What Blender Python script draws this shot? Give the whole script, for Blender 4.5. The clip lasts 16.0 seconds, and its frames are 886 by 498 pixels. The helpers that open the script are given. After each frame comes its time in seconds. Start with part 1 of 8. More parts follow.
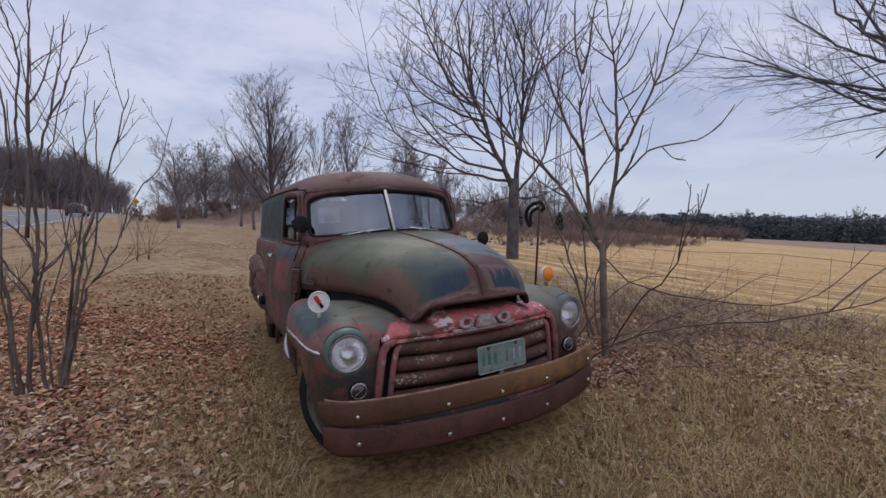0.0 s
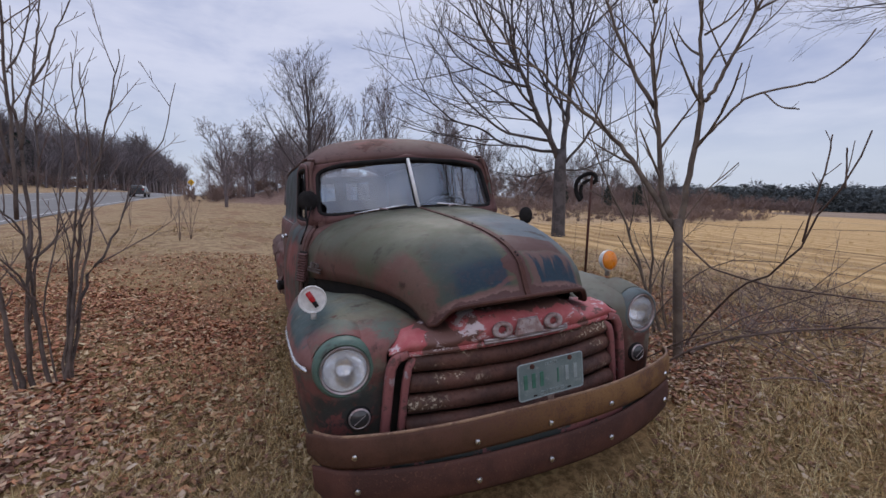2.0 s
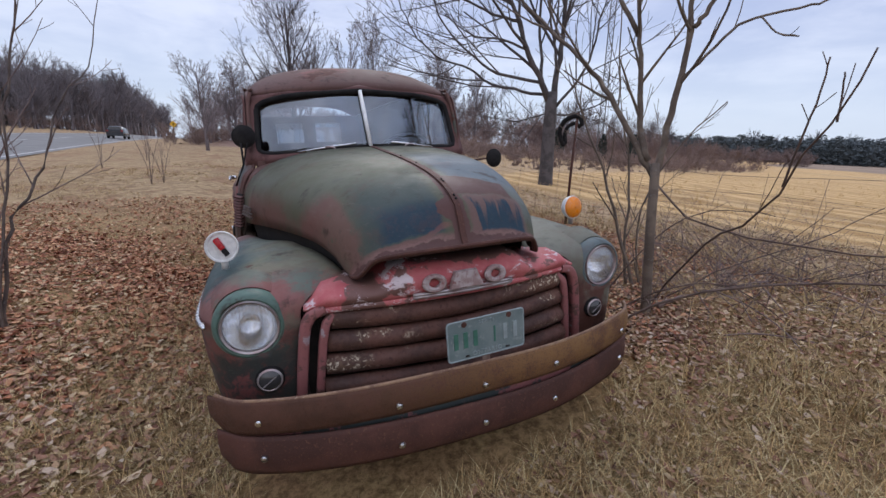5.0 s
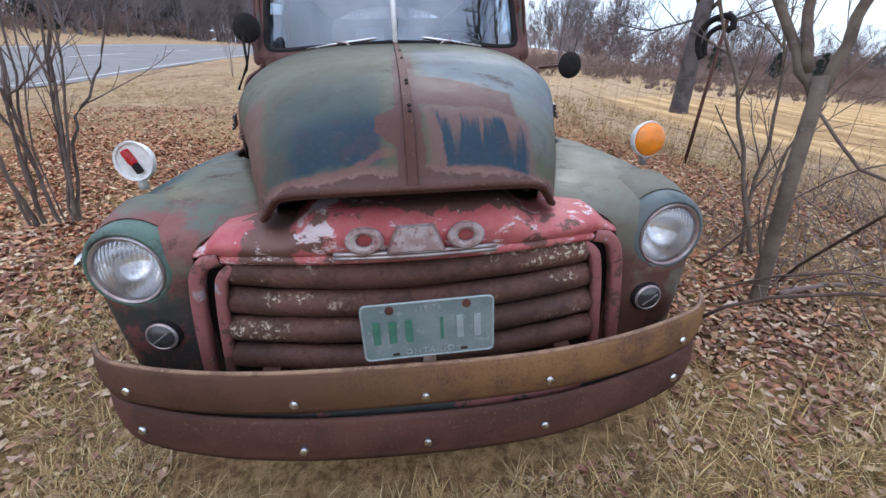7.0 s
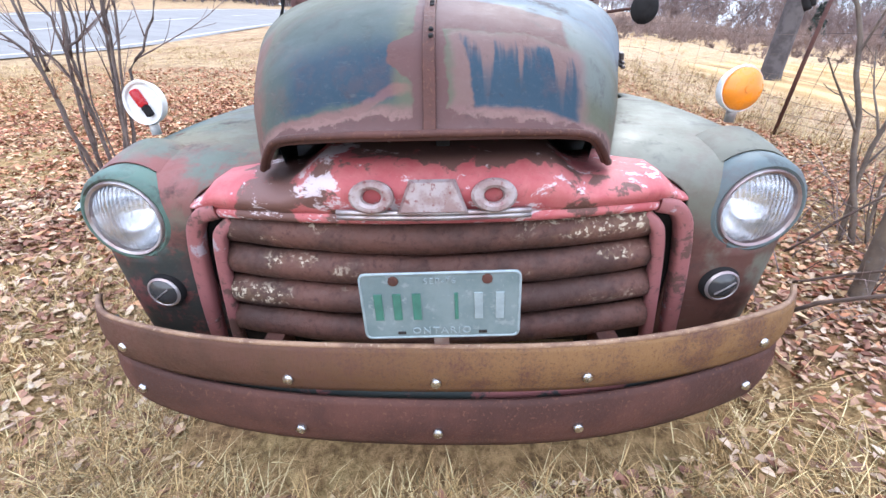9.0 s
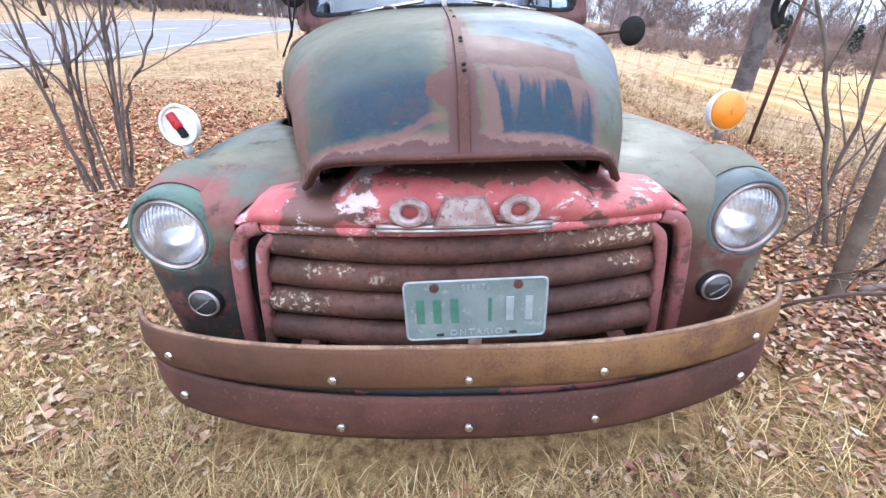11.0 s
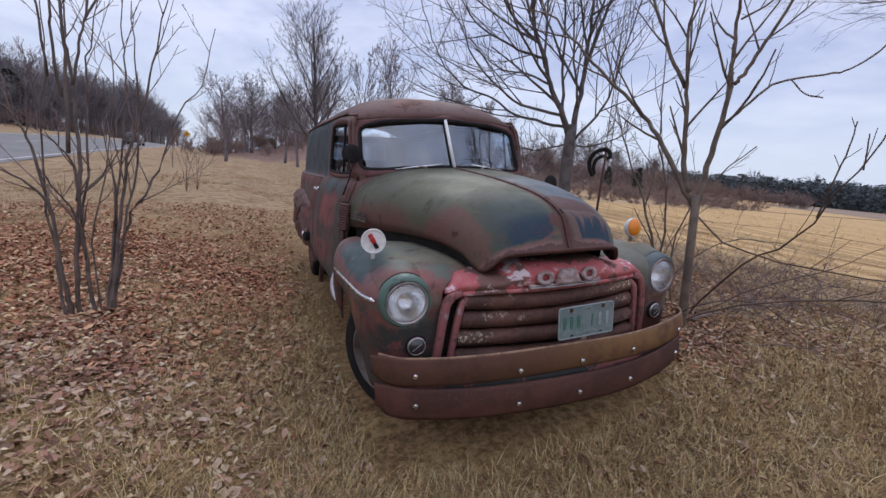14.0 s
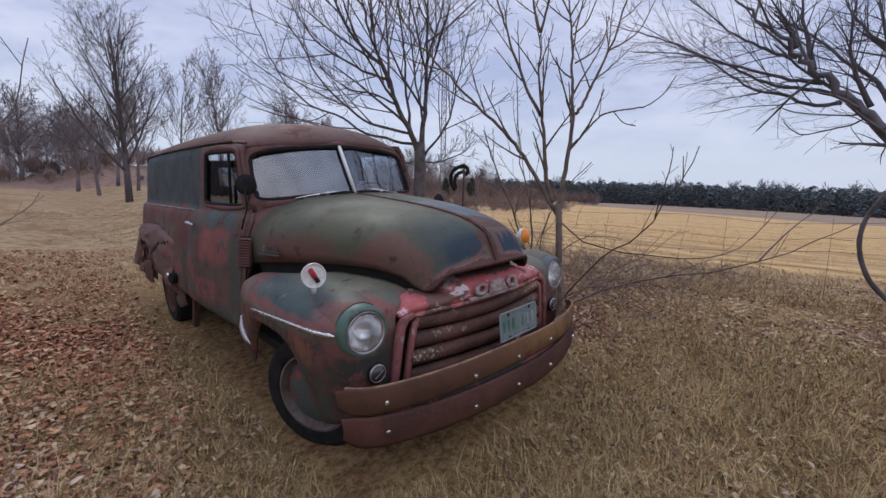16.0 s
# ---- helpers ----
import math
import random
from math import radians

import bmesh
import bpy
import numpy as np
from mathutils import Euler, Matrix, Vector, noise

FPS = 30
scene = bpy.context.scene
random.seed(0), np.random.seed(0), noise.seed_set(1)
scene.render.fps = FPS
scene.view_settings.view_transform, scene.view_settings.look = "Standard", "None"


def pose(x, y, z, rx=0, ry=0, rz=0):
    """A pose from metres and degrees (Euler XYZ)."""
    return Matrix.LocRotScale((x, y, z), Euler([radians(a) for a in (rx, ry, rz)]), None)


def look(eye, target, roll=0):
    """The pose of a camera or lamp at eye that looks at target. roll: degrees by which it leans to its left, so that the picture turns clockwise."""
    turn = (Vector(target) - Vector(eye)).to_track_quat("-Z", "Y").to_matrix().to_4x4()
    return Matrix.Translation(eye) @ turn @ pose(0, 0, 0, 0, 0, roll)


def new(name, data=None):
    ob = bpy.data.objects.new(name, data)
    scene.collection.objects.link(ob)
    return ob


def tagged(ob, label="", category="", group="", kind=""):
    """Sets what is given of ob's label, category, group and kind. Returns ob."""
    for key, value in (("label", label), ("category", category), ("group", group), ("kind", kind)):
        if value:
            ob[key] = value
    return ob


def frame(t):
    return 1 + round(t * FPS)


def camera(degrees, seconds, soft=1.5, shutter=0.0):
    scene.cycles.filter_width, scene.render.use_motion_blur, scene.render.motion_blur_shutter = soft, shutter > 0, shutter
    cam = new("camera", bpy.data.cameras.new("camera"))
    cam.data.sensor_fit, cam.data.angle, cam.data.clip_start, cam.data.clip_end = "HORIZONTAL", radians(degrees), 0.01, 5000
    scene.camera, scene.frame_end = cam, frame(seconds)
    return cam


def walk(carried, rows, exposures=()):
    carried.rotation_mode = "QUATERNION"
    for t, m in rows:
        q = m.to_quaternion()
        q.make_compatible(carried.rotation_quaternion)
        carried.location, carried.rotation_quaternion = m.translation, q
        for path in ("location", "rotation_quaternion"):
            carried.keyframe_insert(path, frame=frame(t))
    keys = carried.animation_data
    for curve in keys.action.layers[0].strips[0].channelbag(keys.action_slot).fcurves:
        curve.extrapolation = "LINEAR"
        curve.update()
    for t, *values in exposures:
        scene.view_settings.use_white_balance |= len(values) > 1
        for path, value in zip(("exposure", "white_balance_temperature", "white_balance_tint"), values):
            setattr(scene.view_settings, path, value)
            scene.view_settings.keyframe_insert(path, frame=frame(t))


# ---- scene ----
cam = camera(92.5, 16.0)
PATH = [
    (0, (-1.339, -1.804, 1.394), (-0.417, -0.032, 1.288), 1.1),
    (0.5, (-1.25, -1.717, 1.366), (-0.365, 0.069, 1.207), 1.0),
    (1, (-1.185, -1.508, 1.385), (-0.326, 0.289, 1.202), 0.6),
    (1.5, (-1.162, -1.407, 1.396), (-0.327, 0.4, 1.198), 0.6),
    (2, (-1.017, -1.311, 1.387), (-0.279, 0.534, 1.168), 0.4),
    (2.5, (-0.845, -1.209, 1.454), (-0.367, 0.729, 1.332), 0.4),
    (3, (-0.823, -1.226, 1.447), (-0.341, 0.712, 1.341), 0.3),
    (3.5, (-0.828, -1.252, 1.381), (-0.223, 0.637, 1.121), 0.8),
    (4, (-0.816, -1.256, 1.372), (-0.109, 0.59, 1.062), 0.7),
    (4.5, (-0.789, -1.245, 1.36), (-0.02, 0.565, 0.993), 0.5),
    (7, (-0.113, -0.801, 1.271), (0.13, 1.015, 0.47), 2.5),
    (7.5, (-0.032, -0.742, 1.264), (-0.008, 1.082, 0.444), 2.0),
    (8, (-0.04, -0.699, 1.208), (-0.03, 1.1, 0.333), 2.8),
    (8.5, (-0.03, -0.653, 1.186), (-0.028, 1.116, 0.254), 2.4),
    (11, (-0.137, -0.735, 1.23), (-0.059, 1.052, 0.334), 2.5),
    (11.5, (-0.368, -0.908, 1.27), (0.059, 0.9, 0.531), 5.1),
    (12, (-0.492, -1.093, 1.296), (0.027, 0.746, 0.703), 5.3),
    (12.5, (-0.634, -1.294, 1.303), (-0.076, 0.563, 0.811), 4.9),
    (13, (-0.812, -1.383, 1.317), (-0.234, 0.481, 0.88), 3.9),
    (13.5, (-1.168, -1.428, 1.328), (-0.45, 0.396, 0.933), 4.0),
    (14, (-1.337, -1.397, 1.312), (-0.572, 0.417, 0.957), 4.3),
    (14.5, (-1.487, -1.233, 1.324), (-0.638, 0.551, 1.014), 3.8),
    (15, (-1.6, -1.197, 1.339), (-0.645, 0.538, 1.06), 3.5),
    (15.5, (-1.726, -1.239, 1.354), (-0.492, 0.314, 1.1), 0.9),
    (16, (-1.764, -1.254, 1.351), (-0.403, 0.189, 1.096), 1.1),
]

SKY, SUN = 0.92, 1.0
EXPOSURES = [(0.0, 0.00, 6500, 10), (3.5, 0.12, 6600, 10), (4.0, 0.24, 6850, 10), (4.5, 0.30, 6600, 9), (7.0, 0.97, 6160, 4), (7.5, 1.52, 6090, 4), (8.0, 1.71, 6090, 4), (8.5, 1.97, 6090, 4), (11.0, 1.95, 6110, 4), (11.5, 1.12, 5960, 7), (12.0, 0.40, 6200, 10), (13.0, 0.36, 6350, 10), (14.0, 0.28, 6400, 10), (15.0, 0.26, 6400, 10), (16.0, 0.14, 6450, 10)]

# ---- light ----
LEAN = Matrix.Rotation(radians(-3.5), 4, "Y")     # the truck stands on a cross slope
walk(cam, [(t, look(eye, target, roll)) for t, eye, target, roll in PATH], EXPOSURES)

world = bpy.data.worlds.new("overcast_sky")
scene.world = world
world.use_nodes = True


class Nodes:
    """Short hand for a node tree."""

    def __init__(self, tree):
        self.t = tree

    def add(self, kind, out=0, ins=(), **props):
        n = self.t.nodes.new(kind)
        for k, v in props.items():
            setattr(n, k, v)
        for key, v in dict(ins).items():
            if isinstance(v, bpy.types.NodeSocket):
                self.t.links.new(v, n.inputs[key])
            else:
                n.inputs[key].default_value = v
        return n.outputs[out] if len(n.outputs) else n

    def coord(self, which="Object"):
        return self.add("ShaderNodeTexCoord", which)

    def noise(self, vec, scale, detail=4.0, rough=0.55, distort=0.0, out=0):
        return self.add("ShaderNodeTexNoise", out, {"Vector": vec, "Scale": scale, "Detail": detail, "Roughness": rough, "Distortion": distort})

    def math(self, op, a, b=0.0, c=0.0, clamp=False):
        return self.add("ShaderNodeMath", 0, {0: a, 1: b, 2: c}, operation=op, use_clamp=clamp)

    def span(self, v, a, b, lo=0.0, hi=1.0):
        return self.add("ShaderNodeMapRange", 0, {"Value": v, "From Min": a, "From Max": b, "To Min": lo, "To Max": hi}, interpolation_type="SMOOTHSTEP")

    def mix(self, f, a, b):
        n = self.t.nodes.new("ShaderNodeMix")
        n.data_type = "RGBA"
        for i, v in ((0, f), (6, a), (7, b)):
            if isinstance(v, bpy.types.NodeSocket):
                self.t.links.new(v, n.inputs[i])
            else:
                n.inputs[i].default_value = (*v, 1.0) if i and len(v) == 3 else v
        return n.outputs[2]

    def shift(self, vec, off, scale=(1, 1, 1)):
        return self.add("ShaderNodeMapping", 0, {"Vector": vec, "Location": off, "Scale": scale})

    def warp(self, vec, scale, amount):
        n = self.noise(vec, scale, 3.0, out=1)
        c = self.add("ShaderNodeVectorMath", 0, {0: n, 1: (0.5, 0.5, 0.5)}, operation="SUBTRACT")
        s = self.add("ShaderNodeVectorMath", 0, {0: c, "Scale": amount}, operation="SCALE")
        return self.add("ShaderNodeVectorMath", 0, {0: vec, 1: s}, operation="ADD")

    def bump(self, h, strength, dist):
        return self.add("ShaderNodeBump", 0, {"Height": h, "Strength": strength, "Distance": dist})

    def split(self, vec):
        n = self.t.nodes.new("ShaderNodeSeparateXYZ")
        self.t.links.new(vec, n.inputs[0])
        return n.outputs


sky = Nodes(world.node_tree)
for n in list(world.node_tree.nodes):
    world.node_tree.nodes.remove(n)
SUN_UP, SUN_AZ = radians(38), radians(200)
nishita = sky.add("ShaderNodeTexSky", 0, {}, sky_type="NISHITA", sun_disc=False, sun_elevation=SUN_UP, sun_rotation=SUN_AZ, air_density=1.0, dust_density=3.0)
way = sky.coord("Generated")
up = sky.split(way)[2]
flat = sky.shift(way, (0.3, 0.1, 0.0), (1.0, 1.0, 3.2))
c1 = sky.noise(flat, 2.2, 6.0, 0.55, 0.4)
c2 = sky.noise(flat, 6.5, 5.0, 0.6, 0.3)
deck = sky.math("ADD", sky.math("MULTIPLY", c1, 0.7), sky.math("MULTIPLY", c2, 0.3))
grey = sky.mix(sky.span(deck, 0.36, 0.62), (0.45, 0.51, 0.75), (0.74, 0.77, 0.96))
low = sky.mix(sky.span(up, -0.02, 0.30), (0.66, 0.73, 0.88), grey)
clear = sky.add("ShaderNodeVectorMath", 0, {0: nishita, "Scale": 0.12}, operation="SCALE")
both = sky.mix(0.88, clear, low)
# an overcast sky is brightest overhead
both = sky.add("ShaderNodeVectorMath", 0, {0: both, "Scale": sky.span(up, 0.35, 1.0, 1.0, 1.9)}, operation="SCALE")
back = sky.add("ShaderNodeBackground", 0, {"Color": both, "Strength": SKY})
sky.add("ShaderNodeOutputWorld", 0, {"Surface": back})

sun = new("sun", bpy.data.lights.new("sun", "SUN"))
sun.data.energy, sun.data.angle, sun.data.color = SUN, radians(25), (1.0, 0.96, 0.92)
sun.matrix_world = look((0, 0, 30), (-math.sin(SUN_AZ) * -8 * 1.0, -8 * math.cos(SUN_AZ) * -1.0, 30 - 8 * math.tan(SUN_UP)))


# ---- materials ----
def material(name):
    m = bpy.data.materials.new(name)
    m.use_nodes = True
    n = Nodes(m.node_tree)
    return m, n, m.node_tree.nodes["Principled BSDF"]


def setin(m, bsdf, **k):
    for key, v in k.items():
        s = bsdf.inputs[key.replace("_", " ")]
        if isinstance(v, bpy.types.NodeSocket):
            m.node_tree.links.new(v, s)
        else:
            s.default_value = (*v, 1.0) if isinstance(v, tuple) and len(v) == 3 else v


def mottled(name, a, b, scale=8.0, rough=0.8, metal=0.0, grain=60.0, relief=0.3, depth=0.004, c=None, spec=0.4):
    """Two colours in blotches, a third in flecks, with a fine relief."""
    m, n, s = material(name)
    v = n.coord()
    big, fine = n.noise(v, scale, 5.0, 0.6), n.noise(v, grain, 4.0, 0.65)
    col = n.mix(n.span(big, 0.38, 0.62), a, b)
    if c:
        col = n.mix(n.span(fine, 0.56, 0.68), col, c)
    setin(m, s, Base_Color=col, Roughness=n.span(fine, 0.2, 0.8, rough - 0.12, min(1.0, rough + 0.1)), Metallic=metal, Specular_IOR_Level=spec)
    m.node_tree.links.new(n.bump(n.math("ADD", fine, big), relief, depth), s.inputs["Normal"])
    return m


GREEN, BLUE = (0.090, 0.093, 0.068), (0.022, 0.042, 0.060)
PRIMER, RUST, DARKRUST = (0.172, 0.066, 0.057), (0.088, 0.037, 0.028), (0.030, 0.015, 0.012)


def all_of(n, *fs):
    """The product of masks."""
    out = fs[0]
    for q in fs[1:]:
        out = n.math("MULTIPLY", out, q)
    return out


def paint(name, primer=0.5, rust=0.5, tint=GREEN, hood=False, body=False, wing=False, gloss=0.42, front=0.30):
    """Chalky worn truck paint: green coat over pinkish primer over rust. primer, rust: how much of each shows."""
    m, n, s = material(name)
    v = n.coord()
    w = n.warp(v, 2.5, 0.25)
    w2 = n.warp(n.warp(n.warp(v, 3.2, 0.10), 9.0, 0.05), 30.0, 0.018)
    fine = n.noise(v, 90.0, 4.0, 0.7)
    soft = n.noise(w, 1.6, 3.0, 0.5)
    x, y, z = n.split(w2)
    base = n.mix(n.span(soft, 0.35, 0.65), tint, tuple(q * 1.22 for q in tint))
    if body:
        brown = n.noise(n.warp(n.shift(v, (2.0, 0.7, 1.3)), 3.0, 0.2), 3.4, 6.0, 0.66)
        base = n.mix(n.span(brown, 0.38, 0.52), base, (0.115, 0.060, 0.050))
        base = n.mix(all_of(n, n.span(z, 1.225, 1.255), n.span(y, 2.62, 2.72)), base, (0.050, 0.066, 0.068))
    p = n.noise(w, 2.3, 6.0, 0.64)
    shown = n.span(p, 0.66 - 0.22 * primer, 0.76 - 0.22 * primer)
    if body:
        shown = all_of(n, shown, n.span(n.math("ADD", z, n.math("MULTIPLY", n.span(y, 2.80, 2.60), 0.6)), 1.30, 1.20), n.span(z, 0.98, 1.22, 0.30, 1.0))
    col = n.mix(shown, base, PRIMER)
    if body:
        # patches of coats on the door and the panel behind it
        ragged = n.noise(n.shift(w2, (4.0, 1.0, 6.0)), 9.0, 7.0, 0.68)
        _, by, bz = n.split(n.warp(n.warp(v, 4.0, 0.16), 14.0, 0.06))
        pink, maroon, teal, khaki, moss = (0.225, 0.074, 0.066), (0.108, 0.042, 0.035), (0.060, 0.086, 0.088), (0.135, 0.112, 0.078), (0.050, 0.062, 0.048)
        for y0, y1, z0, z1, shade, much, cut in (
                (2.68, 3.45, 0.92, 1.24, maroon, 0.9, 0.30), (3.20, 3.80, 0.66, 1.10, khaki, 0.8, 0.46), (2.68, 2.86, 0.42, 0.92, moss, 0.8, 0.36), (1.70, 2.50, 0.36, 0.62, moss, 0.8, 0.38),
                (1.57, 1.74, 0.62, 1.12, moss, 0.8, 0.34), (2.10, 2.36, 0.70, 0.98, moss, 0.6, 0.42), (1.76, 2.30, 1.14, 1.23, teal, 0.8, 0.32), (2.46, 2.66, 0.86, 1.08, teal, 0.5, 0.45),
                (1.78, 2.34, 0.90, 1.12, pink, 0.85, 0.42), (2.00, 2.40, 0.58, 0.76, pink, 0.8, 0.46), (2.46, 2.64, 0.48, 0.90, pink, 0.6, 0.47), (2.84, 3.20, 0.56, 0.88, pink, 0.8, 0.48), (1.58, 2.64, 0.33, 0.42, pink, 0.6, 0.47)):
            spot = all_of(n, n.span(by, y0 - 0.05, y0 + 0.05), n.span(by, y1 + 0.05, y1 - 0.05), n.span(bz, z0 - 0.04, z0 + 0.04), n.span(bz, z1 + 0.03, z1 - 0.03), n.span(ragged, cut - 0.06, cut + 0.06))
            col = n.mix(n.math("MULTIPLY", spot, much), col, shade)
    if wing and front > 0.2:
        # pink bands along the wing's lower slope and round the lamp
        band = all_of(n, n.span(z, 0.955, 0.92), n.span(z, 0.80, 0.86), n.span(y, 0.62, 0.42), n.span(n.noise(w2, 7.0, 5.0, 0.65), 0.40, 0.55))
        col = n.mix(band, col, PRIMER)
    if wing:
        low = all_of(n, n.span(z, 0.80, 0.70), n.span(y, front, front + 0.12), n.span(n.noise(n.shift(v, (1, 5, 2)), 4.0, 6.0, 0.65), 0.36, 0.50))
        col = n.mix(low, col, (0.095, 0.042, 0.032))
    if wing and tint[0] < 0.1:
        patchy = n.noise(n.shift(w2, (2.0, 4.0, 1.0)), 3.6, 6.0, 0.62)
        ragged = n.noise(n.shift(w2, (6.0, 1.0, 3.0)), 8.0, 7.0, 0.68)
        ax, ay, az = n.split(n.warp(n.warp(v, 5.0, 0.09), 18.0, 0.035))
        out_x = n.math("ABSOLUTE", ax)
        # khaki crest, maroon along the bonnet, dark teal on the outer slope
        col = n.mix(n.math("MULTIPLY", n.span(patchy, 0.62, 0.42), 0.85), col, (0.150, 0.146, 0.098))
        inner = all_of(n, n.span(out_x, 0.60, 0.53), n.span(ragged, 0.42, 0.54), n.span(ay, 0.55, 0.75))
        col = n.mix(n.math("MULTIPLY", inner, 0.4), col, (0.140, 0.062, 0.052))
        deep = all_of(n, n.span(out_x, 0.70, 0.80), n.span(az, 0.80, 0.835), n.span(ay, 0.34, 0.46), n.span(ay, 1.26, 1.10), n.span(ragged, 0.32, 0.44))
        col = n.mix(n.math("MULTIPLY", deep, 0.92), col, (0.036, 0.062, 0.064))
        rear = all_of(n, n.span(ay, 1.02, 1.18), n.span(ragged, 0.38, 0.52))
        col = n.mix(n.math("MULTIPLY", rear, 0.8), col, (0.165, 0.070, 0.060))
        # pink above the strip and round the lamp
        over = all_of(n, n.span(az, 0.795, 0.81), n.span(az, 0.862, 0.835), n.span(ay, 0.34, 0.42), n.span(ragged, 0.36, 0.48))
        off_x, off_z = n.math("SUBTRACT", out_x, 0.738), n.math("SUBTRACT", az, 0.798)
        gap = n.math("SQRT", n.math("ADD", n.math("MULTIPLY", off_x, off_x), n.math("MULTIPLY", off_z, off_z)))
        collar = all_of(n, n.span(gap, 0.195, 0.155), n.span(ay, 0.20, 0.26), n.span(ay, 0.52, 0.42), n.span(ragged, 0.38, 0.50), n.span(az, 0.76, 0.82), n.span(az, 0.915, 0.885))
        col = n.mix(n.math("MULTIPLY", n.math("MAXIMUM", over, collar), 0.85), col, (0.200, 0.084, 0.074))
        # below the strip: dark green, maroon and red patches, darkest low on the front face
        below = n.mix(n.span(ragged, 0.42, 0.52), (0.036, 0.044, 0.038), n.mix(n.span(patchy, 0.42, 0.54), (0.066, 0.031, 0.026), (0.150, 0.056, 0.048)))
        col = n.mix(n.math("MULTIPLY", n.span(az, 0.795, 0.755), 0.92), col, below)
        face = all_of(n, n.span(az, 0.74, 0.68), n.span(ay, 0.40, 0.30))
        col = n.mix(n.math("MULTIPLY", face, 0.85), col, n.mix(n.span(ragged, 0.50, 0.58), (0.028, 0.030, 0.027), (0.135, 0.044, 0.040)))
        drip = n.noise(n.shift(v, (0, 0, 0), (30.0, 22.0, 2.5)), 1.0, 4.0, 0.6)
        col = n.mix(all_of(n, n.span(z, 0.77, 0.73), n.span(z, 0.58, 0.68), n.span(drip, 0.50, 0.60), n.span(y, 0.40, 0.52)), col, (0.185, 0.080, 0.046))
    if hood:
        # along: distance up the bonnet from its lip, a sum of depth and height
        w3 = n.warp(n.warp(v, 11.0, 0.035), 42.0, 0.014)
        hx, hy, hz = n.split(w3)
        e = n.math("ADD", hy, hz)
        jag = n.noise(n.shift(v, (3, 1, 2)), 16.0, 6.0, 0.65)
        brown, pink = (0.090, 0.047, 0.041), (0.190, 0.082, 0.070)
        flank = all_of(n, n.span(hz, 1.20, 1.06), n.span(hy, 0.40, 0.62), n.span(n.noise(w2, 3.0, 6.0, 0.65), 0.36, 0.52))
        col = n.mix(n.math("MULTIPLY", flank, 0.85), col, (0.138, 0.064, 0.052))
        # pale blue-grey on the far half, khaki sheen on the near half
        steel = all_of(n, n.span(hx, 0.02, 0.08), n.span(e, 1.40, 1.62), n.span(e, 2.5, 2.0))
        col = n.mix(n.math("MULTIPLY", steel, 0.8), col, (0.112, 0.140, 0.165))
        edge = all_of(n, n.span(hx, 0.26, 0.30), n.span(hx, 0.42, 0.34), n.span(e, 1.24, 1.32), n.span(e, 1.62, 1.5))
        col = n.mix(n.math("MULTIPLY", edge, 0.7), col, (0.120, 0.135, 0.125))
        # near half: dark teal running down into blue, pink wedge beside it
        teal = all_of(n, n.span(hx, -0.40, -0.30), n.span(hx, -0.04, -0.09), n.span(e, 1.19, 1.23), n.span(e, 1.95, 1.42))
        col = n.mix(n.math("MULTIPLY", teal, 0.9), col, (0.046, 0.062, 0.058))
        left = n.math("ADD", hx, n.math("MULTIPLY", n.math("SUBTRACT", e, 1.28), 0.28))
        wedge = all_of(n, n.span(left, -0.44, -0.38), n.span(n.math("ADD", hx, n.math("MULTIPLY", n.math("SUBTRACT", e, 1.28), 0.10)), -0.335, -0.365), n.span(e, 1.80, 1.66), n.span(jag, 0.30, 0.42))
        col = n.mix(n.math("MULTIPLY", wedge, 0.6), col, (0.165, 0.072, 0.062))
        core = all_of(n, n.span(hx, -0.305, -0.25), n.span(hx, -0.055, -0.075), n.span(e, 1.225, 1.24), n.span(e, 1.46, 1.33))
        col = n.mix(n.math("MULTIPLY", core, 0.95), col, BLUE)
        rim = all_of(n, n.span(n.math("SUBTRACT", e, n.span(hx, -0.16, -0.05, 0.0, 0.05)), 1.185, 1.198), n.span(n.math("SUBTRACT", e, n.span(hx, -0.16, -0.05, 0.0, 0.05)), 1.228, 1.216), n.span(hx, -0.33, -0.28), n.span(hx, -0.02, -0.05))
        col = n.mix(n.math("MULTIPLY", rim, 0.55), col, pink)
        under = all_of(n, n.span(e, 1.225, 1.205), n.span(jag, 0.30, 0.42))
        col = n.mix(n.math("MULTIPLY", under, 0.8), col, (0.150, 0.082, 0.072))
        # far half: blue patch with pale runs under a brown patch
        blue_r = all_of(n, n.span(n.math("ADD", hx, n.math("MULTIPLY", n.math("SUBTRACT", e, 1.2), 0.11)), 0.080, 0.088), n.span(hx, 0.295, 0.275), n.span(e, 1.205, 1.222), n.span(n.math("ADD", e, n.math("MULTIPLY", jag, 0.10)), 1.455, 1.435))
        comb = n.noise(n.shift(n.warp(v, 8.0, 0.02), (0, 0, 0), (44.0, 2.0, 2.0)), 1.0, 2.0, 0.5)
        run = n.span(n.math("ADD", comb, n.math("ADD", n.math("MULTIPLY", n.math("SUBTRACT", e, 1.28), 1.7), n.span(hx, 0.10, 0.26, -0.08, 0.06))), 0.52, 0.66)
        halo = all_of(n, n.span(hx, 0.030, 0.050), n.span(hx, 0.32, 0.28), n.span(e, 1.195, 1.21), n.span(e, 1.45, 1.40))
        col = n.mix(n.math("MULTIPLY", halo, 0.75), col, (0.150, 0.082, 0.075))
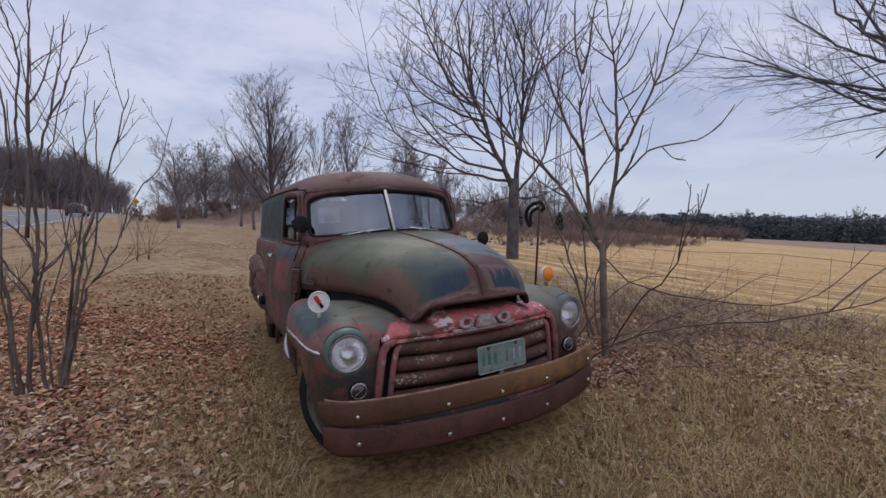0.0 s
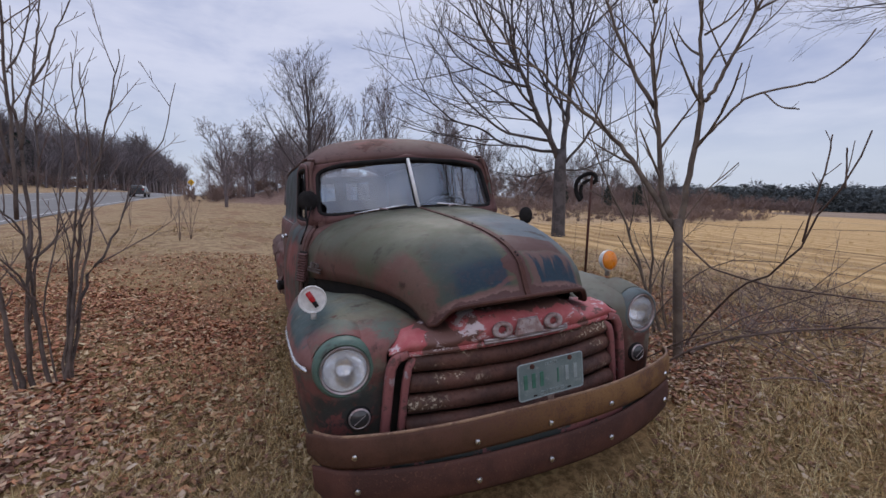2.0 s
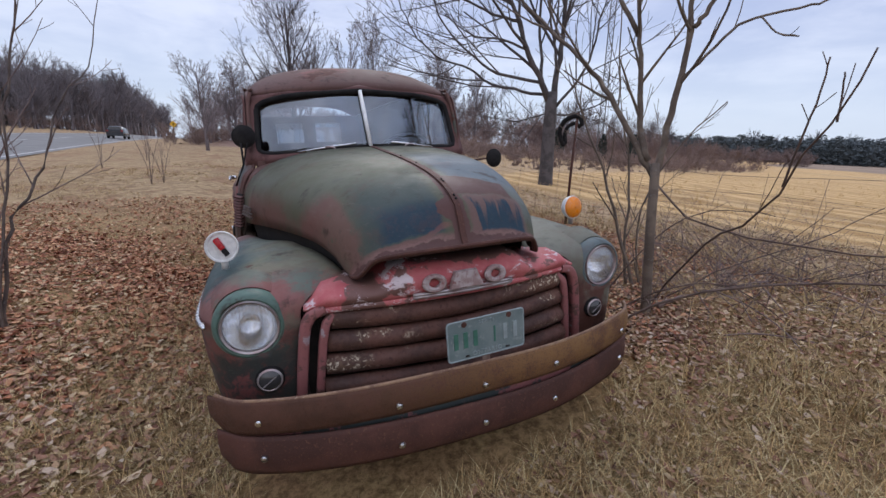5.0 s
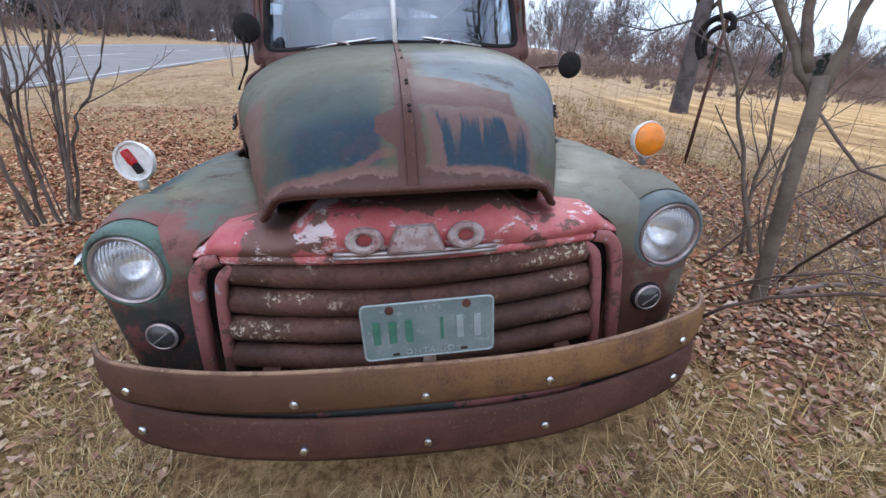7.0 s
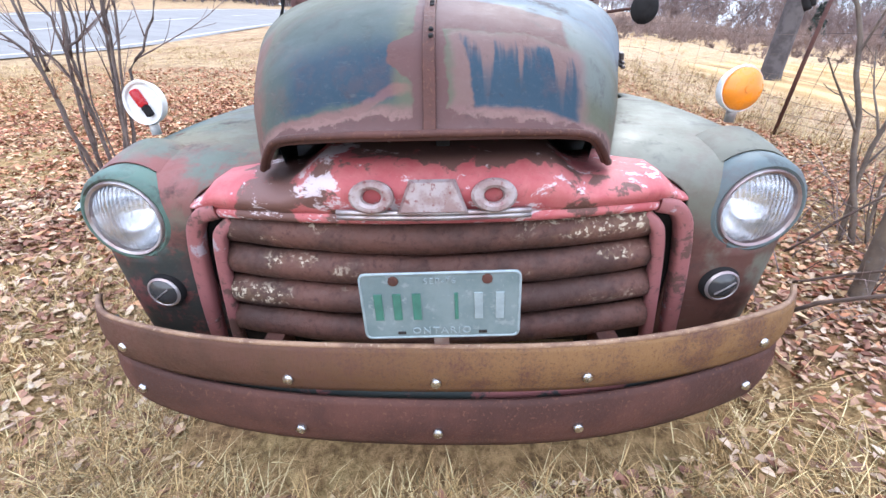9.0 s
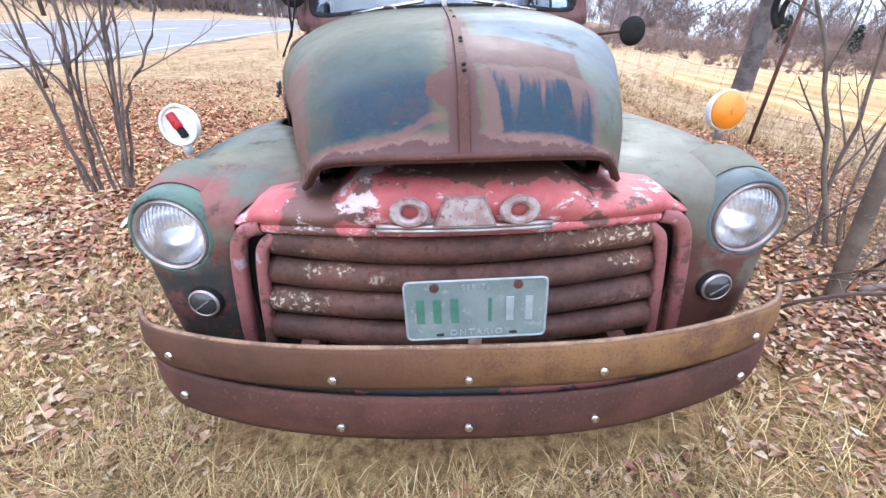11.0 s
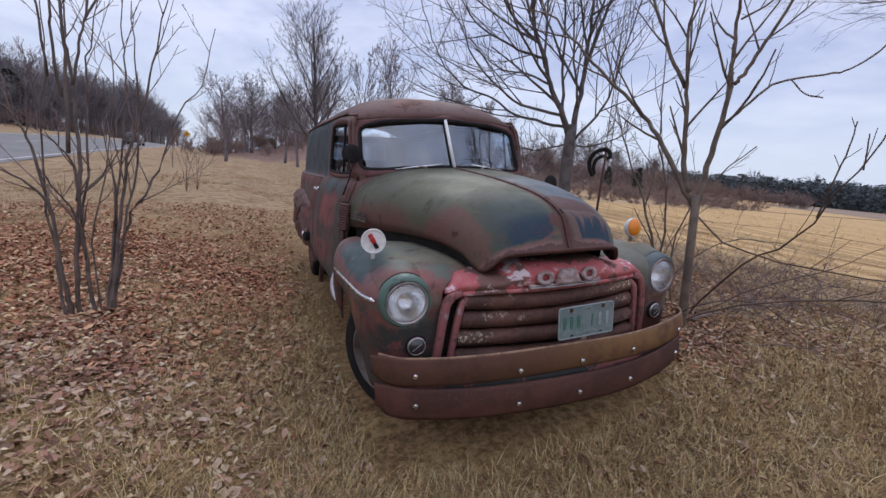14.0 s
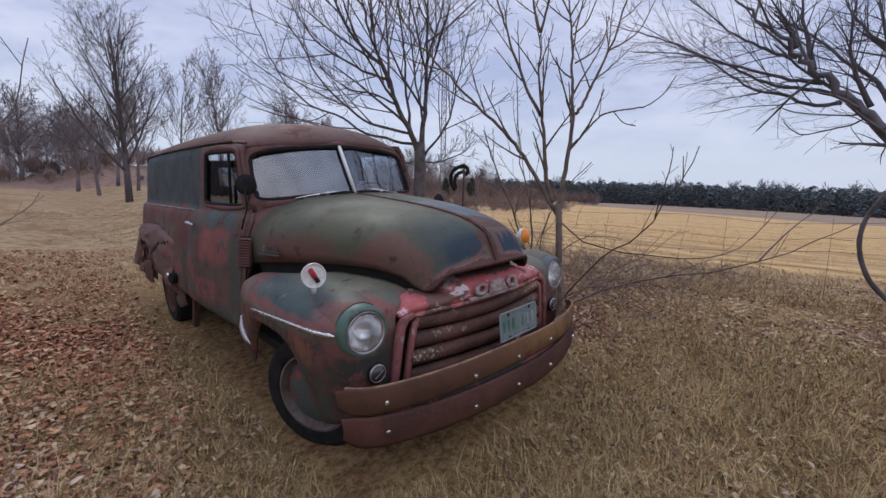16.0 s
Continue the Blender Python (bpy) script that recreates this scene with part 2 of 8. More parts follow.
        col = n.mix(n.math("MULTIPLY", blue_r, n.math("SUBTRACT", 1.0, n.math("MULTIPLY", run, n.span(e, 1.26, 1.35, 0.25, 1.0)))), col, BLUE)
        cap = n.span(hx, 0.02, 0.28, 0.0, 0.09)
        patch = all_of(n, n.span(hx, 0.0, 0.03), n.span(hx, 0.285, 0.270), n.span(n.math("ADD", e, n.math("MULTIPLY", jag, 0.07)), 1.455, 1.468), n.span(n.math("ADD", e, cap), 1.665, 1.640))
        bulge = n.math("MULTIPLY", n.span(e, 1.27, 1.33), n.span(e, 1.415, 1.375))
        wide = n.math("ADD", 0.030, n.math("MULTIPLY", n.math("MULTIPLY", bulge, n.span(hx, 0.0, -0.02)), 0.046))
        seam = n.math("MULTIPLY", n.span(n.math("SUBTRACT", n.math("ABSOLUTE", hx), wide), 0.004, -0.002), n.span(e, 2.3, 1.9))
        lip = n.span(n.math("ADD", e, n.math("MULTIPLY", jag, 0.10)), 1.246, 1.238)
        col = n.mix(n.math("MAXIMUM", n.math("MAXIMUM", patch, seam), lip), col, brown)
        fringe = n.math("MULTIPLY", n.span(n.math("ADD", e, n.math("MULTIPLY", jag, 0.10)), 1.264, 1.254), n.span(jag, 0.44, 0.54))
        col = n.mix(n.math("MULTIPLY", n.math("SUBTRACT", fringe, n.math("MINIMUM", fringe, lip)), 0.4), col, (0.22, 0.13, 0.11))
    # finer blotches and scuffs, brown and dark
    mott = n.noise(n.warp(n.shift(v, (7.3, 2.2, 5.1)), 6.0, 0.08), 9.0, 9.0, 0.72)
    col = n.mix(n.math("MULTIPLY", n.span(mott, 0.50, 0.64), 0.20 + (0.10 if body else 0.35) * rust), col, (0.105, 0.048, 0.040))
    col = n.mix(n.math("MULTIPLY", n.span(mott, 0.45, 0.32), 0.45), col, (0.040, 0.036, 0.032))
    scuff = n.noise(n.shift(v, (1, 2, 3), (3.0, 1.0, 14.0)), 6.0, 6.0, 0.7)
    col = n.mix(n.math("MULTIPLY", n.span(scuff, 0.58, 0.72), 0.22), col, (0.20, 0.165, 0.135))
    r = n.noise(w2, 3.1, 7.0, 0.68)
    col = n.mix(n.span(r, 0.68 - 0.20 * rust, 0.74 - 0.20 * rust), col, RUST)
    d = n.noise(n.shift(v, (3.1, 1.7, 0.4)), 7.0, 6.0, 0.7)
    col = n.mix(n.math("MULTIPLY", n.span(d, 0.56, 0.70), 0.75), col, DARKRUST)
    streak = n.noise(n.shift(v, (0, 0, 0), (26.0, 26.0, 1.8)), 1.0, 4.0, 0.6)
    col = n.mix(n.math("MULTIPLY", n.span(streak, 0.58, 0.75), 0.10 if body else 0.35 * rust + 0.05), col, RUST)
    col = n.mix(n.math("MULTIPLY", n.span(fine, 0.55, 0.75), 0.06), col, (0.30, 0.27, 0.24))
    setin(m, s, Base_Color=col, Roughness=n.span(r, 0.35, 0.7, 0.88 - gloss, 0.82), Specular_IOR_Level=gloss * 0.62)
    h = n.math("ADD", n.math("MULTIPLY", n.span(r, 0.62 - 0.2 * rust, 0.70 - 0.2 * rust), -0.8), n.math("MULTIPLY", fine, 0.5))
    m.node_tree.links.new(n.bump(h, 0.35, 0.002), s.inputs["Normal"])
    return m


paint_body = paint("worn_body_paint", 0.86, 0.38, tint=(0.064, 0.070, 0.058), body=True, gloss=0.30)
paint_hood = paint("worn_hood_paint", 0.0, 0.12, tint=(0.078, 0.080, 0.052), hood=True, gloss=0.34)
paint_fender = paint("worn_fender_paint", -0.25, 0.22, tint=(0.088, 0.104, 0.082), wing=True, gloss=0.40)
paint_pale = paint("pale_fender_paint", -0.35, 0.12, tint=(0.130, 0.128, 0.098), wing=True, front=0.10)
paint_roof = paint("worn_roof_paint", 0.30, 0.60, tint=(0.098, 0.055, 0.047), gloss=0.24)
paint_frame = paint("window_frame_paint", 0.55, 0.40, tint=(0.110, 0.055, 0.050), gloss=0.24)
bead_grey = mottled("chalky_bead_paint", (0.26, 0.235, 0.215), (0.16, 0.120, 0.105), 8.0, 0.75)
paint_rear = paint("torn_sheet_paint", 0.45, 0.55, tint=(0.130, 0.082, 0.072), gloss=0.18)
paint_teal = paint("teal_ring_paint", 0.0, 0.25, tint=(0.078, 0.128, 0.102))
paint_grey = paint("grey_ring_paint", 0.0, 0.15, tint=(0.10, 0.125, 0.125))
rust_bar = mottled("rusty_steel", (0.090, 0.038, 0.028), (0.058, 0.026, 0.020), 6.0, 0.68, 0.0, 110.0, 0.6, 0.003, (0.125, 0.060, 0.040), spec=0.22)
# upper bumper plank: brown rust, ochre bloom over one half of its length
m, n, s = material("rusty_ochre_steel")
gx, gy, gz = n.split(n.warp(n.coord(), 5.0, 0.16))
speck, blot = n.noise(n.coord(), 110.0, 5.0, 0.75), n.noise(n.coord(), 9.0, 6.0, 0.7)
bloom = n.math("MULTIPLY", n.span(gx, -0.55, 0.40, 0.10, 1.0), n.span(n.math("ADD", n.math("MULTIPLY", blot, 0.6), n.math("MULTIPLY", speck, 0.5)), 0.42, 0.60))
col = n.mix(n.span(blot, 0.38, 0.62), (0.090, 0.041, 0.028), (0.056, 0.026, 0.019))
col = n.mix(bloom, col, (0.195, 0.104, 0.043))
col = n.mix(n.math("MULTIPLY", n.span(speck, 0.56, 0.66), 0.6), col, (0.058, 0.026, 0.018))
setin(m, s, Base_Color=col, Roughness=n.span(speck, 0.3, 0.7, 0.55, 0.85), Specular_IOR_Level=0.22)
m.node_tree.links.new(n.bump(n.math("ADD", speck, blot), 0.6, 0.003), s.inputs["Normal"])
rust_gold = m
# near-black that stands for deep shade in gaps, recesses and under the truck
shade_black = mottled("near_black_shade", (0.012, 0.011, 0.010), (0.022, 0.018, 0.015), 9.0, 0.95)


def flaked(name, under, coat, pale, amount, white=0.60, scale=5.5, flake=11.0):
    """Red or pink paint that flakes off to white filler and brown rust."""
    m, n, s = material(name)
    v = n.warp(n.coord(), 7.0, 0.07)
    a, b = n.noise(v, scale, 8.0, 0.70), n.noise(n.shift(v, (4, 2, 7)), flake, 8.0, 0.74)
    col = n.mix(n.span(a, amount, amount + 0.05), under, coat)
    col = n.mix(n.span(b, white, white + 0.04), col, pale)
    fine = n.noise(v, 80.0, 3.0, 0.7)
    col = n.mix(n.math("MULTIPLY", n.span(fine, 0.58, 0.7), 0.5), col, under)
    setin(m, s, Base_Color=col, Roughness=0.62, Specular_IOR_Level=0.4)
    m.node_tree.links.new(n.bump(n.math("ADD", n.span(a, amount, amount + 0.05), fine), 0.4, 0.002), s.inputs["Normal"])
    return m


strip_flaked = flaked("strip_paint", (0.046, 0.056, 0.054), (0.27, 0.105, 0.100), (0.11, 0.075, 0.060), 0.50)
# rust paled so that the plank's edge highlight is part of the colour
edge_rust_highlight = mottled("worn_rust_highlight", (0.26, 0.155, 0.090), (0.15, 0.080, 0.050), 16.0, 0.6, 0.1, 120.0, 0.5, 0.002, (0.34, 0.24, 0.16))
paint_hub = flaked("hubcap_paint", (0.060, 0.072, 0.064), (0.070, 0.076, 0.068), (0.34, 0.03, 0.04), 0.5, 0.555)
m, n, s = material("flaked_red_paint")
v = n.warp(n.warp(n.coord(), 6.0, 0.08), 30.0, 0.012)
nx_, ny_, nz_ = n.split(v)
coat, chip, fine = n.noise(v, 7.0, 8.0, 0.68), n.noise(n.shift(v, (4, 2, 7), (0.8, 1.0, 1.7)), 11.0, 8.0, 0.72), n.noise(v, 85.0, 4.0, 0.7)
col = n.mix(n.span(coat, 0.36, 0.62), (0.36, 0.072, 0.076), (0.44, 0.135, 0.130))
bare = n.math("ADD", coat, n.math("ADD", n.span(nz_, 0.915, 0.955, 0.0, 0.16), n.math("MULTIPLY", n.span(nx_, -0.46, -0.40), n.span(nx_, -0.28, -0.34, 0.0, 0.22))))
col = n.mix(n.span(bare, 0.565, 0.605), col, (0.135, 0.066, 0.052))
blot = n.math("MULTIPLY", n.math("MULTIPLY", n.span(nx_, -0.29, -0.25), n.span(nx_, -0.16, -0.21)), n.span(nz_, 0.835, 0.87))
col = n.mix(n.span(n.math("ADD", chip, n.math("MULTIPLY", blot, 0.13)), 0.562, 0.60), col, (0.54, 0.45, 0.45))
col = n.mix(n.math("MULTIPLY", n.span(fine, 0.58, 0.70), 0.45), col, (0.150, 0.070, 0.058))
setin(m, s, Base_Color=col, Roughness=0.62, Specular_IOR_Level=0.4)
m.node_tree.links.new(n.bump(n.math("ADD", n.span(bare, 0.62, 0.585), fine), 0.5, 0.002), s.inputs["Normal"])
red_flaked = m
pink_flaked = flaked("faded_pink_paint", (0.105, 0.052, 0.042), (0.250, 0.092, 0.088), (0.30, 0.24, 0.25), 0.42, 0.60, 9.0)
# grille bars: scaly brown rust, lichen flecks in scattered clusters
m, n, s = material("rust_with_lichen")
v = n.warp(n.coord(), 12.0, 0.03)
scale_, blot, crust = n.noise(v, 60.0, 6.0, 0.75), n.noise(v, 7.0, 5.0, 0.65), n.noise(n.shift(v, (4, 2, 7)), 70.0, 5.0, 0.7)
col = n.mix(n.span(blot, 0.36, 0.62), (0.054, 0.024, 0.017), (0.108, 0.045, 0.031))
col = n.mix(n.math("MULTIPLY", n.span(scale_, 0.53, 0.64), 0.7), col, (0.048, 0.022, 0.017))
lx, ly, lz = n.split(n.coord())
crest = n.math("FRACT", n.math("DIVIDE", n.math("SUBTRACT", lz, 0.4035), 0.0870))
crest = n.math("MULTIPLY", n.span(crest, 0.10, 0.30), n.span(crest, 0.80, 0.55))
near_clump = all_of(n, crest, n.span(n.math("ABSOLUTE", lx), 0.14, 0.28), n.span(lz, 0.545, 0.58), n.span(n.noise(n.shift(v, (1, 6, 3), (1.0, 1.0, 1.6)), 6.0, 3.0, 0.55), 0.50, 0.58))
col = n.mix(n.math("MULTIPLY", near_clump, n.span(scale_, 0.40, 0.55, 0.45, 0.1)), col, (0.17, 0.098, 0.050))
col = n.mix(n.math("MULTIPLY", near_clump, n.span(crust, 0.535, 0.575)), col, (0.46, 0.385, 0.28))
setin(m, s, Base_Color=col, Roughness=n.span(scale_, 0.3, 0.7, 0.5, 0.85), Specular_IOR_Level=0.45)
m.node_tree.links.new(n.bump(n.math("ADD", scale_, n.math("MULTIPLY", crust, 0.5)), 0.7, 0.004), s.inputs["Normal"])
bar_lichen = m


def simple(name, col, rough=0.5, metal=0.0, **k):
    m, n, s = material(name)
    f = n.noise(n.coord(), 40.0, 4.0, 0.6)
    setin(m, s, Base_Color=n.mix(n.span(f, 0.3, 0.7), col, tuple(q * 0.78 for q in col)), Roughness=n.span(f, 0.3, 0.7, max(0.03, rough - 0.06), min(1.0, rough + 0.08)), Metallic=metal, **k)
    return m


chrome = simple("weathered_chrome", (0.62, 0.61, 0.60), 0.22, 1.0)
dull_chrome = mottled("pitted_chrome", (0.42, 0.38, 0.37), (0.30, 0.22, 0.21), 14.0, 0.42, 0.75, 70.0, 0.3, 0.002)
emblem_metal = mottled("pitted_emblem_metal", (0.36, 0.30, 0.285), (0.25, 0.165, 0.150), 26.0, 0.55, 0.25, 90.0, 0.5, 0.002, (0.20, 0.075, 0.070))
rubber = mottled("old_black_rubber", (0.013, 0.012, 0.012), (0.022, 0.020, 0.019), 10.0, 0.90, spec=0.15)
white_shell = simple("white_enamel", (0.72, 0.71, 0.68), 0.35)
red_plastic = simple("red_plastic", (0.42, 0.012, 0.02), 0.25)
amber = simple("amber_plastic", (0.80, 0.24, 0.012), 0.28, Specular_IOR_Level=0.6)
plate_teal = mottled("faded_plate_paint", (0.165, 0.205, 0.200), (0.120, 0.160, 0.158), 10.0, 0.55, 0.0, 60.0, 0.2, 0.001, (0.21, 0.24, 0.235))
plate_green = simple("plate_green_paint", (0.050, 0.155, 0.110), 0.5)
plate_pale = simple("plate_pale_paint", (0.27, 0.32, 0.32), 0.5)
seat_brown = mottled("brown_vinyl", (0.05, 0.03, 0.025), (0.035, 0.02, 0.018), 8.0, 0.6)


def glass(name, tint, clear, rough=0.02):
    m, n, s = material(name)
    t = n.add("ShaderNodeBsdfTransparent", 0, {"Color": (*tint, 1)})
    g = n.add("ShaderNodeBsdfGlossy", 0, {"Color": (0.86, 0.93, 1.0, 1), "Roughness": rough})
    graze = n.add("ShaderNodeLayerWeight", "Facing", {"Blend": 0.5})
    fr = n.math("ADD", 0.045, n.math("MULTIPLY", n.math("POWER", graze, 4.0), 0.60))
    dirt = n.noise(n.coord(), 5.0, 5.0, 0.6)
    f = n.math("ADD", fr, n.math("MULTIPLY", dirt, clear), clamp=True)
    o = n.add("ShaderNodeMixShader", 0, {0: f, 1: t, 2: g})
    m.node_tree.links.new(o, m.node_tree.nodes["Material Output"].inputs["Surface"])
    return m


pane_glass = glass("dusty_window_glass", (0.66, 0.74, 0.82), 0.20)

tarnished = mottled("tarnished_metal", (0.15, 0.13, 0.125), (0.075, 0.055, 0.05), 20.0, 0.5, 0.4, 80.0, 0.4, 0.002)
rim_paint = mottled("rusty_grey_rim", (0.165, 0.142, 0.130), (0.110, 0.072, 0.058), 9.0, 0.65, 0.2, 60.0, 0.3, 0.002)

# bark, leaves and ground
bark_grey = mottled("grey_brown_bark", (0.165, 0.130, 0.112), (0.105, 0.082, 0.072), 7.0, 0.9, 0.0, 45.0, 0.6, 0.01, (0.16, 0.14, 0.13), 0.2)
bark_limb = mottled("grey_limb_bark", (0.138, 0.128, 0.136), (0.096, 0.089, 0.096), 4.0, 0.92, 0.0, 40.0, 0.5, 0.01, None, 0.2)
bark_sapling = mottled("sapling_bark", (0.176, 0.136, 0.104), (0.114, 0.088, 0.070), 9.0, 0.9, 0.0, 60.0, 0.5, 0.006, (0.17, 0.15, 0.14), 0.2)
bark_dark = mottled("dark_bark", (0.110, 0.098, 0.097), (0.068, 0.060, 0.061), 6.0, 0.92, 0.0, 40.0, 0.6, 0.01, None, 0.2)
bark_red = mottled("reddish_twig_bark", (0.205, 0.150, 0.132), (0.138, 0.100, 0.090), 8.0, 0.85, 0.0, 60.0, 0.4, 0.004, None, 0.2)
# far hedge trees: paler grey-mauve, distance haze put into the colour
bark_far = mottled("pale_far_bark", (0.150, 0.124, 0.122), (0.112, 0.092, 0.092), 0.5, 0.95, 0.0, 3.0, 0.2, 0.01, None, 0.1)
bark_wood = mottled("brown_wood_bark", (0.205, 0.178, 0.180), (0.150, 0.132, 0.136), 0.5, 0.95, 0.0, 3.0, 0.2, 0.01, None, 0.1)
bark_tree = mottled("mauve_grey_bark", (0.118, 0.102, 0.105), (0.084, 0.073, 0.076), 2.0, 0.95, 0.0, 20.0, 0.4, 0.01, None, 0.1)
# bark_tree paled for trees farther off: the haze is in the colour
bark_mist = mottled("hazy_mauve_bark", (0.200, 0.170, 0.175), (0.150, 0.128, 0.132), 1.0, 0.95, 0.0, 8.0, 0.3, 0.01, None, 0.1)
bark_twig = mottled("dark_brown_twigs", (0.130, 0.090, 0.072), (0.085, 0.059, 0.049), 8.0, 0.88, 0.0, 60.0, 0.4, 0.004, None, 0.2)
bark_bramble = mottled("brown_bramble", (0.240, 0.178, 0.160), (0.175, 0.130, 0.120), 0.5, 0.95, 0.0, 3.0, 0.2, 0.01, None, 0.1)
# woods on the rise: bark lightened to carry the haze in its colour
bark_rise = mottled("hazed_mauve_brown_bark", (0.320, 0.262, 0.256), (0.245, 0.200, 0.196), 0.4, 0.95, 0.0, 3.0, 0.2, 0.01, None, 0.1)
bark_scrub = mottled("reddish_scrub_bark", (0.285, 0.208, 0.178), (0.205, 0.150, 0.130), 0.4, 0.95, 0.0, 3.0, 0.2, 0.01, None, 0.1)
# far crowns: bluish grey with distance haze put into the bark colour
bark_haze = mottled("hazed_distant_bark", (0.19, 0.175, 0.19), (0.15, 0.14, 0.155), 0.3, 0.95, 0.0, 3.0, 0.2, 0.01, None, 0.1)
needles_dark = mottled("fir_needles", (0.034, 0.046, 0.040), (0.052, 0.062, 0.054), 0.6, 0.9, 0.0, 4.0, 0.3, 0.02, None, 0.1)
# far forest: needles paled towards blue, haze put into the colour
needles = mottled("hazed_conifer_needles", (0.098, 0.114, 0.120), (0.112, 0.128, 0.134), 0.6, 0.9, 0.0, 4.0, 0.3, 0.02, None, 0.1)


def by_island(name, cols, rough=0.8, bend=0.0):
    """Colour by piece: each island takes its own shade."""
    m, n, s = material(name)
    r = n.add("ShaderNodeNewGeometry", "Random Per Island")
    ramp = m.node_tree.nodes.new("ShaderNodeValToRGB")
    m.node_tree.links.new(r, ramp.inputs[0])
    e = ramp.color_ramp.elements
    while len(e) < len(cols):
        e.new(0.5)
    for i, c in enumerate(cols):
        e[i].position, e[i].color = i / (len(cols) - 1), (*c, 1)
    f = n.noise(n.coord(), 60.0, 3.0)
    col = n.mix(n.span(f, 0.35, 0.7), ramp.outputs[0], (0.12, 0.075, 0.05))
    setin(m, s, Base_Color=n.mix(0.25, ramp.outputs[0], col), Roughness=rough, Specular_IOR_Level=0.35)
    return m


leaf_russet = by_island("russet_leaf", [(0.106, 0.034, 0.017), (0.248, 0.083, 0.041), (0.392, 0.155, 0.077), (0.523, 0.261, 0.130), (0.620, 0.496, 0.305), (0.274, 0.091, 0.046), (0.156, 0.051, 0.028), (0.620, 0.363, 0.197), (0.430, 0.182, 0.091), (0.300, 0.102, 0.053)])
leaf_tan = by_island("tan_leaf", [(0.089, 0.037, 0.025), (0.209, 0.090, 0.056), (0.331, 0.171, 0.107), (0.440, 0.287, 0.179), (0.557, 0.446, 0.334), (0.231, 0.100, 0.064), (0.132, 0.056, 0.039), (0.528, 0.400, 0.273), (0.363, 0.200, 0.126), (0.252, 0.111, 0.076)])
litter_mat = by_island("leaf_litter", [(0.075, 0.039, 0.019), (0.599, 0.444, 0.252), (0.185, 0.092, 0.043), (0.393, 0.245, 0.121), (0.110, 0.055, 0.027), (0.715, 0.568, 0.349), (0.253, 0.131, 0.063)])
grass_mat = by_island("dead_grass", [(0.449, 0.287, 0.113), (0.652, 0.458, 0.209), (0.246, 0.144, 0.057), (0.723, 0.596, 0.312), (0.130, 0.094, 0.031), (0.303, 0.171, 0.071), (0.096, 0.059, 0.024), (0.539, 0.367, 0.157)])
stubble_mat = by_island("straw_stubble", [(0.55, 0.37, 0.15), (0.66, 0.46, 0.20), (0.45, 0.30, 0.12)])

# ---- helpers of this scene ----
def link_mesh(name, verts, faces, mat, parent=None, smooth=True, label=""):
    me = bpy.data.meshes.new(name)
    me.from_pydata(verts, [], faces)
    if smooth:
        me.polygons.foreach_set("use_smooth", [True] * len(me.polygons))
    me.materials.append(mat)
    ob = new(name, me)
    ob.parent = parent
    if label:
        ob["label"] = label
    return ob


def part(name, bm, mat, parent, label="", smooth=False, auto=35):
    """One bmesh as one mesh object under a thing or a part."""
    bmesh.ops.recalc_face_normals(bm, faces=bm.faces)
    if smooth:
        for f in bm.faces:
            f.smooth = True
        for e in bm.edges:
            if len(e.link_faces) == 2 and e.calc_face_angle(0.0) > radians(auto):
                e.smooth = False
    me = bpy.data.meshes.new(name)
    bm.to_mesh(me)
    bm.free()
    me.materials.append(mat)
    ob = new(name, me)
    ob.parent = parent
    if label:
        ob["label"] = label
    return ob


def solid(ob, thick, offset=-1.0):
    m = ob.modifiers.new("thickness", "SOLIDIFY")
    m.thickness, m.offset = thick, offset
    return ob


def box(bm, cx, cy, cz, sx, sy, sz, bevel=0.0, m=None):
    r = bmesh.ops.create_cube(bm, size=1.0)
    bmesh.ops.scale(bm, vec=(sx, sy, sz), verts=r["verts"])
    if bevel:
        edges = list({e for v in r["verts"] for e in v.link_edges})
        out = bmesh.ops.bevel(bm, geom=edges, offset=bevel, segments=2, profile=0.7, affect="EDGES")
        vs = list({v for f in out["faces"] for v in f.verts} | {v for v in r["verts"] if v.is_valid})
    else:
        vs = r["verts"]
    bmesh.ops.transform(bm, matrix=Matrix.Translation((cx, cy, cz)) @ (m or Matrix()), verts=vs)
    return vs


def grid(fn, us, vs, skip=None, close=False):
    """A sheet fn(u, v) over the given lines, with cells left out where skip(u, v) says so."""
    bm = bmesh.new()
    g = [[bm.verts.new(fn(u, v)) for v in vs] for u in us]
    n = len(us)
    for i in range(n if close else n - 1):
        k = (i + 1) % n
        for j in range(len(vs) - 1):
            if skip and skip((us[i] + us[k]) / 2, (vs[j] + vs[j + 1]) / 2):
                continue
            f = (g[i][j], g[k][j], g[k][j + 1], g[i][j + 1])
            if len({tuple(round(c, 5) for c in q.co) for q in f}) >= 3:
                bm.faces.new(f)
    bmesh.ops.remove_doubles(bm, verts=bm.verts, dist=1e-5)
    return bm


def spin(bm, prof, m, n=32):
    """Turns the profile (radius, along) about the local z of m."""
    rows = []
    for r, a in prof:
        if r < 1e-6:
            rows.append([bm.verts.new(m @ Vector((0, 0, a)))])
        else:
            rows.append([bm.verts.new(m @ Vector((r * math.cos(2 * math.pi * i / n), r * math.sin(2 * math.pi * i / n), a))) for i in range(n)])
    for A, B in zip(rows, rows[1:]):
        for i in range(n):
            k = (i + 1) % n
            f = [A[i % len(A)], A[k % len(A)], B[k % len(B)], B[i % len(B)]]
            f = list(dict.fromkeys(f))
            if len(f) > 2:
                bm.faces.new(f)
    return bm


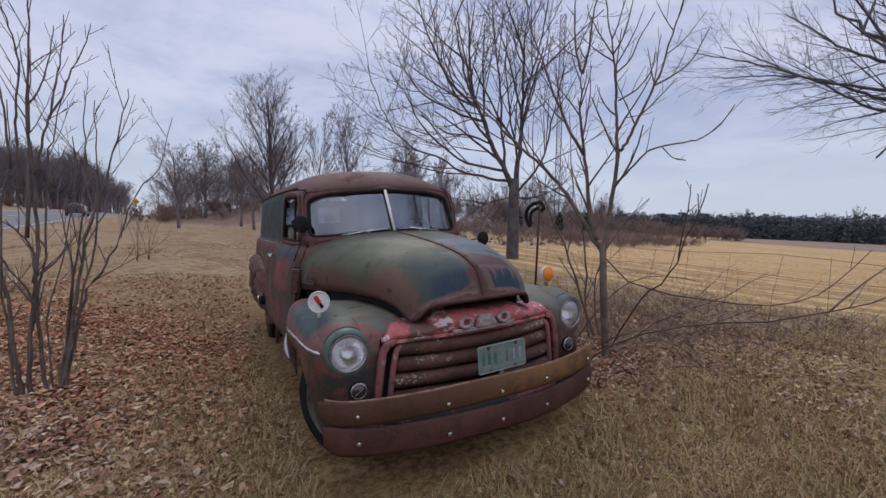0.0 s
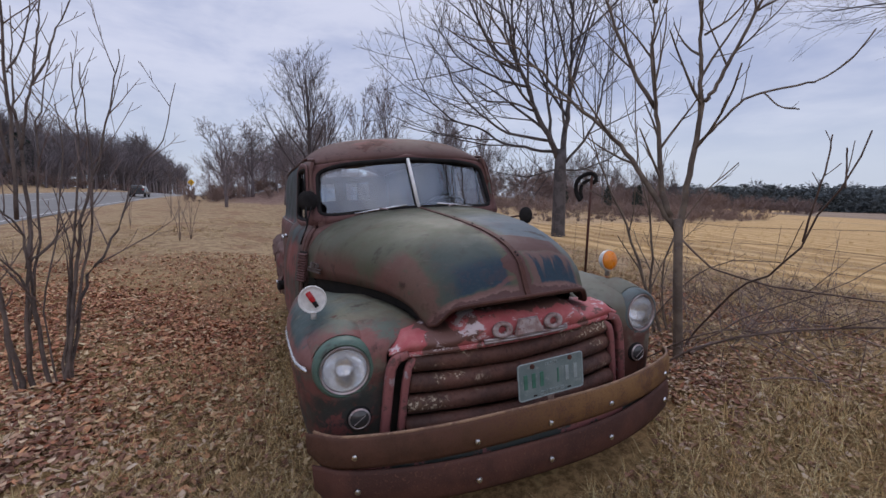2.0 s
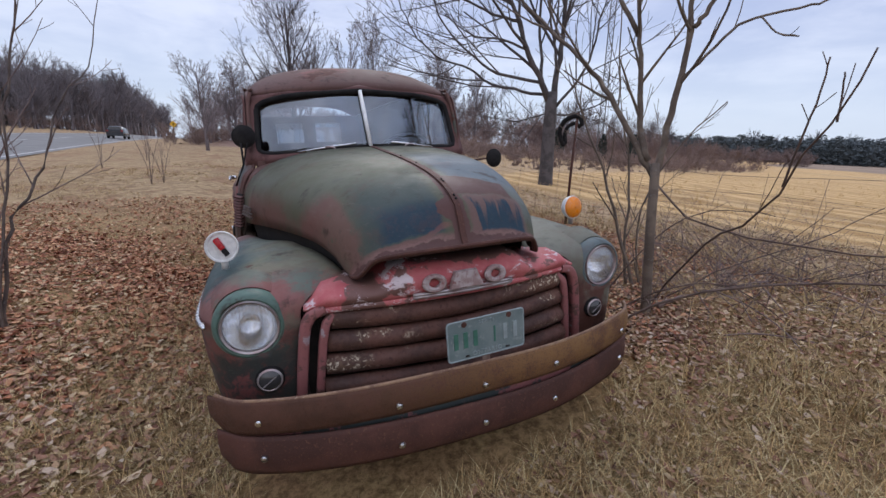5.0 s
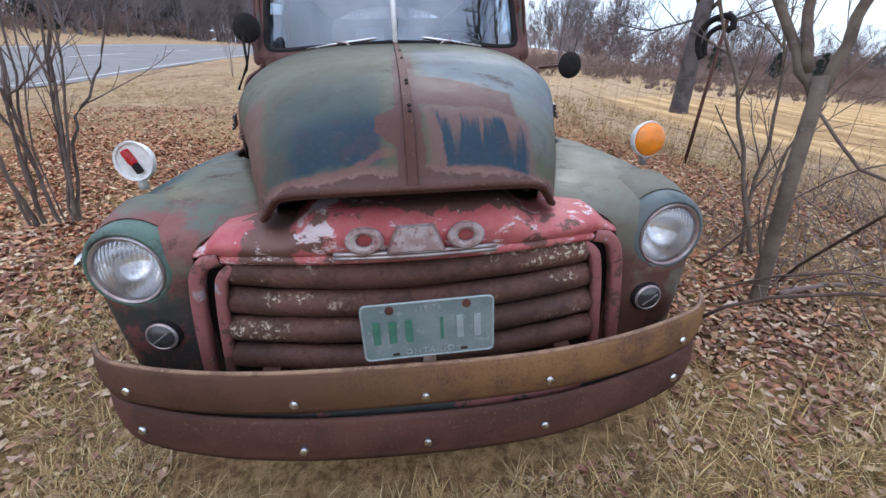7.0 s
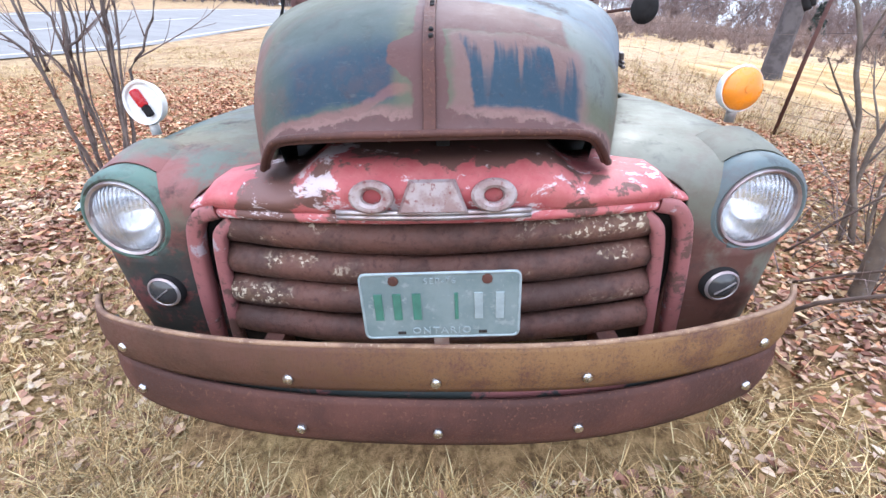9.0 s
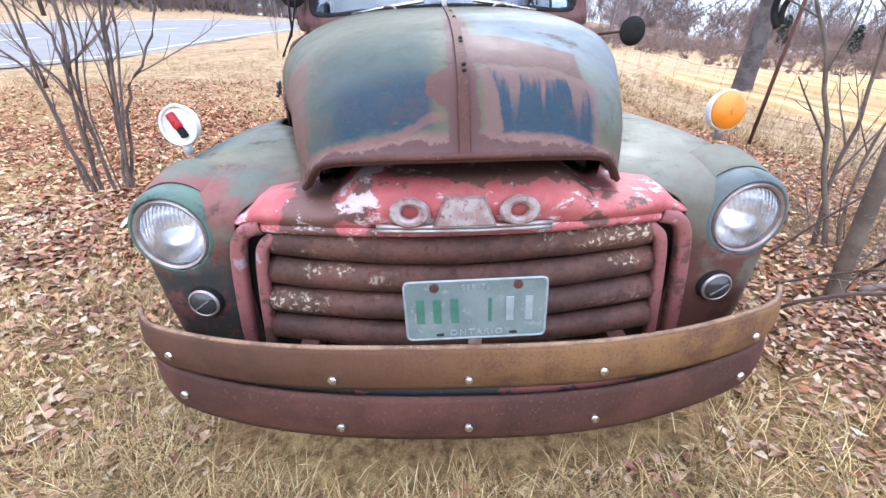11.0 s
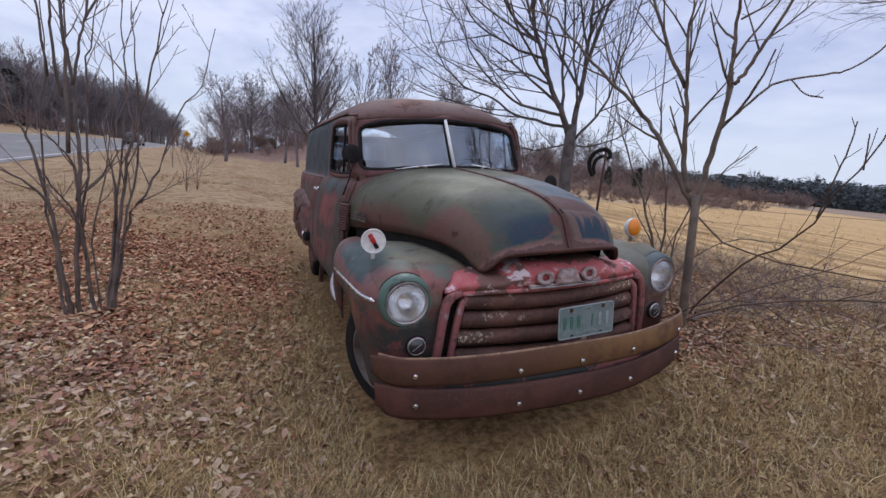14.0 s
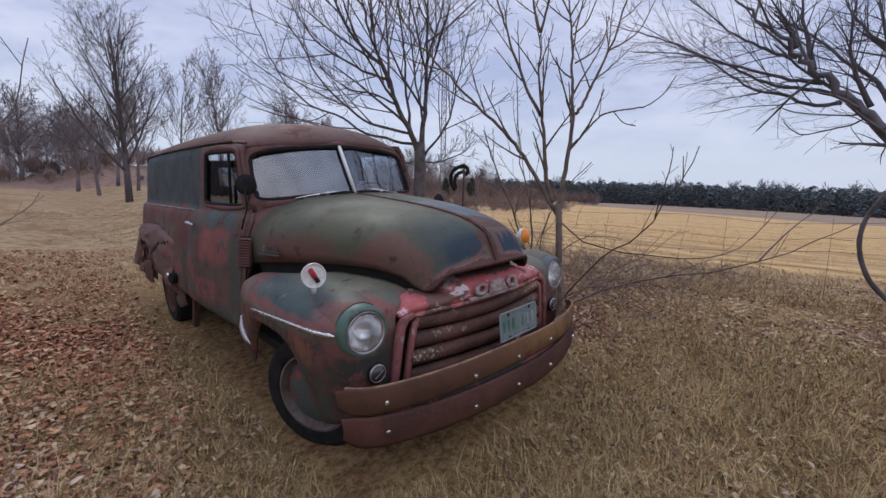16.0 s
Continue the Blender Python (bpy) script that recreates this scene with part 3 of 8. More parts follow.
def aim(p, d, rollv=(0, 0, 1)):
    """A frame at p whose z looks along d."""
    return Matrix.Translation(p) @ Vector(d).to_track_quat("Z", "Y").to_matrix().to_4x4()


def smooth_line(pts, n):
    """A Catmull-Rom line through a few points."""
    P = [Vector(p) for p in pts]
    P = [2 * P[0] - P[1]] + P + [2 * P[-1] - P[-2]]
    out = []
    segs = len(P) - 3
    for k in range(n + 1):
        s = k / n * segs
        i = min(int(s), segs - 1)
        f = s - i
        a, b, c, d = P[i:i + 4]
        out.append(0.5 * ((2 * b) + (c - a) * f + (2 * a - 5 * b + 4 * c - d) * f * f + (3 * b - a - 3 * c + d) * f ** 3))
    return out


def tube(pts, radii, sides=8, verts=None, faces=None, cap=True):
    """A tapering tube along points, added to verts and faces."""
    verts = [] if verts is None else verts
    faces = [] if faces is None else faces
    start = len(verts)
    ref = Vector((0.31, 0.17, 0.93))
    n = len(pts)
    for i, p in enumerate(pts):
        d = (pts[min(i + 1, n - 1)] - pts[max(i - 1, 0)])
        if d.length < 1e-9:
            d = Vector((0, 0, 1))
        d.normalize()
        a = d.cross(ref)
        if a.length < 0.05:
            a = d.cross(Vector((1, 0, 0)))
        a.normalize()
        b = d.cross(a)
        r = radii[i] if not isinstance(radii, float) else radii
        for k in range(sides):
            t = 2 * math.pi * k / sides
            verts.append(tuple(p + (a * math.cos(t) + b * math.sin(t)) * r))
    for i in range(n - 1):
        for k in range(sides):
            q = (k + 1) % sides
            s = start + i * sides
            faces.append((s + k, s + q, s + sides + q, s + sides + k))
    if cap:
        faces.append(tuple(start + k for k in range(sides))[::-1])
        faces.append(tuple(start + (n - 1) * sides + k for k in range(sides)))
    return verts, faces


def tube_part(name, pts, r, mat, parent, sides=10, label="", steps=0):
    line = smooth_line(pts, steps) if steps else [Vector(p) for p in pts]
    v, f = tube(line, float(r) if not hasattr(r, "__len__") else r, sides)
    return link_mesh(name, v, f, mat, parent, True, label)


def step(a, b, x):
    t = np.clip((x - a) / (b - a), 0.0, 1.0)
    return t * t * (3 - 2 * t)


# ---- ground ----
ROAD_AT, ROAD_DIR = (-8.71, -1.9), (-0.0872, 0.9962)
FIELD_A, FIELD_B = (6.6, -9.0), (8.0, 46.0)     # where the field begins to fall away


def road_coords(x, y):
    """Along the road, and across it from its near edge to the far side."""
    dx, dy = x - ROAD_AT[0], y - ROAD_AT[1]
    return dx * ROAD_DIR[0] + dy * ROAD_DIR[1], -(dx * ROAD_DIR[1] - dy * ROAD_DIR[0])


def height(x, y):
    """The ground's height."""
    x, y = np.asarray(x, float), np.asarray(y, float)
    s, d = road_coords(x, y)
    side = -0.085 + 0.42 * step(-1.3, 2.4, x) + 0.13 * step(-1.2, -2.4, x)
    rise = 0.035 * np.logaddexp(0.0, (y - 3.2) * 1.2) / 1.2
    rise = 2.6 * (1 - np.exp(-rise / 2.6)) * 1.25
    verge = side + rise
    road = 0.14 + 3.2 * (1 - np.exp(-np.maximum(0.0, s - 17) / 75)) + 0.065 * np.clip(d, 0, 9)
    bank = 0.075 * np.clip(d - 9.5, 0, 60) + 0.02 * np.clip(d - 70, 0, 300)
    z = verge + (road - verge) * step(-4.5, -0.3, d) + bank
    z = z + 1.7 * step(35.0, 47.0, y) * step(-6.0, 2.0, x) * step(44.0, 14.0, x)
    fx = x - (FIELD_A[0] + (y - FIELD_A[1]) * (FIELD_B[0] - FIELD_A[0]) / (FIELD_B[1] - FIELD_A[1]))
    fall = -3.4 * (1 - np.exp(-np.maximum(0.0, fx - 1.0) / 85.0))
    z = z + fall
    lump = 0.018 * np.sin(2.1 * x + 0.7 * y) * np.sin(1.3 * y - 0.6 * x) + 0.010 * np.sin(5.3 * x + 1.1) * np.sin(4.7 * y + 0.4)
    return z + lump * step(10.0, 1.0, -d * -1.0 - 10.0) * (d < 0)


def fence_at(y):
    """Where the wire fence stands: past the truck's side, bending away behind."""
    return 3.55 - 0.12 * np.minimum(y, 7.0) + 0.08 * np.maximum(y - 7.0, 0.0)


def axis_lines(fine_lo, fine_hi, st, lo, hi):
    a = list(np.arange(fine_lo, fine_hi + 1e-6, st))
    k, s = fine_hi, st
    while k < hi:
        s *= 1.22
        k += s
        a.append(k)
    k, s = fine_lo, st
    while k > lo:
        s *= 1.22
        k -= s
        a.insert(0, k)
    return np.array(a)


gx, gy = axis_lines(-5.0, 9.0, 0.14, -900, 900), axis_lines(-4.0, 9.0, 0.14, -900, 900)
XX, YY = np.meshgrid(gx, gy, indexing="ij")
ZZ = height(XX, YY)
nx, ny = XX.shape
idx = np.arange(nx * ny).reshape(nx, ny)
quads = np.stack([idx[:-1, :-1], idx[1:, :-1], idx[1:, 1:], idx[:-1, 1:]], -1).reshape(-1, 4)
m, n, s = material("leafy_ground")
v = n.coord()
w = n.warp(v, 0.9, 0.8)
wx, wy, wz = n.split(w)
ground_big, ground_mid = n.noise(v, 0.35, 5.0, 0.6), n.noise(v, 2.6, 6.0, 0.65)
ground_fine, ground_tiny = n.noise(v, 22.0, 6.0, 0.75), n.noise(v, 110.0, 4.0, 0.7)
straw = n.mix(n.span(ground_fine, 0.35, 0.65), (0.165, 0.104, 0.043), (0.418, 0.284, 0.128))
soil = n.mix(n.span(ground_fine, 0.35, 0.65), (0.108, 0.060, 0.028), (0.318, 0.184, 0.090))
near_col = n.mix(n.math("MAXIMUM", n.span(wy, 0.7, 0.0, 0.0, 0.75), n.span(n.math("ADD", n.math("MULTIPLY", ground_big, 0.6), n.math("MULTIPLY", ground_mid, 0.5)), 0.46, 0.62)), soil, straw)
tuft = n.noise(n.warp(v, 4.0, 0.2), 5.5, 8.0, 0.75)
far_col = n.mix(n.span(n.math("ADD", n.math("MULTIPLY", ground_mid, 0.35), n.math("MULTIPLY", tuft, 0.65)), 0.38, 0.60), (0.185, 0.120, 0.066), (0.40, 0.285, 0.160))
far_col = n.mix(n.math("MULTIPLY", n.span(n.noise(v, 0.8, 6.0, 0.7), 0.50, 0.62), 0.70), far_col, (0.22, 0.115, 0.066))
far_col = n.mix(n.math("MULTIPLY", n.span(ground_fine, 0.55, 0.64), 0.45), far_col, (0.105, 0.058, 0.034))
col = n.mix(n.span(wy, 4.0, 9.0), near_col, far_col)
brush = n.mix(n.span(n.math("ADD", n.math("MULTIPLY", ground_mid, 0.5), n.math("MULTIPLY", tuft, 0.5)), 0.40, 0.60), (0.150, 0.088, 0.070), (0.250, 0.165, 0.130))
col = n.mix(n.math("MULTIPLY", n.span(n.math("ADD", wy, n.math("MULTIPLY", n.noise(v, 0.3, 4.0), 5.0)), 36.5, 40.0), n.span(n.math("ADD", wx, n.math("MULTIPLY", wy, 0.10)), -3.0, 1.5)), col, brush)
col = n.mix(n.math("MULTIPLY", n.span(ground_mid, 0.56, 0.68), 0.3), col, (0.13, 0.13, 0.055))
rows = n.add("ShaderNodeTexWave", "Fac", {"Vector": n.shift(v, (0, 0, 0), (1, 1, 1)), "Scale": 0.42, "Distortion": 2.0, "Detail": 3.0, "Detail Scale": 0.6}, bands_direction="X")
gold = n.mix(n.span(n.math("ADD", n.math("MULTIPLY", rows, 0.5), n.math("MULTIPLY", n.noise(n.shift(v, (0, 0, 0), (0.25, 1.2, 1)), 0.6, 6.0, 0.7), 0.7)), 0.35, 0.85), (0.38, 0.235, 0.10), (0.57, 0.385, 0.185))
gold = n.mix(n.span(n.noise(n.shift(v, (0, 0, 0), (1.0, 0.05, 1)), 0.18, 4.0), 0.58, 0.7), gold, (0.33, 0.24, 0.14))
swath = n.noise(n.shift(n.warp(v, 0.4, 0.8), (3, 1, 0), (1.0, 0.11, 1)), 0.9, 5.0, 0.62)
gold = n.mix(n.math("MULTIPLY", n.span(swath, 0.52, 0.62), 0.6), gold, (0.27, 0.165, 0.075))
line_x = n.math("ADD", n.math("MULTIPLY", n.math("MINIMUM", wy, 7.0), -0.12), n.math("MULTIPLY", n.math("MAXIMUM", n.math("SUBTRACT", wy, 7.0), 0.0), 0.08))
edge_x = n.math("SUBTRACT", wx, n.math("ADD", line_x, 3.55))
col = n.mix(n.math("MULTIPLY", n.span(edge_x, -0.1, 0.4), n.span(wy, 22.0, 14.0)), col, n.mix(n.span(tuft, 0.36, 0.60), (0.215, 0.142, 0.082), (0.43, 0.305, 0.180)))
ends = n.math("SUBTRACT", wy, n.math("ADD", n.math("MULTIPLY", wx, 0.36), 7.6))
ends = n.math("MULTIPLY", n.span(n.math("ADD", ends, n.math("MULTIPLY", ground_big, 1.5)), 0.6, 2.2), n.span(wx, 42.0, 36.0))
col = n.mix(n.math("MULTIPLY", n.span(edge_x, 1.7, 2.7), n.math("SUBTRACT", 1.0, n.math("MULTIPLY", ends, 0.85))), col, gold)
col = n.mix(n.span(n.math("SUBTRACT", n.math("ADD", wx, n.math("MULTIPLY", n.noise(v, 0.05, 3.0), 10.0)), n.math("MULTIPLY", n.span(wy, 40.0, 75.0), 60.0)), 76.0, 80.0), col, n.mix(n.span(n.noise(n.shift(v, (0, 0, 0), (1, 0.1, 1)), 0.25, 4.0), 0.35, 0.65), (0.20, 0.145, 0.105), (0.29, 0.215, 0.155)))
setin(m, s, Base_Color=col, Roughness=0.95, Specular_IOR_Level=0.15)
m.node_tree.links.new(n.bump(n.math("ADD", n.math("MULTIPLY", ground_fine, 1.0), n.math("MULTIPLY", ground_tiny, 0.4)), 0.8, 0.03), s.inputs["Normal"])
ground = link_mesh("ground", np.stack([XX, YY, ZZ], -1).reshape(-1, 3).tolist(), quads.tolist(), m)
tagged(ground, "dry tan grass and soil under fallen leaves, golden stubble field beyond", "ground", kind="structure")

asphalt = mottled("grey_asphalt", (0.172, 0.164, 0.156), (0.142, 0.136, 0.130), 0.8, 0.9, 0.0, 30.0, 0.3, 0.004)
line_white = mottled("worn_white_line", (0.46, 0.45, 0.43), (0.32, 0.31, 0.30), 3.0, 0.7)


def strip_on_road(name, d0, d1, lift, mat, label, cat, s0=-70.0, s1=330.0, dash=None):
    vs, fs = [], []
    ss = np.arange(s0, s1, 2.0)
    ds = np.linspace(d0, d1, max(2, int((d1 - d0) / 0.75) + 1))
    for s_ in ss:
        for d_ in ds:
            x = ROAD_AT[0] + s_ * ROAD_DIR[0] - d_ * ROAD_DIR[1]
            y = ROAD_AT[1] + s_ * ROAD_DIR[1] + d_ * ROAD_DIR[0]
            vs.append((x, y, float(height(x, y)) + lift))
    k = len(ds)
    for i in range(len(ss) - 1):
        if dash and (i // dash) % 2:
            continue
        for j in range(k - 1):
            fs.append((i * k + j, (i + 1) * k + j, (i + 1) * k + j + 1, i * k + j + 1))
    ob = link_mesh(name, vs, fs, mat)
    tagged(ob, label, cat, kind="structure")
    return ob


strip_on_road("road", 0.2, 8.8, 0.03, asphalt, "pale grey two-lane asphalt road with worn edges", "road")
strip_on_road("road_line", 0.55, 0.68, 0.036, line_white, "worn white edge line on the road", "road marking")
strip_on_road("road_line", 4.5, 4.62, 0.036, line_white, "broken pale centre line on the road", "road marking", dash=3)
strip_on_road("road_line", 8.2, 8.33, 0.036, line_white, "worn white far edge line on the road", "road marking")

# ---- the truck: its own axes are x to the right as one faces it, y to its tail, z up ----
truck = new("panel_truck")
truck.matrix_world = LEAN
tagged(truck, "derelict rusty green and primer-red panel truck parked on leafy grass", "truck")


def lerp(a, b, t):
    return a + (b - a) * t


def curve1(pts):
    """A smooth function through (t, value...) rows."""
    ts = [p[0] for p in pts]
    def f(t):
        t = min(max(t, ts[0]), ts[-1])
        i = max(0, min(len(ts) - 2, sum(1 for q in ts if q <= t) - 1))
        h = ts[i + 1] - ts[i]
        u = (t - ts[i]) / h
        out = []
        for k in range(1, len(pts[0])):
            p0, p1 = pts[i][k], pts[i + 1][k]
            m0 = (p1 - pts[i - 1][k]) / (ts[i + 1] - ts[i - 1]) if i else (p1 - p0) / h
            m1 = (pts[i + 2][k] - p0) / (ts[i + 2] - ts[i]) if i + 2 < len(pts) else (p1 - p0) / h
            out.append((2 * u ** 3 - 3 * u * u + 1) * p0 + (u ** 3 - 2 * u * u + u) * h * m0 + (3 * u * u - 2 * u ** 3) * p1 + (u ** 3 - u * u) * h * m1)
        return out if len(out) > 1 else out[0]
    return f


# bonnet: centre line, and the lower edge along the wing
hood_top = curve1([(0.0, 0.128, 1.012), (0.05, 0.150, 1.075), (0.12, 0.205, 1.150), (0.22, 0.320, 1.212), (0.36, 0.52, 1.258), (0.60, 0.88, 1.302), (0.85, 1.30, 1.338), (1.0, 1.47, 1.352)])
hood_low = curve1([(0.0, -0.384, 0.292, 0.916), (0.12, -0.422, 0.40, 0.962), (0.25, -0.470, 0.56, 0.990), (0.45, -0.556, 0.80, 0.997), (0.70, -0.668, 1.12, 0.985), (1.0, -0.765, 1.50, 0.950)])
lip_z = curve1([(0.0, 1.012), (0.25, 1.010), (0.50, 1.000), (0.62, 0.985), (0.72, 0.950), (0.80, 0.925), (0.90, 0.915), (1.0, 0.912)])


def hood_at(u, v):
    """u: from lip to cowl; v: -1 to 1 across."""
    a = abs(v)
    ty, tz = hood_top(u)
    lx, ly, lz = hood_low(u)
    ang = a * math.pi / 2
    k = lerp(1.02, 0.70, min(1.0, u * 1.5))
    sx, cz = math.sin(ang) ** k, math.cos(ang) ** lerp(0.95, 0.62, min(1, u * 2.2))
    x = lx * sx * (1.0 if a < 0.999 else 1.0)
    z = lz + (tz - lz) * cz
    y = lerp(ty, ly, a ** 2.2)
    if u < 0.12:
        z = lerp(lip_z(a), z, step(0.0, 0.12, u) if u > 0 else 0.0)
        x = lerp(lx * (math.sin(ang) ** 0.98), x, u / 0.12)
    return (x if v < 0 else -x, y, float(z))


us = [0, 0.012, 0.03, 0.05, 0.08, 0.12, 0.16, 0.20, 0.26, 0.33, 0.42, 0.52, 0.63, 0.75, 0.87, 1.0]
vs = [i / 24 for i in range(-24, 25)]
bm = grid(hood_at, us, vs)
hood = solid(part("hood", bm, paint_hood, truck, "rounded green and dark blue hood with rusty centre seam", True, 60), 0.012)
# rolled lip along the bonnet's front edge
tube_part("hood_lip", [hood_at(0.004, v) for v in [i / 30 for i in range(-30, 31)]], 0.008, rust_bar, hood, 8)
# centre strip with its bolt holes
bm = bmesh.new()
cs = [hood_at(u, 0.0) for u in [0.02 + 0.96 * i / 40 for i in range(41)]]
prev = None
for i, p in enumerate(cs):
    q = cs[min(i + 1, 40)]
    w = 0.012
    row = [bm.verts.new((sx * w, p[1] - 0.006, p[2] + 0.006)) for sx in (-1, -0.9, 0.9, 1)]
    row[0].co.z -= 0.006
    row[3].co.z -= 0.006
    if prev:
        for a in range(3):
            bm.faces.new((prev[a], prev[a + 1], row[a + 1], row[a]))
    prev = row
strip = part("centre_strip", bm, rust_bar, hood, "rusty flat strip over the seam", True)
for u in (0.14, 0.155, 0.235, 0.25, 0.45, 0.6):
    p = hood_at(u, 0.0)
    bm = bmesh.new()
    spin(bm, [(0.0, 0.003), (0.004, 0.003), (0.005, 0.0), (0.005, -0.01)], aim((0.004, p[1] - 0.008, p[2] + 0.006), (0, -0.5, 0.8)), 8)
    part("bolt_hole", bm, shade_black, hood)
# near-black sheet added inside the gap between bonnet and wing, for its shade
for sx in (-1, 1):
    def gap_sheet(u, v, sx=sx):
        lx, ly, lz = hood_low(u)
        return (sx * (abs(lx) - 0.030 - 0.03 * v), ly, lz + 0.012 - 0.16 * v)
    part("hood_gap_shade", grid(gap_sheet, [0.06 + 0.93 * i / 24 for i in range(25)], [0, 0.5, 1.0]), shade_black, hood, "near-black sheet for the shade under the hood's edge")
# emblem on each flank: plain raised bars
for sx in (-1, 1):
    bm = bmesh.new()
    box(bm, 0, 0, -0.012, 0.012, 0.21, 0.010, 0.003)
    box(bm, 0, 0, 0.004, 0.010, 0.20, 0.010, 0.003)
    for dy in (-0.045, 0.0, 0.045):
        box(bm, 0, dy, 0.026, 0.012, 0.034, 0.026, 0.005)
    bmesh.ops.transform(bm, matrix=pose(sx * 0.742, 1.27, 1.035, 0, sx * -8, sx * -14), verts=bm.verts)
    part("side_emblem", bm, tarnished, hood, "worn dull metal emblem")

# near-black block and sheets added for shade behind lip and grille and in the arches
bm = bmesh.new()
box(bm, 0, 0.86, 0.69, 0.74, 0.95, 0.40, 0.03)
part("engine_bay_shade", bm, shade_black, truck, "near-black block for the shade in the engine bay")
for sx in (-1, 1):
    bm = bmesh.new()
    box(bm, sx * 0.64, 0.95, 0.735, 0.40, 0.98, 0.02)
    part("arch_shade", bm, shade_black, truck, "near-black sheet for the shade in the wheel arch")
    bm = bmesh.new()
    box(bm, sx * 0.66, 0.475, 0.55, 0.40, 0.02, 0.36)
    part("arch_shade", bm, shade_black, truck, "near-black sheet for the shade in the wheel arch")
bm = bmesh.new()
box(bm, 0.02, 0.30, 0.955, 0.03, 0.03, 0.10)
part("lock_bracket", bm, shade_black, truck)


# front wings
def fender(sx, mat, label):
    out = curve1([(0, -0.575, 0.262, 0.80), (0.10, -0.64, 0.252, 0.80), (0.20, -0.73, 0.252, 0.80), (0.29, -0.82, 0.280, 0.80), (0.36, -0.880, 0.345, 0.79), (0.44, -0.912, 0.46, 0.775), (0.55, -0.925, 0.65, 0.76),
                  (0.68, -0.930, 0.88, 0.745), (0.82, -0.925, 1.12, 0.725), (0.93, -0.905, 1.32, 0.68), (1.0, -0.885, 1.46, 0.60)])
    inn = curve1([(0, -0.42, 0.34, 0.886), (0.10, -0.40, 0.36, 0.893), (0.20, -0.41, 0.43, 0.915), (0.29, -0.44, 0.52, 0.934), (0.36, -0.475, 0.62, 0.946), (0.44, -0.515, 0.70, 0.953), (0.55, -0.56, 0.82, 0.955),
                  (0.68, -0.665, 1.00, 0.938), (0.82, -0.72, 1.20, 0.922), (0.93, -0.765, 1.38, 0.90), (1.0, -0.80, 1.50, 0.85)])
    low = curve1([(0, 0.36), (0.29, 0.36), (0.36, 0.37), (0.44, 0.35), (0.49, 0.42), (0.54, 0.55), (0.61, 0.655), (0.72, 0.685), (0.82, 0.665), (0.88, 0.57), (0.92, 0.43), (0.95, 0.35), (1.0, 0.31)])

    def f(u, v):
        ox, oy, oz = out(u)
        ix, iy, iz = inn(u)
        if v <= 0:
            zb = low(u)
            t = -v
            z = lerp(oz, min(zb, oz - 0.02), t)
            tuck = 0.05 * t * t
            front = float(step(0.40, 0.15, u))
            back = float(step(0.85, 1.0, u))
            return (-sx * (ox + tuck * (1 - front)), oy + 0.03 * t * t * front + 0.02 * back * t, z)
        ang = v * math.pi / 2
        c, s_ = 1 - math.cos(ang) ** 0.85, math.sin(ang) ** 0.80
        return (-sx * lerp(ox, ix, c), lerp(oy, iy, c), lerp(oz, iz, s_))

    uu = [i / 110 for i in range(46)] + [0.41 + 0.59 * i / 34 for i in range(35)]
    vv = [-1 + i / 18 for i in range(18)] + [i / 22 for i in range(23)]
    def lamp_hole(u, v):
        p = f(u, v)
        return p[1] < 0.5 and math.hypot(abs(p[0]) - 0.738, p[2] - 0.798) < 0.098

    return solid(part("front_fender", grid(f, uu, vv, lamp_hole), mat, truck, label, True, 60), 0.008)


fl = fender(-1, paint_fender, "rounded green front fender with pink primer patches")
fr = fender(1, paint_pale, "rounded chalky grey-green front fender, rusty below")
# bright strip along the near wing, splash shield behind the wheel
strip_pts = smooth_line([(-0.874, 0.285, 0.812), (-0.908, 0.42, 0.806), (-0.922, 0.70, 0.795), (-0.926, 0.95, 0.778), (-0.914, 1.17, 0.758)], 16)
v, f = tube(strip_pts, [0.004] + [0.011] * 15 + [0.004], 8)
link_mesh("trim_strip", v, f, chrome, fl, True, "bright metal trim strip")
crescent = smooth_line([(-0.896, 1.392, 0.66), (-0.904, 1.372, 0.60), (-0.906, 1.325, 0.545), (-0.904, 1.255, 0.515)], 12)
v, f = tube(crescent, [0.005 + 0.016 * math.sin(math.pi * i / 12) for i in range(13)], 8)
link_mesh("stone_guard", v, f, dull_chrome, fl, True, "pale bent metal stone guard")


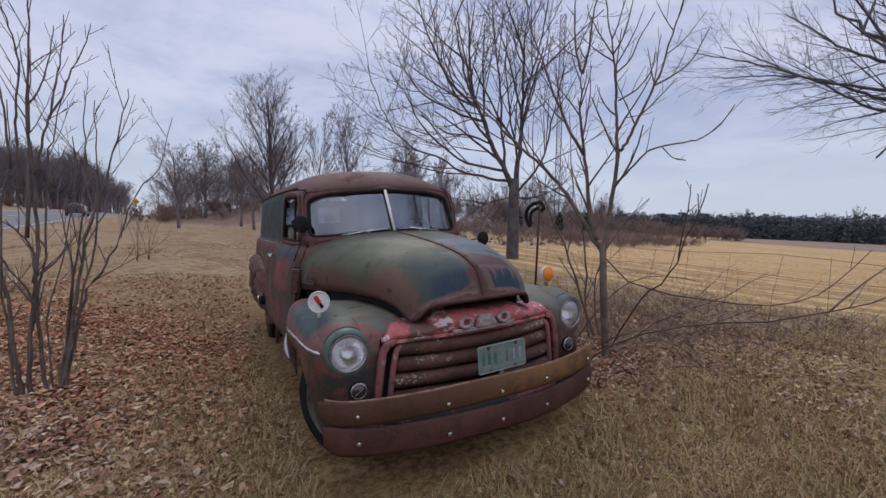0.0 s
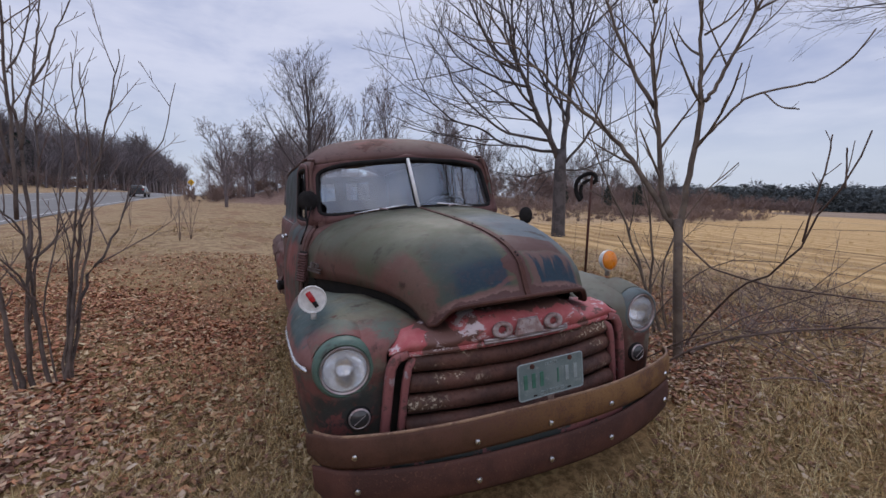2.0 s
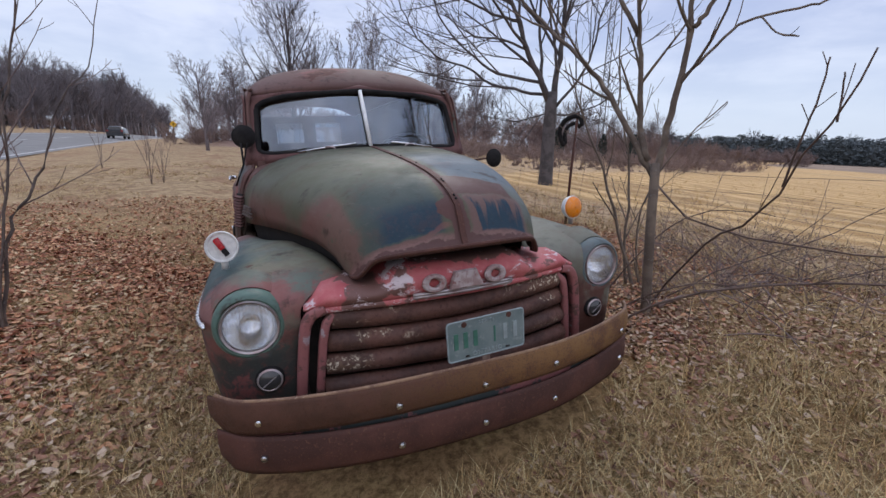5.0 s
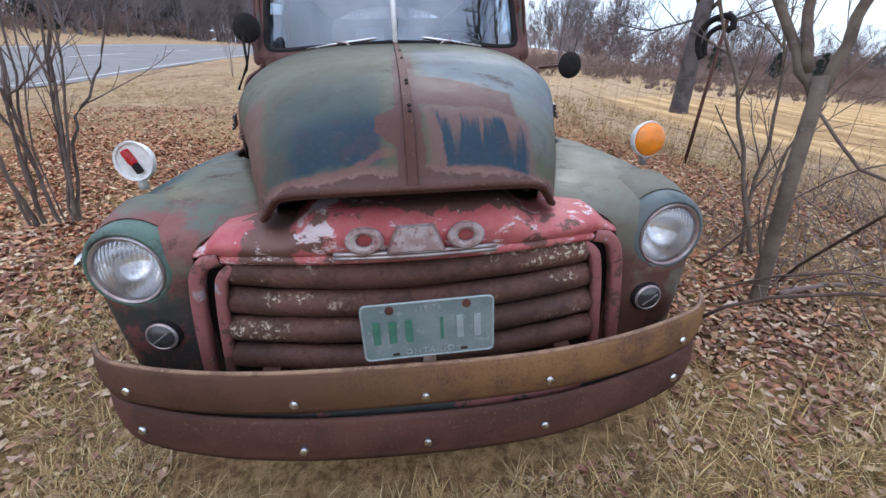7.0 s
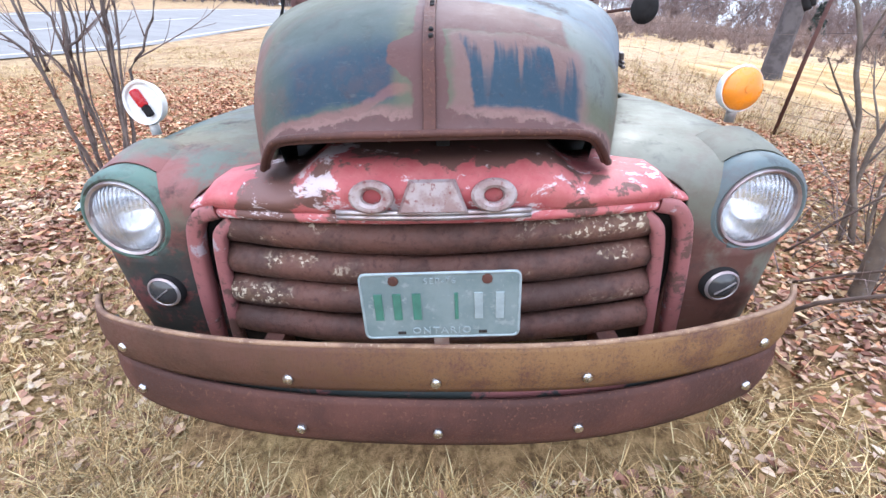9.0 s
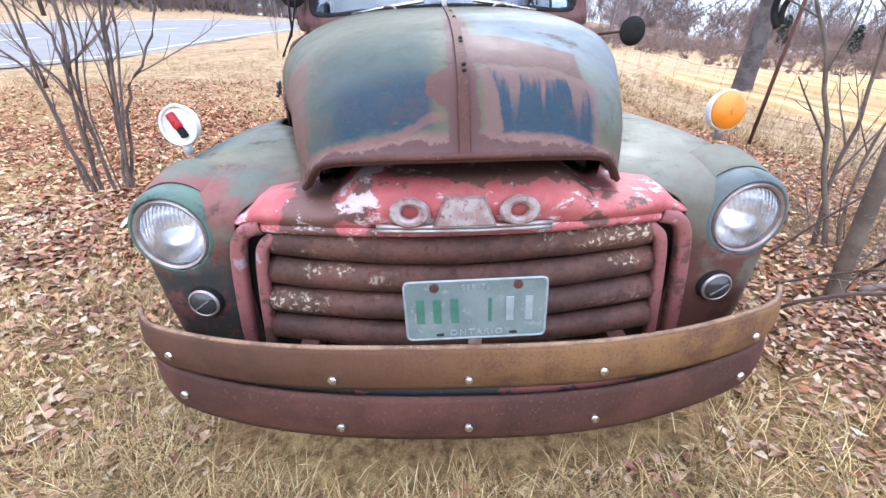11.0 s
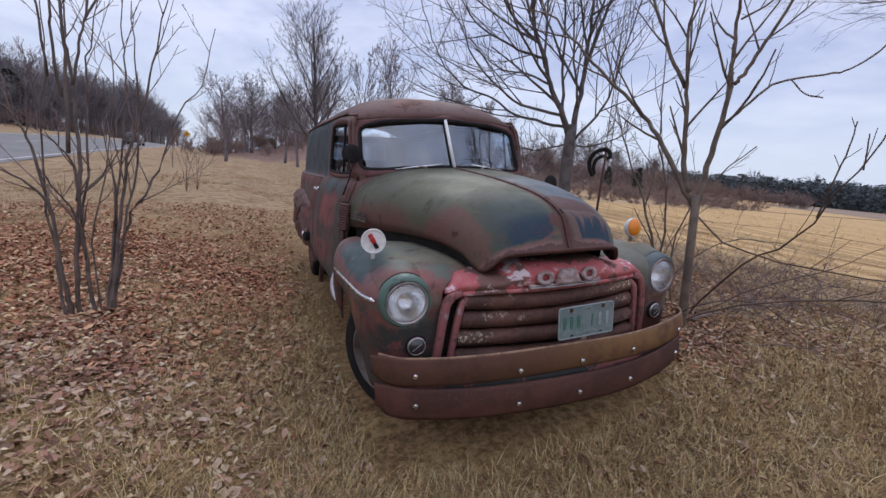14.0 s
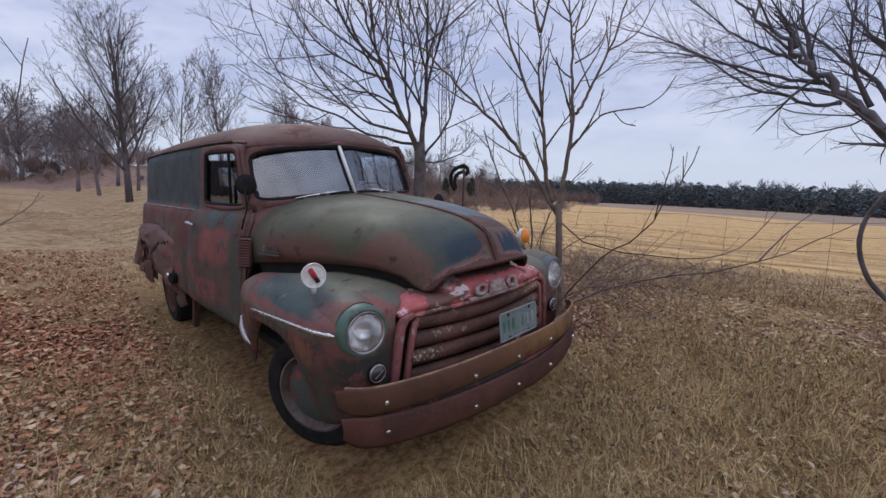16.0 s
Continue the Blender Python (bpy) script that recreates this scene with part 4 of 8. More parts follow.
# lamps
def lamp(sx, ring):
    root = new("headlight")
    root.parent = truck
    c = (sx * 0.738, 0.262, 0.798)
    d = (sx * 0.06, -1, 0.02)
    M = aim(c, d) @ Matrix.Scale(0.86, 4)
    bm = bmesh.new()
    spin(bm, [(0.138, -0.085), (0.140, -0.058), (0.139, -0.032), (0.134, -0.010), (0.125, 0.004), (0.117, 0.008), (0.110, 0.004), (0.108, -0.008), (0.108, -0.03)], M, 40)
    part("bezel", bm, ring, root, "", True)
    bm = bmesh.new()
    spin(bm, [(0.180, -0.20), (0.169, -0.14), (0.156, -0.092), (0.149, -0.068), (0.144, -0.060), (0.139, -0.064), (0.12, -0.08)], M, 40)
    part("lamp_bucket", bm, paint_fender if sx < 0 else paint_pale, root, "rusty swelling of the fender round the lamp", True)
    bm = bmesh.new()
    spin(bm, [(0.110, -0.006), (0.110, 0.006), (0.106, 0.012), (0.099, 0.008), (0.098, -0.01)], M, 40)
    part("retaining_ring", bm, dull_chrome, root, "", True)
    bm = bmesh.new()
    spin(bm, [(0.099, -0.002), (0.084, 0.012), (0.058, 0.022), (0.026, 0.027), (0.0, 0.028)], M, 40)
    lens = part("lens", bm, lens_fluted, root, "clear fluted glass lens", True)
    lens.visible_shadow = False
    bm = bmesh.new()
    spin(bm, [(0.099, -0.004), (0.093, -0.026), (0.080, -0.052), (0.062, -0.074), (0.042, -0.090), (0.02, -0.100), (0.0, -0.103)], M, 40)
    part("reflector", bm, reflector, root, "silvered bowl", True)
    p = new("parking_light")
    p.parent = truck
    M = aim((sx * 0.700, 0.250, 0.602), (sx * 0.05, -1, 0.0)) @ Matrix.Scale(0.94, 4)
    bm = bmesh.new()
    spin(bm, [(0.050, -0.03), (0.051, 0.0), (0.047, 0.008), (0.042, 0.008), (0.041, 0.0)], M, 28)
    part("bezel", bm, rubber, p, "black rubber ring", True)
    bm = bmesh.new()
    spin(bm, [(0.044, 0.004), (0.045, 0.010), (0.040, 0.014), (0.035, 0.010), (0.035, 0.002)], M, 28)
    part("retaining_ring", bm, dull_chrome, p, "", True)
    bm = bmesh.new()
    spin(bm, [(0.042, 0.004), (0.039, 0.012), (0.026, 0.020), (0.010, 0.023), (0.0, 0.024)], M, 28)
    part("lens", bm, lens_dirty, p, "dirty clear ribbed lens", True)
    bm = bmesh.new()
    box(bm, 0, 0, 0.023, 0.06, 0.004, 0.004, 0.0015)
    bmesh.ops.transform(bm, matrix=M @ Matrix.Rotation(radians(35), 4, "Z"), verts=bm.verts)
    part("lens_rib", bm, dull_chrome, p)


m, n, s = material("fluted_headlamp_glass")
flutes = n.add("ShaderNodeTexWave", "Fac", {"Vector": n.coord(), "Scale": 28.0, "Distortion": 0.3}, bands_direction="X")
tr = n.add("ShaderNodeBsdfTransparent", 0, {"Color": (0.95, 0.96, 0.97, 1)})
bp = n.bump(flutes, 0.8, 0.004)
gl = n.add("ShaderNodeBsdfGlossy", 0, {"Color": (0.95, 0.96, 0.98, 1), "Roughness": 0.12, "Normal": bp})
fo = n.math("ADD", n.add("ShaderNodeFresnel", 0, {"IOR": 1.45, "Normal": bp}), n.math("MULTIPLY", flutes, 0.16), clamp=True)
tr = n.add("ShaderNodeMixShader", 0, {0: 0.10, 1: tr, 2: n.add("ShaderNodeBsdfDiffuse", 0, {"Color": (0.85, 0.86, 0.88, 1)})})
m.node_tree.links.new(n.add("ShaderNodeMixShader", 0, {0: fo, 1: tr, 2: gl}), m.node_tree.nodes["Material Output"].inputs["Surface"])
lens_fluted = m
reflector = simple("silvered_reflector", (0.95, 0.955, 0.96), 0.17, 1.0)
lens_dirty = simple("dirty_clear_lens", (0.075, 0.072, 0.070), 0.14, 0.35, Specular_IOR_Level=0.7)
lamp(-1, paint_teal)
lamp(1, paint_grey)


# signal lamps on stalks
def signal(sx):
    root = new("turn_signal")
    root.parent = truck
    c = Vector((sx * 0.812, 0.560, 1.018))
    M = aim(c, (sx * 0.10, -1, 0.10))
    bm = bmesh.new()
    spin(bm, [(0.0, -0.045), (0.035, -0.042), (0.054, -0.022), (0.060, 0.0), (0.058, 0.006), (0.052, 0.004), (0.050, -0.002), (0.0, -0.002)], M, 32)
    part("shell", bm, white_shell, root, "white enamelled cup", True)
    if sx < 0:
        bm = bmesh.new()
        box(bm, 0.0, 0.014, 0.006, 0.024, 0.050, 0.02, 0.010)
        bmesh.ops.transform(bm, matrix=M @ Matrix.Rotation(radians(28), 4, "Z"), verts=bm.verts)
        part("lens_shard", bm, red_plastic, root, "broken red lens piece", True)
        bm = bmesh.new()
        box(bm, 0.0, -0.024, 0.006, 0.018, 0.028, 0.016, 0.004)
        bmesh.ops.transform(bm, matrix=M @ Matrix.Rotation(radians(28), 4, "Z"), verts=bm.verts)
        part("bulb_socket", bm, rubber, root, "dark bulb socket", True)
    else:
        bm = bmesh.new()
        spin(bm, [(0.055, 0.0), (0.053, 0.012), (0.042, 0.022), (0.022, 0.028), (0.0, 0.029)], M, 32)
        part("lens", bm, amber, root, "amber plastic lens", True)
        bm = bmesh.new()
        spin(bm, [(0.010, 0.026), (0.010, 0.031), (0.0, 0.032)], M, 12)
        part("lens_boss", bm, amber, root)
    tube_part("stalk", [(c.x, 0.572, 0.93), (c.x, 0.572, 0.975)], 0.013, white_shell if sx < 0 else dull_chrome, root, 12)


signal(-1)
signal(1)


# nose panel above the grille
def nose(u, v):
    """u: -1 to 1 across; v: 0 at the grille's upper edge to 1 inside under the lip."""
    a = abs(u)
    x = u * 0.565
    bow = 0.165 + 0.095 * a ** 2.4
    top = lerp(0.948, 0.894, float(step(0.40, 0.58, a))) - 0.05 * float(step(0.86, 1.0, a))
    bot = 0.832 - 0.012 * a ** 6
    t = min(v / 0.75, 1.0)
    z = lerp(bot, top, math.sin(t * math.pi / 2) ** 0.9)
    y = bow - 0.018 * math.sin(min(t * 1.6, 1) * math.pi) + 0.07 * t ** 3 * (1 - 0.3 * a)
    if v > 0.75:
        k = (v - 0.75) / 0.25
        y += 0.16 * k
        z += 0.008 * k
    return (x, y, z)


nose_part = solid(part("nose_panel", grid(nose, [i / 30 for i in range(-30, 31)], [i / 14 for i in range(15)]), red_flaked, truck, "flaking red nose panel with white filler", True, 60), 0.01)

nose_lip = [(0.54 * x / 30, 0.168 + 0.095 * abs(x / 30 * 0.956) ** 2.4, 0.829 - 0.012 * abs(x / 30) ** 6) for x in range(-30, 31)]
tube_part("nose_lip", nose_lip, [0.006] + [0.013] * 59 + [0.006], red_flaked, nose_part, 10, "rolled pink lower lip of the nose")

# emblem on the nose: three plain raised shapes over a ribbed bar
for cx, kind in ((-0.122, 0), (0.0, 1), (0.122, 0)):
    bm = bmesh.new()
    M = aim((cx, 0.140 + 0.25 * cx * cx, 0.887), (cx * 0.3, -1, 0.18))
    if kind == 0:
        prof = [(0.034, 0.0), (0.034, 0.008), (0.030, 0.013), (0.022, 0.014), (0.016, 0.010), (0.014, 0.0)]
        spin(bm, prof, M @ Matrix.Diagonal((1.34, 1.0, 1.0, 1.0)), 32)
    else:
        r = [bm.verts.new(M @ Vector(p)) for p in ((-0.072, -0.034, 0), (0.072, -0.034, 0), (0.046, 0.034, 0), (-0.046, 0.034, 0))]
        t = [bm.verts.new(M @ Vector(p)) for p in ((-0.064, -0.029, 0.013), (0.064, -0.029, 0.013), (0.040, 0.029, 0.013), (-0.040, 0.029, 0.013))]
        bm.faces.new(t)
        for i in range(4):
            bm.faces.new((r[i], r[(i + 1) % 4], t[(i + 1) % 4], t[i]))
    part("emblem_shape", bm, emblem_metal, nose_part, "pitted chrome raised shape", True)
for dz in (-0.005, 0.005):
    tube_part("emblem_bar", [(x / 100, 0.140 + 0.30 * (x / 100) ** 2, 0.846 + dz) for x in range(-20, 21, 4)], 0.0065, dull_chrome, nose_part, 8, "pitted chrome rib")

def band(line, w, d):
    """A flat rounded moulding along a line that faces the front."""
    vs_, fs_ = [], []
    k = 14
    for i, p in enumerate(line):
        t = (line[min(i + 1, len(line) - 1)] - line[max(i - 1, 0)]).normalized()
        s_ = t.cross(Vector((0, 1, 0))).normalized()
        b = s_.cross(t)
        for j in range(k):
            a = 2 * math.pi * j / k
            c, q = math.cos(a), math.sin(a)
            vs_.append(tuple(p + s_ * (w * math.copysign(abs(c) ** 0.6, c)) + b * (d * math.copysign(abs(q) ** 0.6, q))))
    for i in range(len(line) - 1):
        for j in range(k):
            q = (j + 1) % k
            fs_.append((i * k + j, i * k + q, (i + 1) * k + q, (i + 1) * k + j))
    fs_.append(tuple(range(k)))
    fs_.append(tuple((len(line) - 1) * k + j for j in range(k))[::-1])
    return vs_, fs_


# grille: outer posts, inner frame, four rolled bars
grille = new("grille")
grille.parent = truck
for sx in (-1, 1):
    line = smooth_line([(sx * 0.632, 0.300, 0.30), (sx * 0.604, 0.262, 0.515), (sx * 0.582, 0.246, 0.68), (sx * 0.568, 0.242, 0.760), (sx * 0.556, 0.240, 0.792), (sx * 0.534, 0.238, 0.816), (sx * 0.495, 0.240, 0.826)], 28)
    v, f = band(line, 0.019, 0.022)
    link_mesh("outer_post", v, f, pink_flaked, grille, True, "faded pink rounded post")
    line = smooth_line([(sx * 0.566, 0.272, 0.30), (sx * 0.540, 0.246, 0.515), (sx * 0.518, 0.232, 0.68), (sx * 0.506, 0.226, 0.745), (sx * 0.496, 0.228, 0.778), (sx * 0.470, 0.238, 0.800)], 24)
    v, f = band(line, 0.015, 0.016)
    link_mesh("inner_post", v, f, pink_flaked, grille, True, "faded pink rusty post")
    # near-black block for the shade between the two posts
    bm = bmesh.new()
    box(bm, sx * 0.556, 0.305, 0.60, 0.07, 0.03, 0.44)
    part("side_recess_shade", bm, shade_black, grille)
for k, zc in enumerate((0.776, 0.692, 0.605, 0.515)):
    def bar(u, v, zc=zc, k=k):
        x = u * (0.488 + 0.012 * k)
        a = v * math.pi
        bow = 0.165 + 0.055 * abs(u) ** 2.2
        dent = 0.0011 * math.sin(5 * u + 2 * k) + 0.0006 * math.sin(19 * u + k)
        return (x, bow + 0.042 * (1 - math.sin(a)) + dent, zc + 0.004 - 0.041 * math.cos(a) - 0.016 * (1 - abs(u)) + dent * 0.7)
    solid(part("grille_bar", grid(bar, [i / 24 for i in range(-24, 25)], [i / 10 for i in range(11)]), bar_lichen, grille, "rusty rolled steel grille bar with pale lichen", True, 80), 0.006)
# near-black sheet for the shade behind the bars
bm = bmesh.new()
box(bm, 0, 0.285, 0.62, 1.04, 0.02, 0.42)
part("grille_shade", bm, shade_black, grille)

# bumper: two overlapping bent planks of steel with domed bolts
bumper = new("bumper")
bumper.parent = truck


def bump_y(x):
    a = abs(x)
    return 0.25 * a ** 2.5 + 0.10 * float(step(0.74, 0.95, a)) ** 2


def bar_sheet(z0, z1, y0, half, bulge, drop):
    def f(u, v):
        x = u * half
        a = abs(u)
        zz0, zz1 = z0 + drop * a ** 3, z1 + drop * a ** 3
        r = float(step(0.95, 1.0, a)) * 0.026
        return (x, bump_y(x) + y0 - bulge * math.sin(math.pi * v), lerp(zz0 + r, zz1 - r * 0.6, v) + 0.004 * math.sin(5 * u + z0 * 30))
    return grid(f, [math.sin(i / 40 * math.pi / 2) for i in range(-40, 41)], [i / 8 for i in range(9)])


solid(part("upper_bar", bar_sheet(0.492, 0.610, 0.018, 0.892, 0.013, -0.012), rust_gold, bumper, "rusty brown upper bumper plank with ochre edge", True, 60), 0.010, 1)
solid(part("lower_bar", bar_sheet(0.320, 0.458, 0.022, 0.880, 0.013, 0.018), rust_bar, bumper, "rusty maroon lower bumper plank", True, 60), 0.010, 1)
# rolled top edge; its paler rust also carries the highlight
tube_part("rolled_edge", [(x / 40 * 0.87, bump_y(x / 40 * 0.87) + 0.013, 0.610 - 0.012 * abs(x / 40 * 0.87 / 0.904) ** 3 + 0.004 * math.sin(5 * x / 40 + 15)) for x in range(-40, 41)], 0.0065, edge_rust_highlight, bumper, 8, "paler worn upper edge with its highlight in the colour")
bm = grid(lambda u, v: (u * 0.86, bump_y(u * 0.86) + 0.036, lerp(0.40, 0.53, v)), [i / 24 for i in range(-24, 25)], [0, 0.5, 1])
solid(part("backing_bar", bm, strip_flaked, bumper, "strip of old teal paint between the planks", True), 0.008)
for bx in (-0.746, -0.314, 0.0, 0.315, 0.742):
    for bz in (0.531, 0.378):
        bm = bmesh.new()
        zz = bz + (0.02 if abs(bx) > 0.7 and bz < 0.4 else 0)
        slope = 0.25 * 2.5 * abs(bx) ** 1.5 * (1 if bx > 0 else -1)
        M = aim((bx, bump_y(bx) - 0.004, zz), (slope, -1, 0))
        spin(bm, [(0.0125, -0.004), (0.0125, 0.002), (0.0105, 0.0065), (0.0055, 0.0092), (0.0, 0.010)], M, 16)
        part("bolt", bm, chrome, bumper, "bright domed bolt", True)
for sx in (-1, 1):
    bm = bmesh.new()
    box(bm, sx * 0.42, 0.42, 0.45, 0.05, 0.52, 0.09, 0.006)
    part("bumper_iron", bm, rust_bar, bumper)

# number plate: its figures are plain bars
plate = new("licence_plate")
plate.parent = truck
PM = pose(0.0145, 0.010, 0.716, 90 - 2, 0, 0) @ pose(0, 0, 0, 0, 0, 1.0)
corner = [(sx_ * 0.139 + 0.012 * math.cos(radians(q)), sy_ * 0.061 + 0.012 * math.sin(radians(q))) for sx_, sy_, q0 in ((1, 1, 0), (-1, 1, 90), (-1, -1, 180), (1, -1, 270)) for q in (q0, q0 + 22.5, q0 + 45, q0 + 67.5, q0 + 90)]
bm = bmesh.new()
back = [bm.verts.new(PM @ Vector((x, y, -0.001))) for x, y in corner]
fore = [bm.verts.new(PM @ Vector((x, y, 0.002))) for x, y in corner]
bm.faces.new(back[::-1])
bm.faces.new(fore)
for i in range(len(corner)):
    j = (i + 1) % len(corner)
    bm.faces.new((back[i], back[j], fore[j], fore[i]))
part("plate_sheet", bm, plate_teal, plate, "faded blue-green pressed metal plate")
v, f = tube([PM @ Vector((x * 0.985, y * 0.97, 0.0015)) for x, y in corner + corner[:2]], 0.0028, 6, cap=False)
link_mesh("rim", v, f, plate_pale, plate)
for i, bx in enumerate((-0.118, -0.082, -0.045, 0.030, 0.072, 0.112)):
    bm = bmesh.new()
    box(bm, bx, 0.0, 0.003, 0.016 if i != 3 else 0.007, 0.058, 0.003, 0.001)
    bmesh.ops.transform(bm, matrix=PM, verts=bm.verts)
    part("figure_bar", bm, plate_green if i < 4 else plate_pale, plate)
for bx in (-0.078, 0.080):
    bm = bmesh.new()
    box(bm, bx, -0.060, 0.0025, 0.016, 0.006, 0.003, 0.001)
    bmesh.ops.transform(bm, matrix=PM, verts=bm.verts)
    part("plate_slot", bm, shade_black, plate)
for bx, by in ((-0.086, 0.057), (0.088, 0.058)):
    bm = bmesh.new()
    spin(bm, [(0.010, 0.002), (0.010, 0.005), (0.0, 0.006)], PM @ Matrix.Translation((bx, by, 0)), 10)
    part("plate_bolt", bm, rust_bar, plate)
for word, wy, wsize in (("ONTARIO", -0.062, 0.021), ("SEP-76", 0.050, 0.017)):
    tc = bpy.data.curves.new("lettering", "FONT")
    tc.body, tc.size, tc.extrude, tc.align_x, tc.space_character = word, wsize, 0.0012, "CENTER", 1.3
    tmp = bpy.data.objects.new("lettering", tc)
    scene.collection.objects.link(tmp)
    me = bpy.data.meshes.new_from_object(tmp.evaluated_get(bpy.context.evaluated_depsgraph_get()))
    bpy.data.objects.remove(tmp)
    me.transform(PM @ Matrix.Translation((0, wy, 0.0035)))
    me.materials.clear()
    me.materials.append(plate_pale)
    new("lettering", me).parent = plate
bm = bmesh.new()
box(bm, 0.014, 0.016, 0.625, 0.03, 0.006, 0.07, 0.002)
part("plate_bracket", bm, dull_chrome, plate)

# cab and panel body: half sections from sill to roof
SEC = [(0.80, 0.49), (0.88, 0.51), (0.905, 0.57), (0.900, 0.70), (0.878, 0.92), (0.845, 1.08), (0.812, 1.18), (0.785, 1.225), (0.752, 1.255), (0.740, 1.33), (0.726, 1.45), (0.712, 1.56), (0.698, 1.640), (0.675, 1.700),
       (0.632, 1.755), (0.55, 1.800), (0.42, 1.838), (0.22, 1.862), (0.0, 1.870)]
SECF = curve1([(i, x, z) for i, (x, z) in enumerate(SEC)])
TAIL = 5.08


def pillar(y, k):
    """Leans the front of the door back along the pillar."""
    if y >= 2.5:
        return y
    return y + (0.10 * float(step(6.5, 8.6, k)) + 0.10 * float(step(8.6, 12.5, k))) * (2.5 - max(y, 1.565)) / 0.935


def shell(sx, y, k):
    x, z = SECF(k)
    y = pillar(y, k) if k < 13.4 else y
    end = max(0.0, (y - (TAIL - 0.45)) / 0.45)
    w = 1.0 - 0.09 * end ** 2.6
    top = 1.0 - 0.040 * end ** 2.6
    waist = min(1.0, max(0.0, k / 3.5)) * (1.0 - float(step(7.5, 9.5, k)))
    if y < 2.6:
        x *= 1.0 - (0.025 + 0.055 * waist) * (1.0 - float(step(9.0, 11.0, k))) * ((2.6 - max(y, 1.5)) / 1.1) ** 1.4
    if y < 2.0:
        x *= 1.0 - 0.085 * float(step(7.5, 8.8, k)) * ((2.0 - max(y, 1.6)) / 0.4) ** 1.5
    x += 0.040 * float(step(2.7, 4.2, y)) * float(step(4.0, 7.0, k)) * (1.0 - float(step(12.5, 16.0, k)))
    hump = math.sin(math.pi * min(1.0, max(0.0, (y - 1.75) / (TAIL + 0.55 - 1.75)))) ** 0.5
    z += (0.055 * float(step(9.5, 13.0, k)) + 0.018 * float(step(13.0, 16.5, k))) * hump
    zz = 0.9 + (z - 0.9) * top if z > 0.9 else z
    if y < 2.35 and k > 13:
        fall = (2.35 - y) / 0.65
        zz -= (0.034 * fall ** 2.0) * min(1.0, (k - 13) / 3.0)
    return Vector((sx * x * w, y, zz))


WIN = (1.655, 2.49, 8.6, 12.05)          # door window in y and in section steps
for sx in (-1, 1):
    ys = sorted({1.52, 1.565, 1.60, WIN[0], 1.75, 1.9, 2.1, 2.3, WIN[1], 2.56, 2.655, 2.667, 2.9, 3.2, 3.5, 3.8, 4.1, 4.4, 4.6, 4.75, 4.88, 4.98, 5.04, 5.07, TAIL})
    ks = sorted({0, 0.5, 1, 1.5, 2, 2.5, 3, 3.5, 4, 4.5, 5, 5.5, 6, 6.5, 7, 7.5, 8, WIN[2], 9, 9.5, 10, 10.5, 11, 11.5, 12, WIN[3], 13, 13.3})
    def is_door(y, k):
        return 1.56 < y < 2.66 and 1.0 < k < 13.0
    def is_open(y, k):
        return WIN[0] < y < WIN[1] and WIN[2] < k < WIN[3]
    def cut_front(y, k):
        return y < 1.56 and k > 8
    side = grid(lambda y, k: shell(sx, y, k), ys, ks, lambda y, k: is_open(y, k) or is_door(y, k) or cut_front(y, k))
    solid(part("body_side", side, paint_body, truck, "rusty streaked green and maroon body side", True, 60), 0.012)
    door = grid(lambda y, k: shell(sx, y, k) + Vector((sx * 0.006, 0, 0)), [1.565, 1.60, WIN[0], 1.75, 1.9, 2.1, 2.3, WIN[1], 2.56, 2.648], [1.06, 1.5, 2, 2.5, 3, 3.5, 4, 4.5, 5, 5.5, 6, 6.5, 7, 7.5, 8, WIN[2], 9, 9.5, 10, 10.5, 11, 11.5, 12, WIN[3], 12.9],
                lambda y, k: is_open(y, k))
    d = solid(part("door", door, paint_body, truck, "closed rusty door with faded red patches", True, 60), 0.02)
    # window rubber, pane and quarter light bar
    loop = []
    for i in range(48):
        t = 2 * math.pi * i / 48
        c, s_ = math.cos(t), math.sin(t)
        py = math.copysign(abs(c) ** 0.20, c)
        pk = math.copysign(abs(s_) ** 0.20, s_)
        yy = lerp(WIN[0], WIN[1], 0.5 + 0.5 * py)
        kk = lerp(WIN[2], WIN[3], 0.5 + 0.5 * pk)
        loop.append(shell(sx, yy, kk))
    v, f = tube(loop + [loop[0], loop[1]], 0.013, 8, cap=False)
    link_mesh("window_seal", v, f, rubber, d, True, "black rubber seal")
    mid = sum(loop, Vector()) / len(loop)
    ring_v, ring_f = [], []
    for i, p in enumerate(loop):
        away = (p - mid)
        away.x = 0
        for grow, lift in ((0.002, 0.010), (0.024, 0.015), (0.046, 0.013), (0.054, 0.003)):
            q = p + away.normalized() * grow
            ring_v.append((q.x + sx * lift, q.y, q.z))
    for i in range(48):
        for j in range(3):
            ring_f.append((i * 4 + j, ((i + 1) % 48) * 4 + j, ((i + 1) % 48) * 4 + j + 1, i * 4 + j + 1))
    solid(link_mesh("window_frame", ring_v, ring_f, paint_frame, d, True, "faded maroon pressed window frame"), 0.006)
    bm = bmesh.new()
    vs_ = [bm.verts.new(p + Vector((-sx * 0.012, 0, 0))) for p in loop]
    bm.faces.new(vs_)
    w = part("window_pane", bm, pane_glass, d, "dusty side glass")
    w.visible_shadow = False
    tube_part("quarter_bar", [shell(sx, 1.90, WIN[2]) + Vector((-sx * 0.01, 0, 0)), shell(sx, 1.86, WIN[3]) + Vector((-sx * 0.01, 0, 0))], 0.010, rubber, d, 6)
    # handle
    # near-black plate added behind the louvres to shade their slots
    bm = bmesh.new()
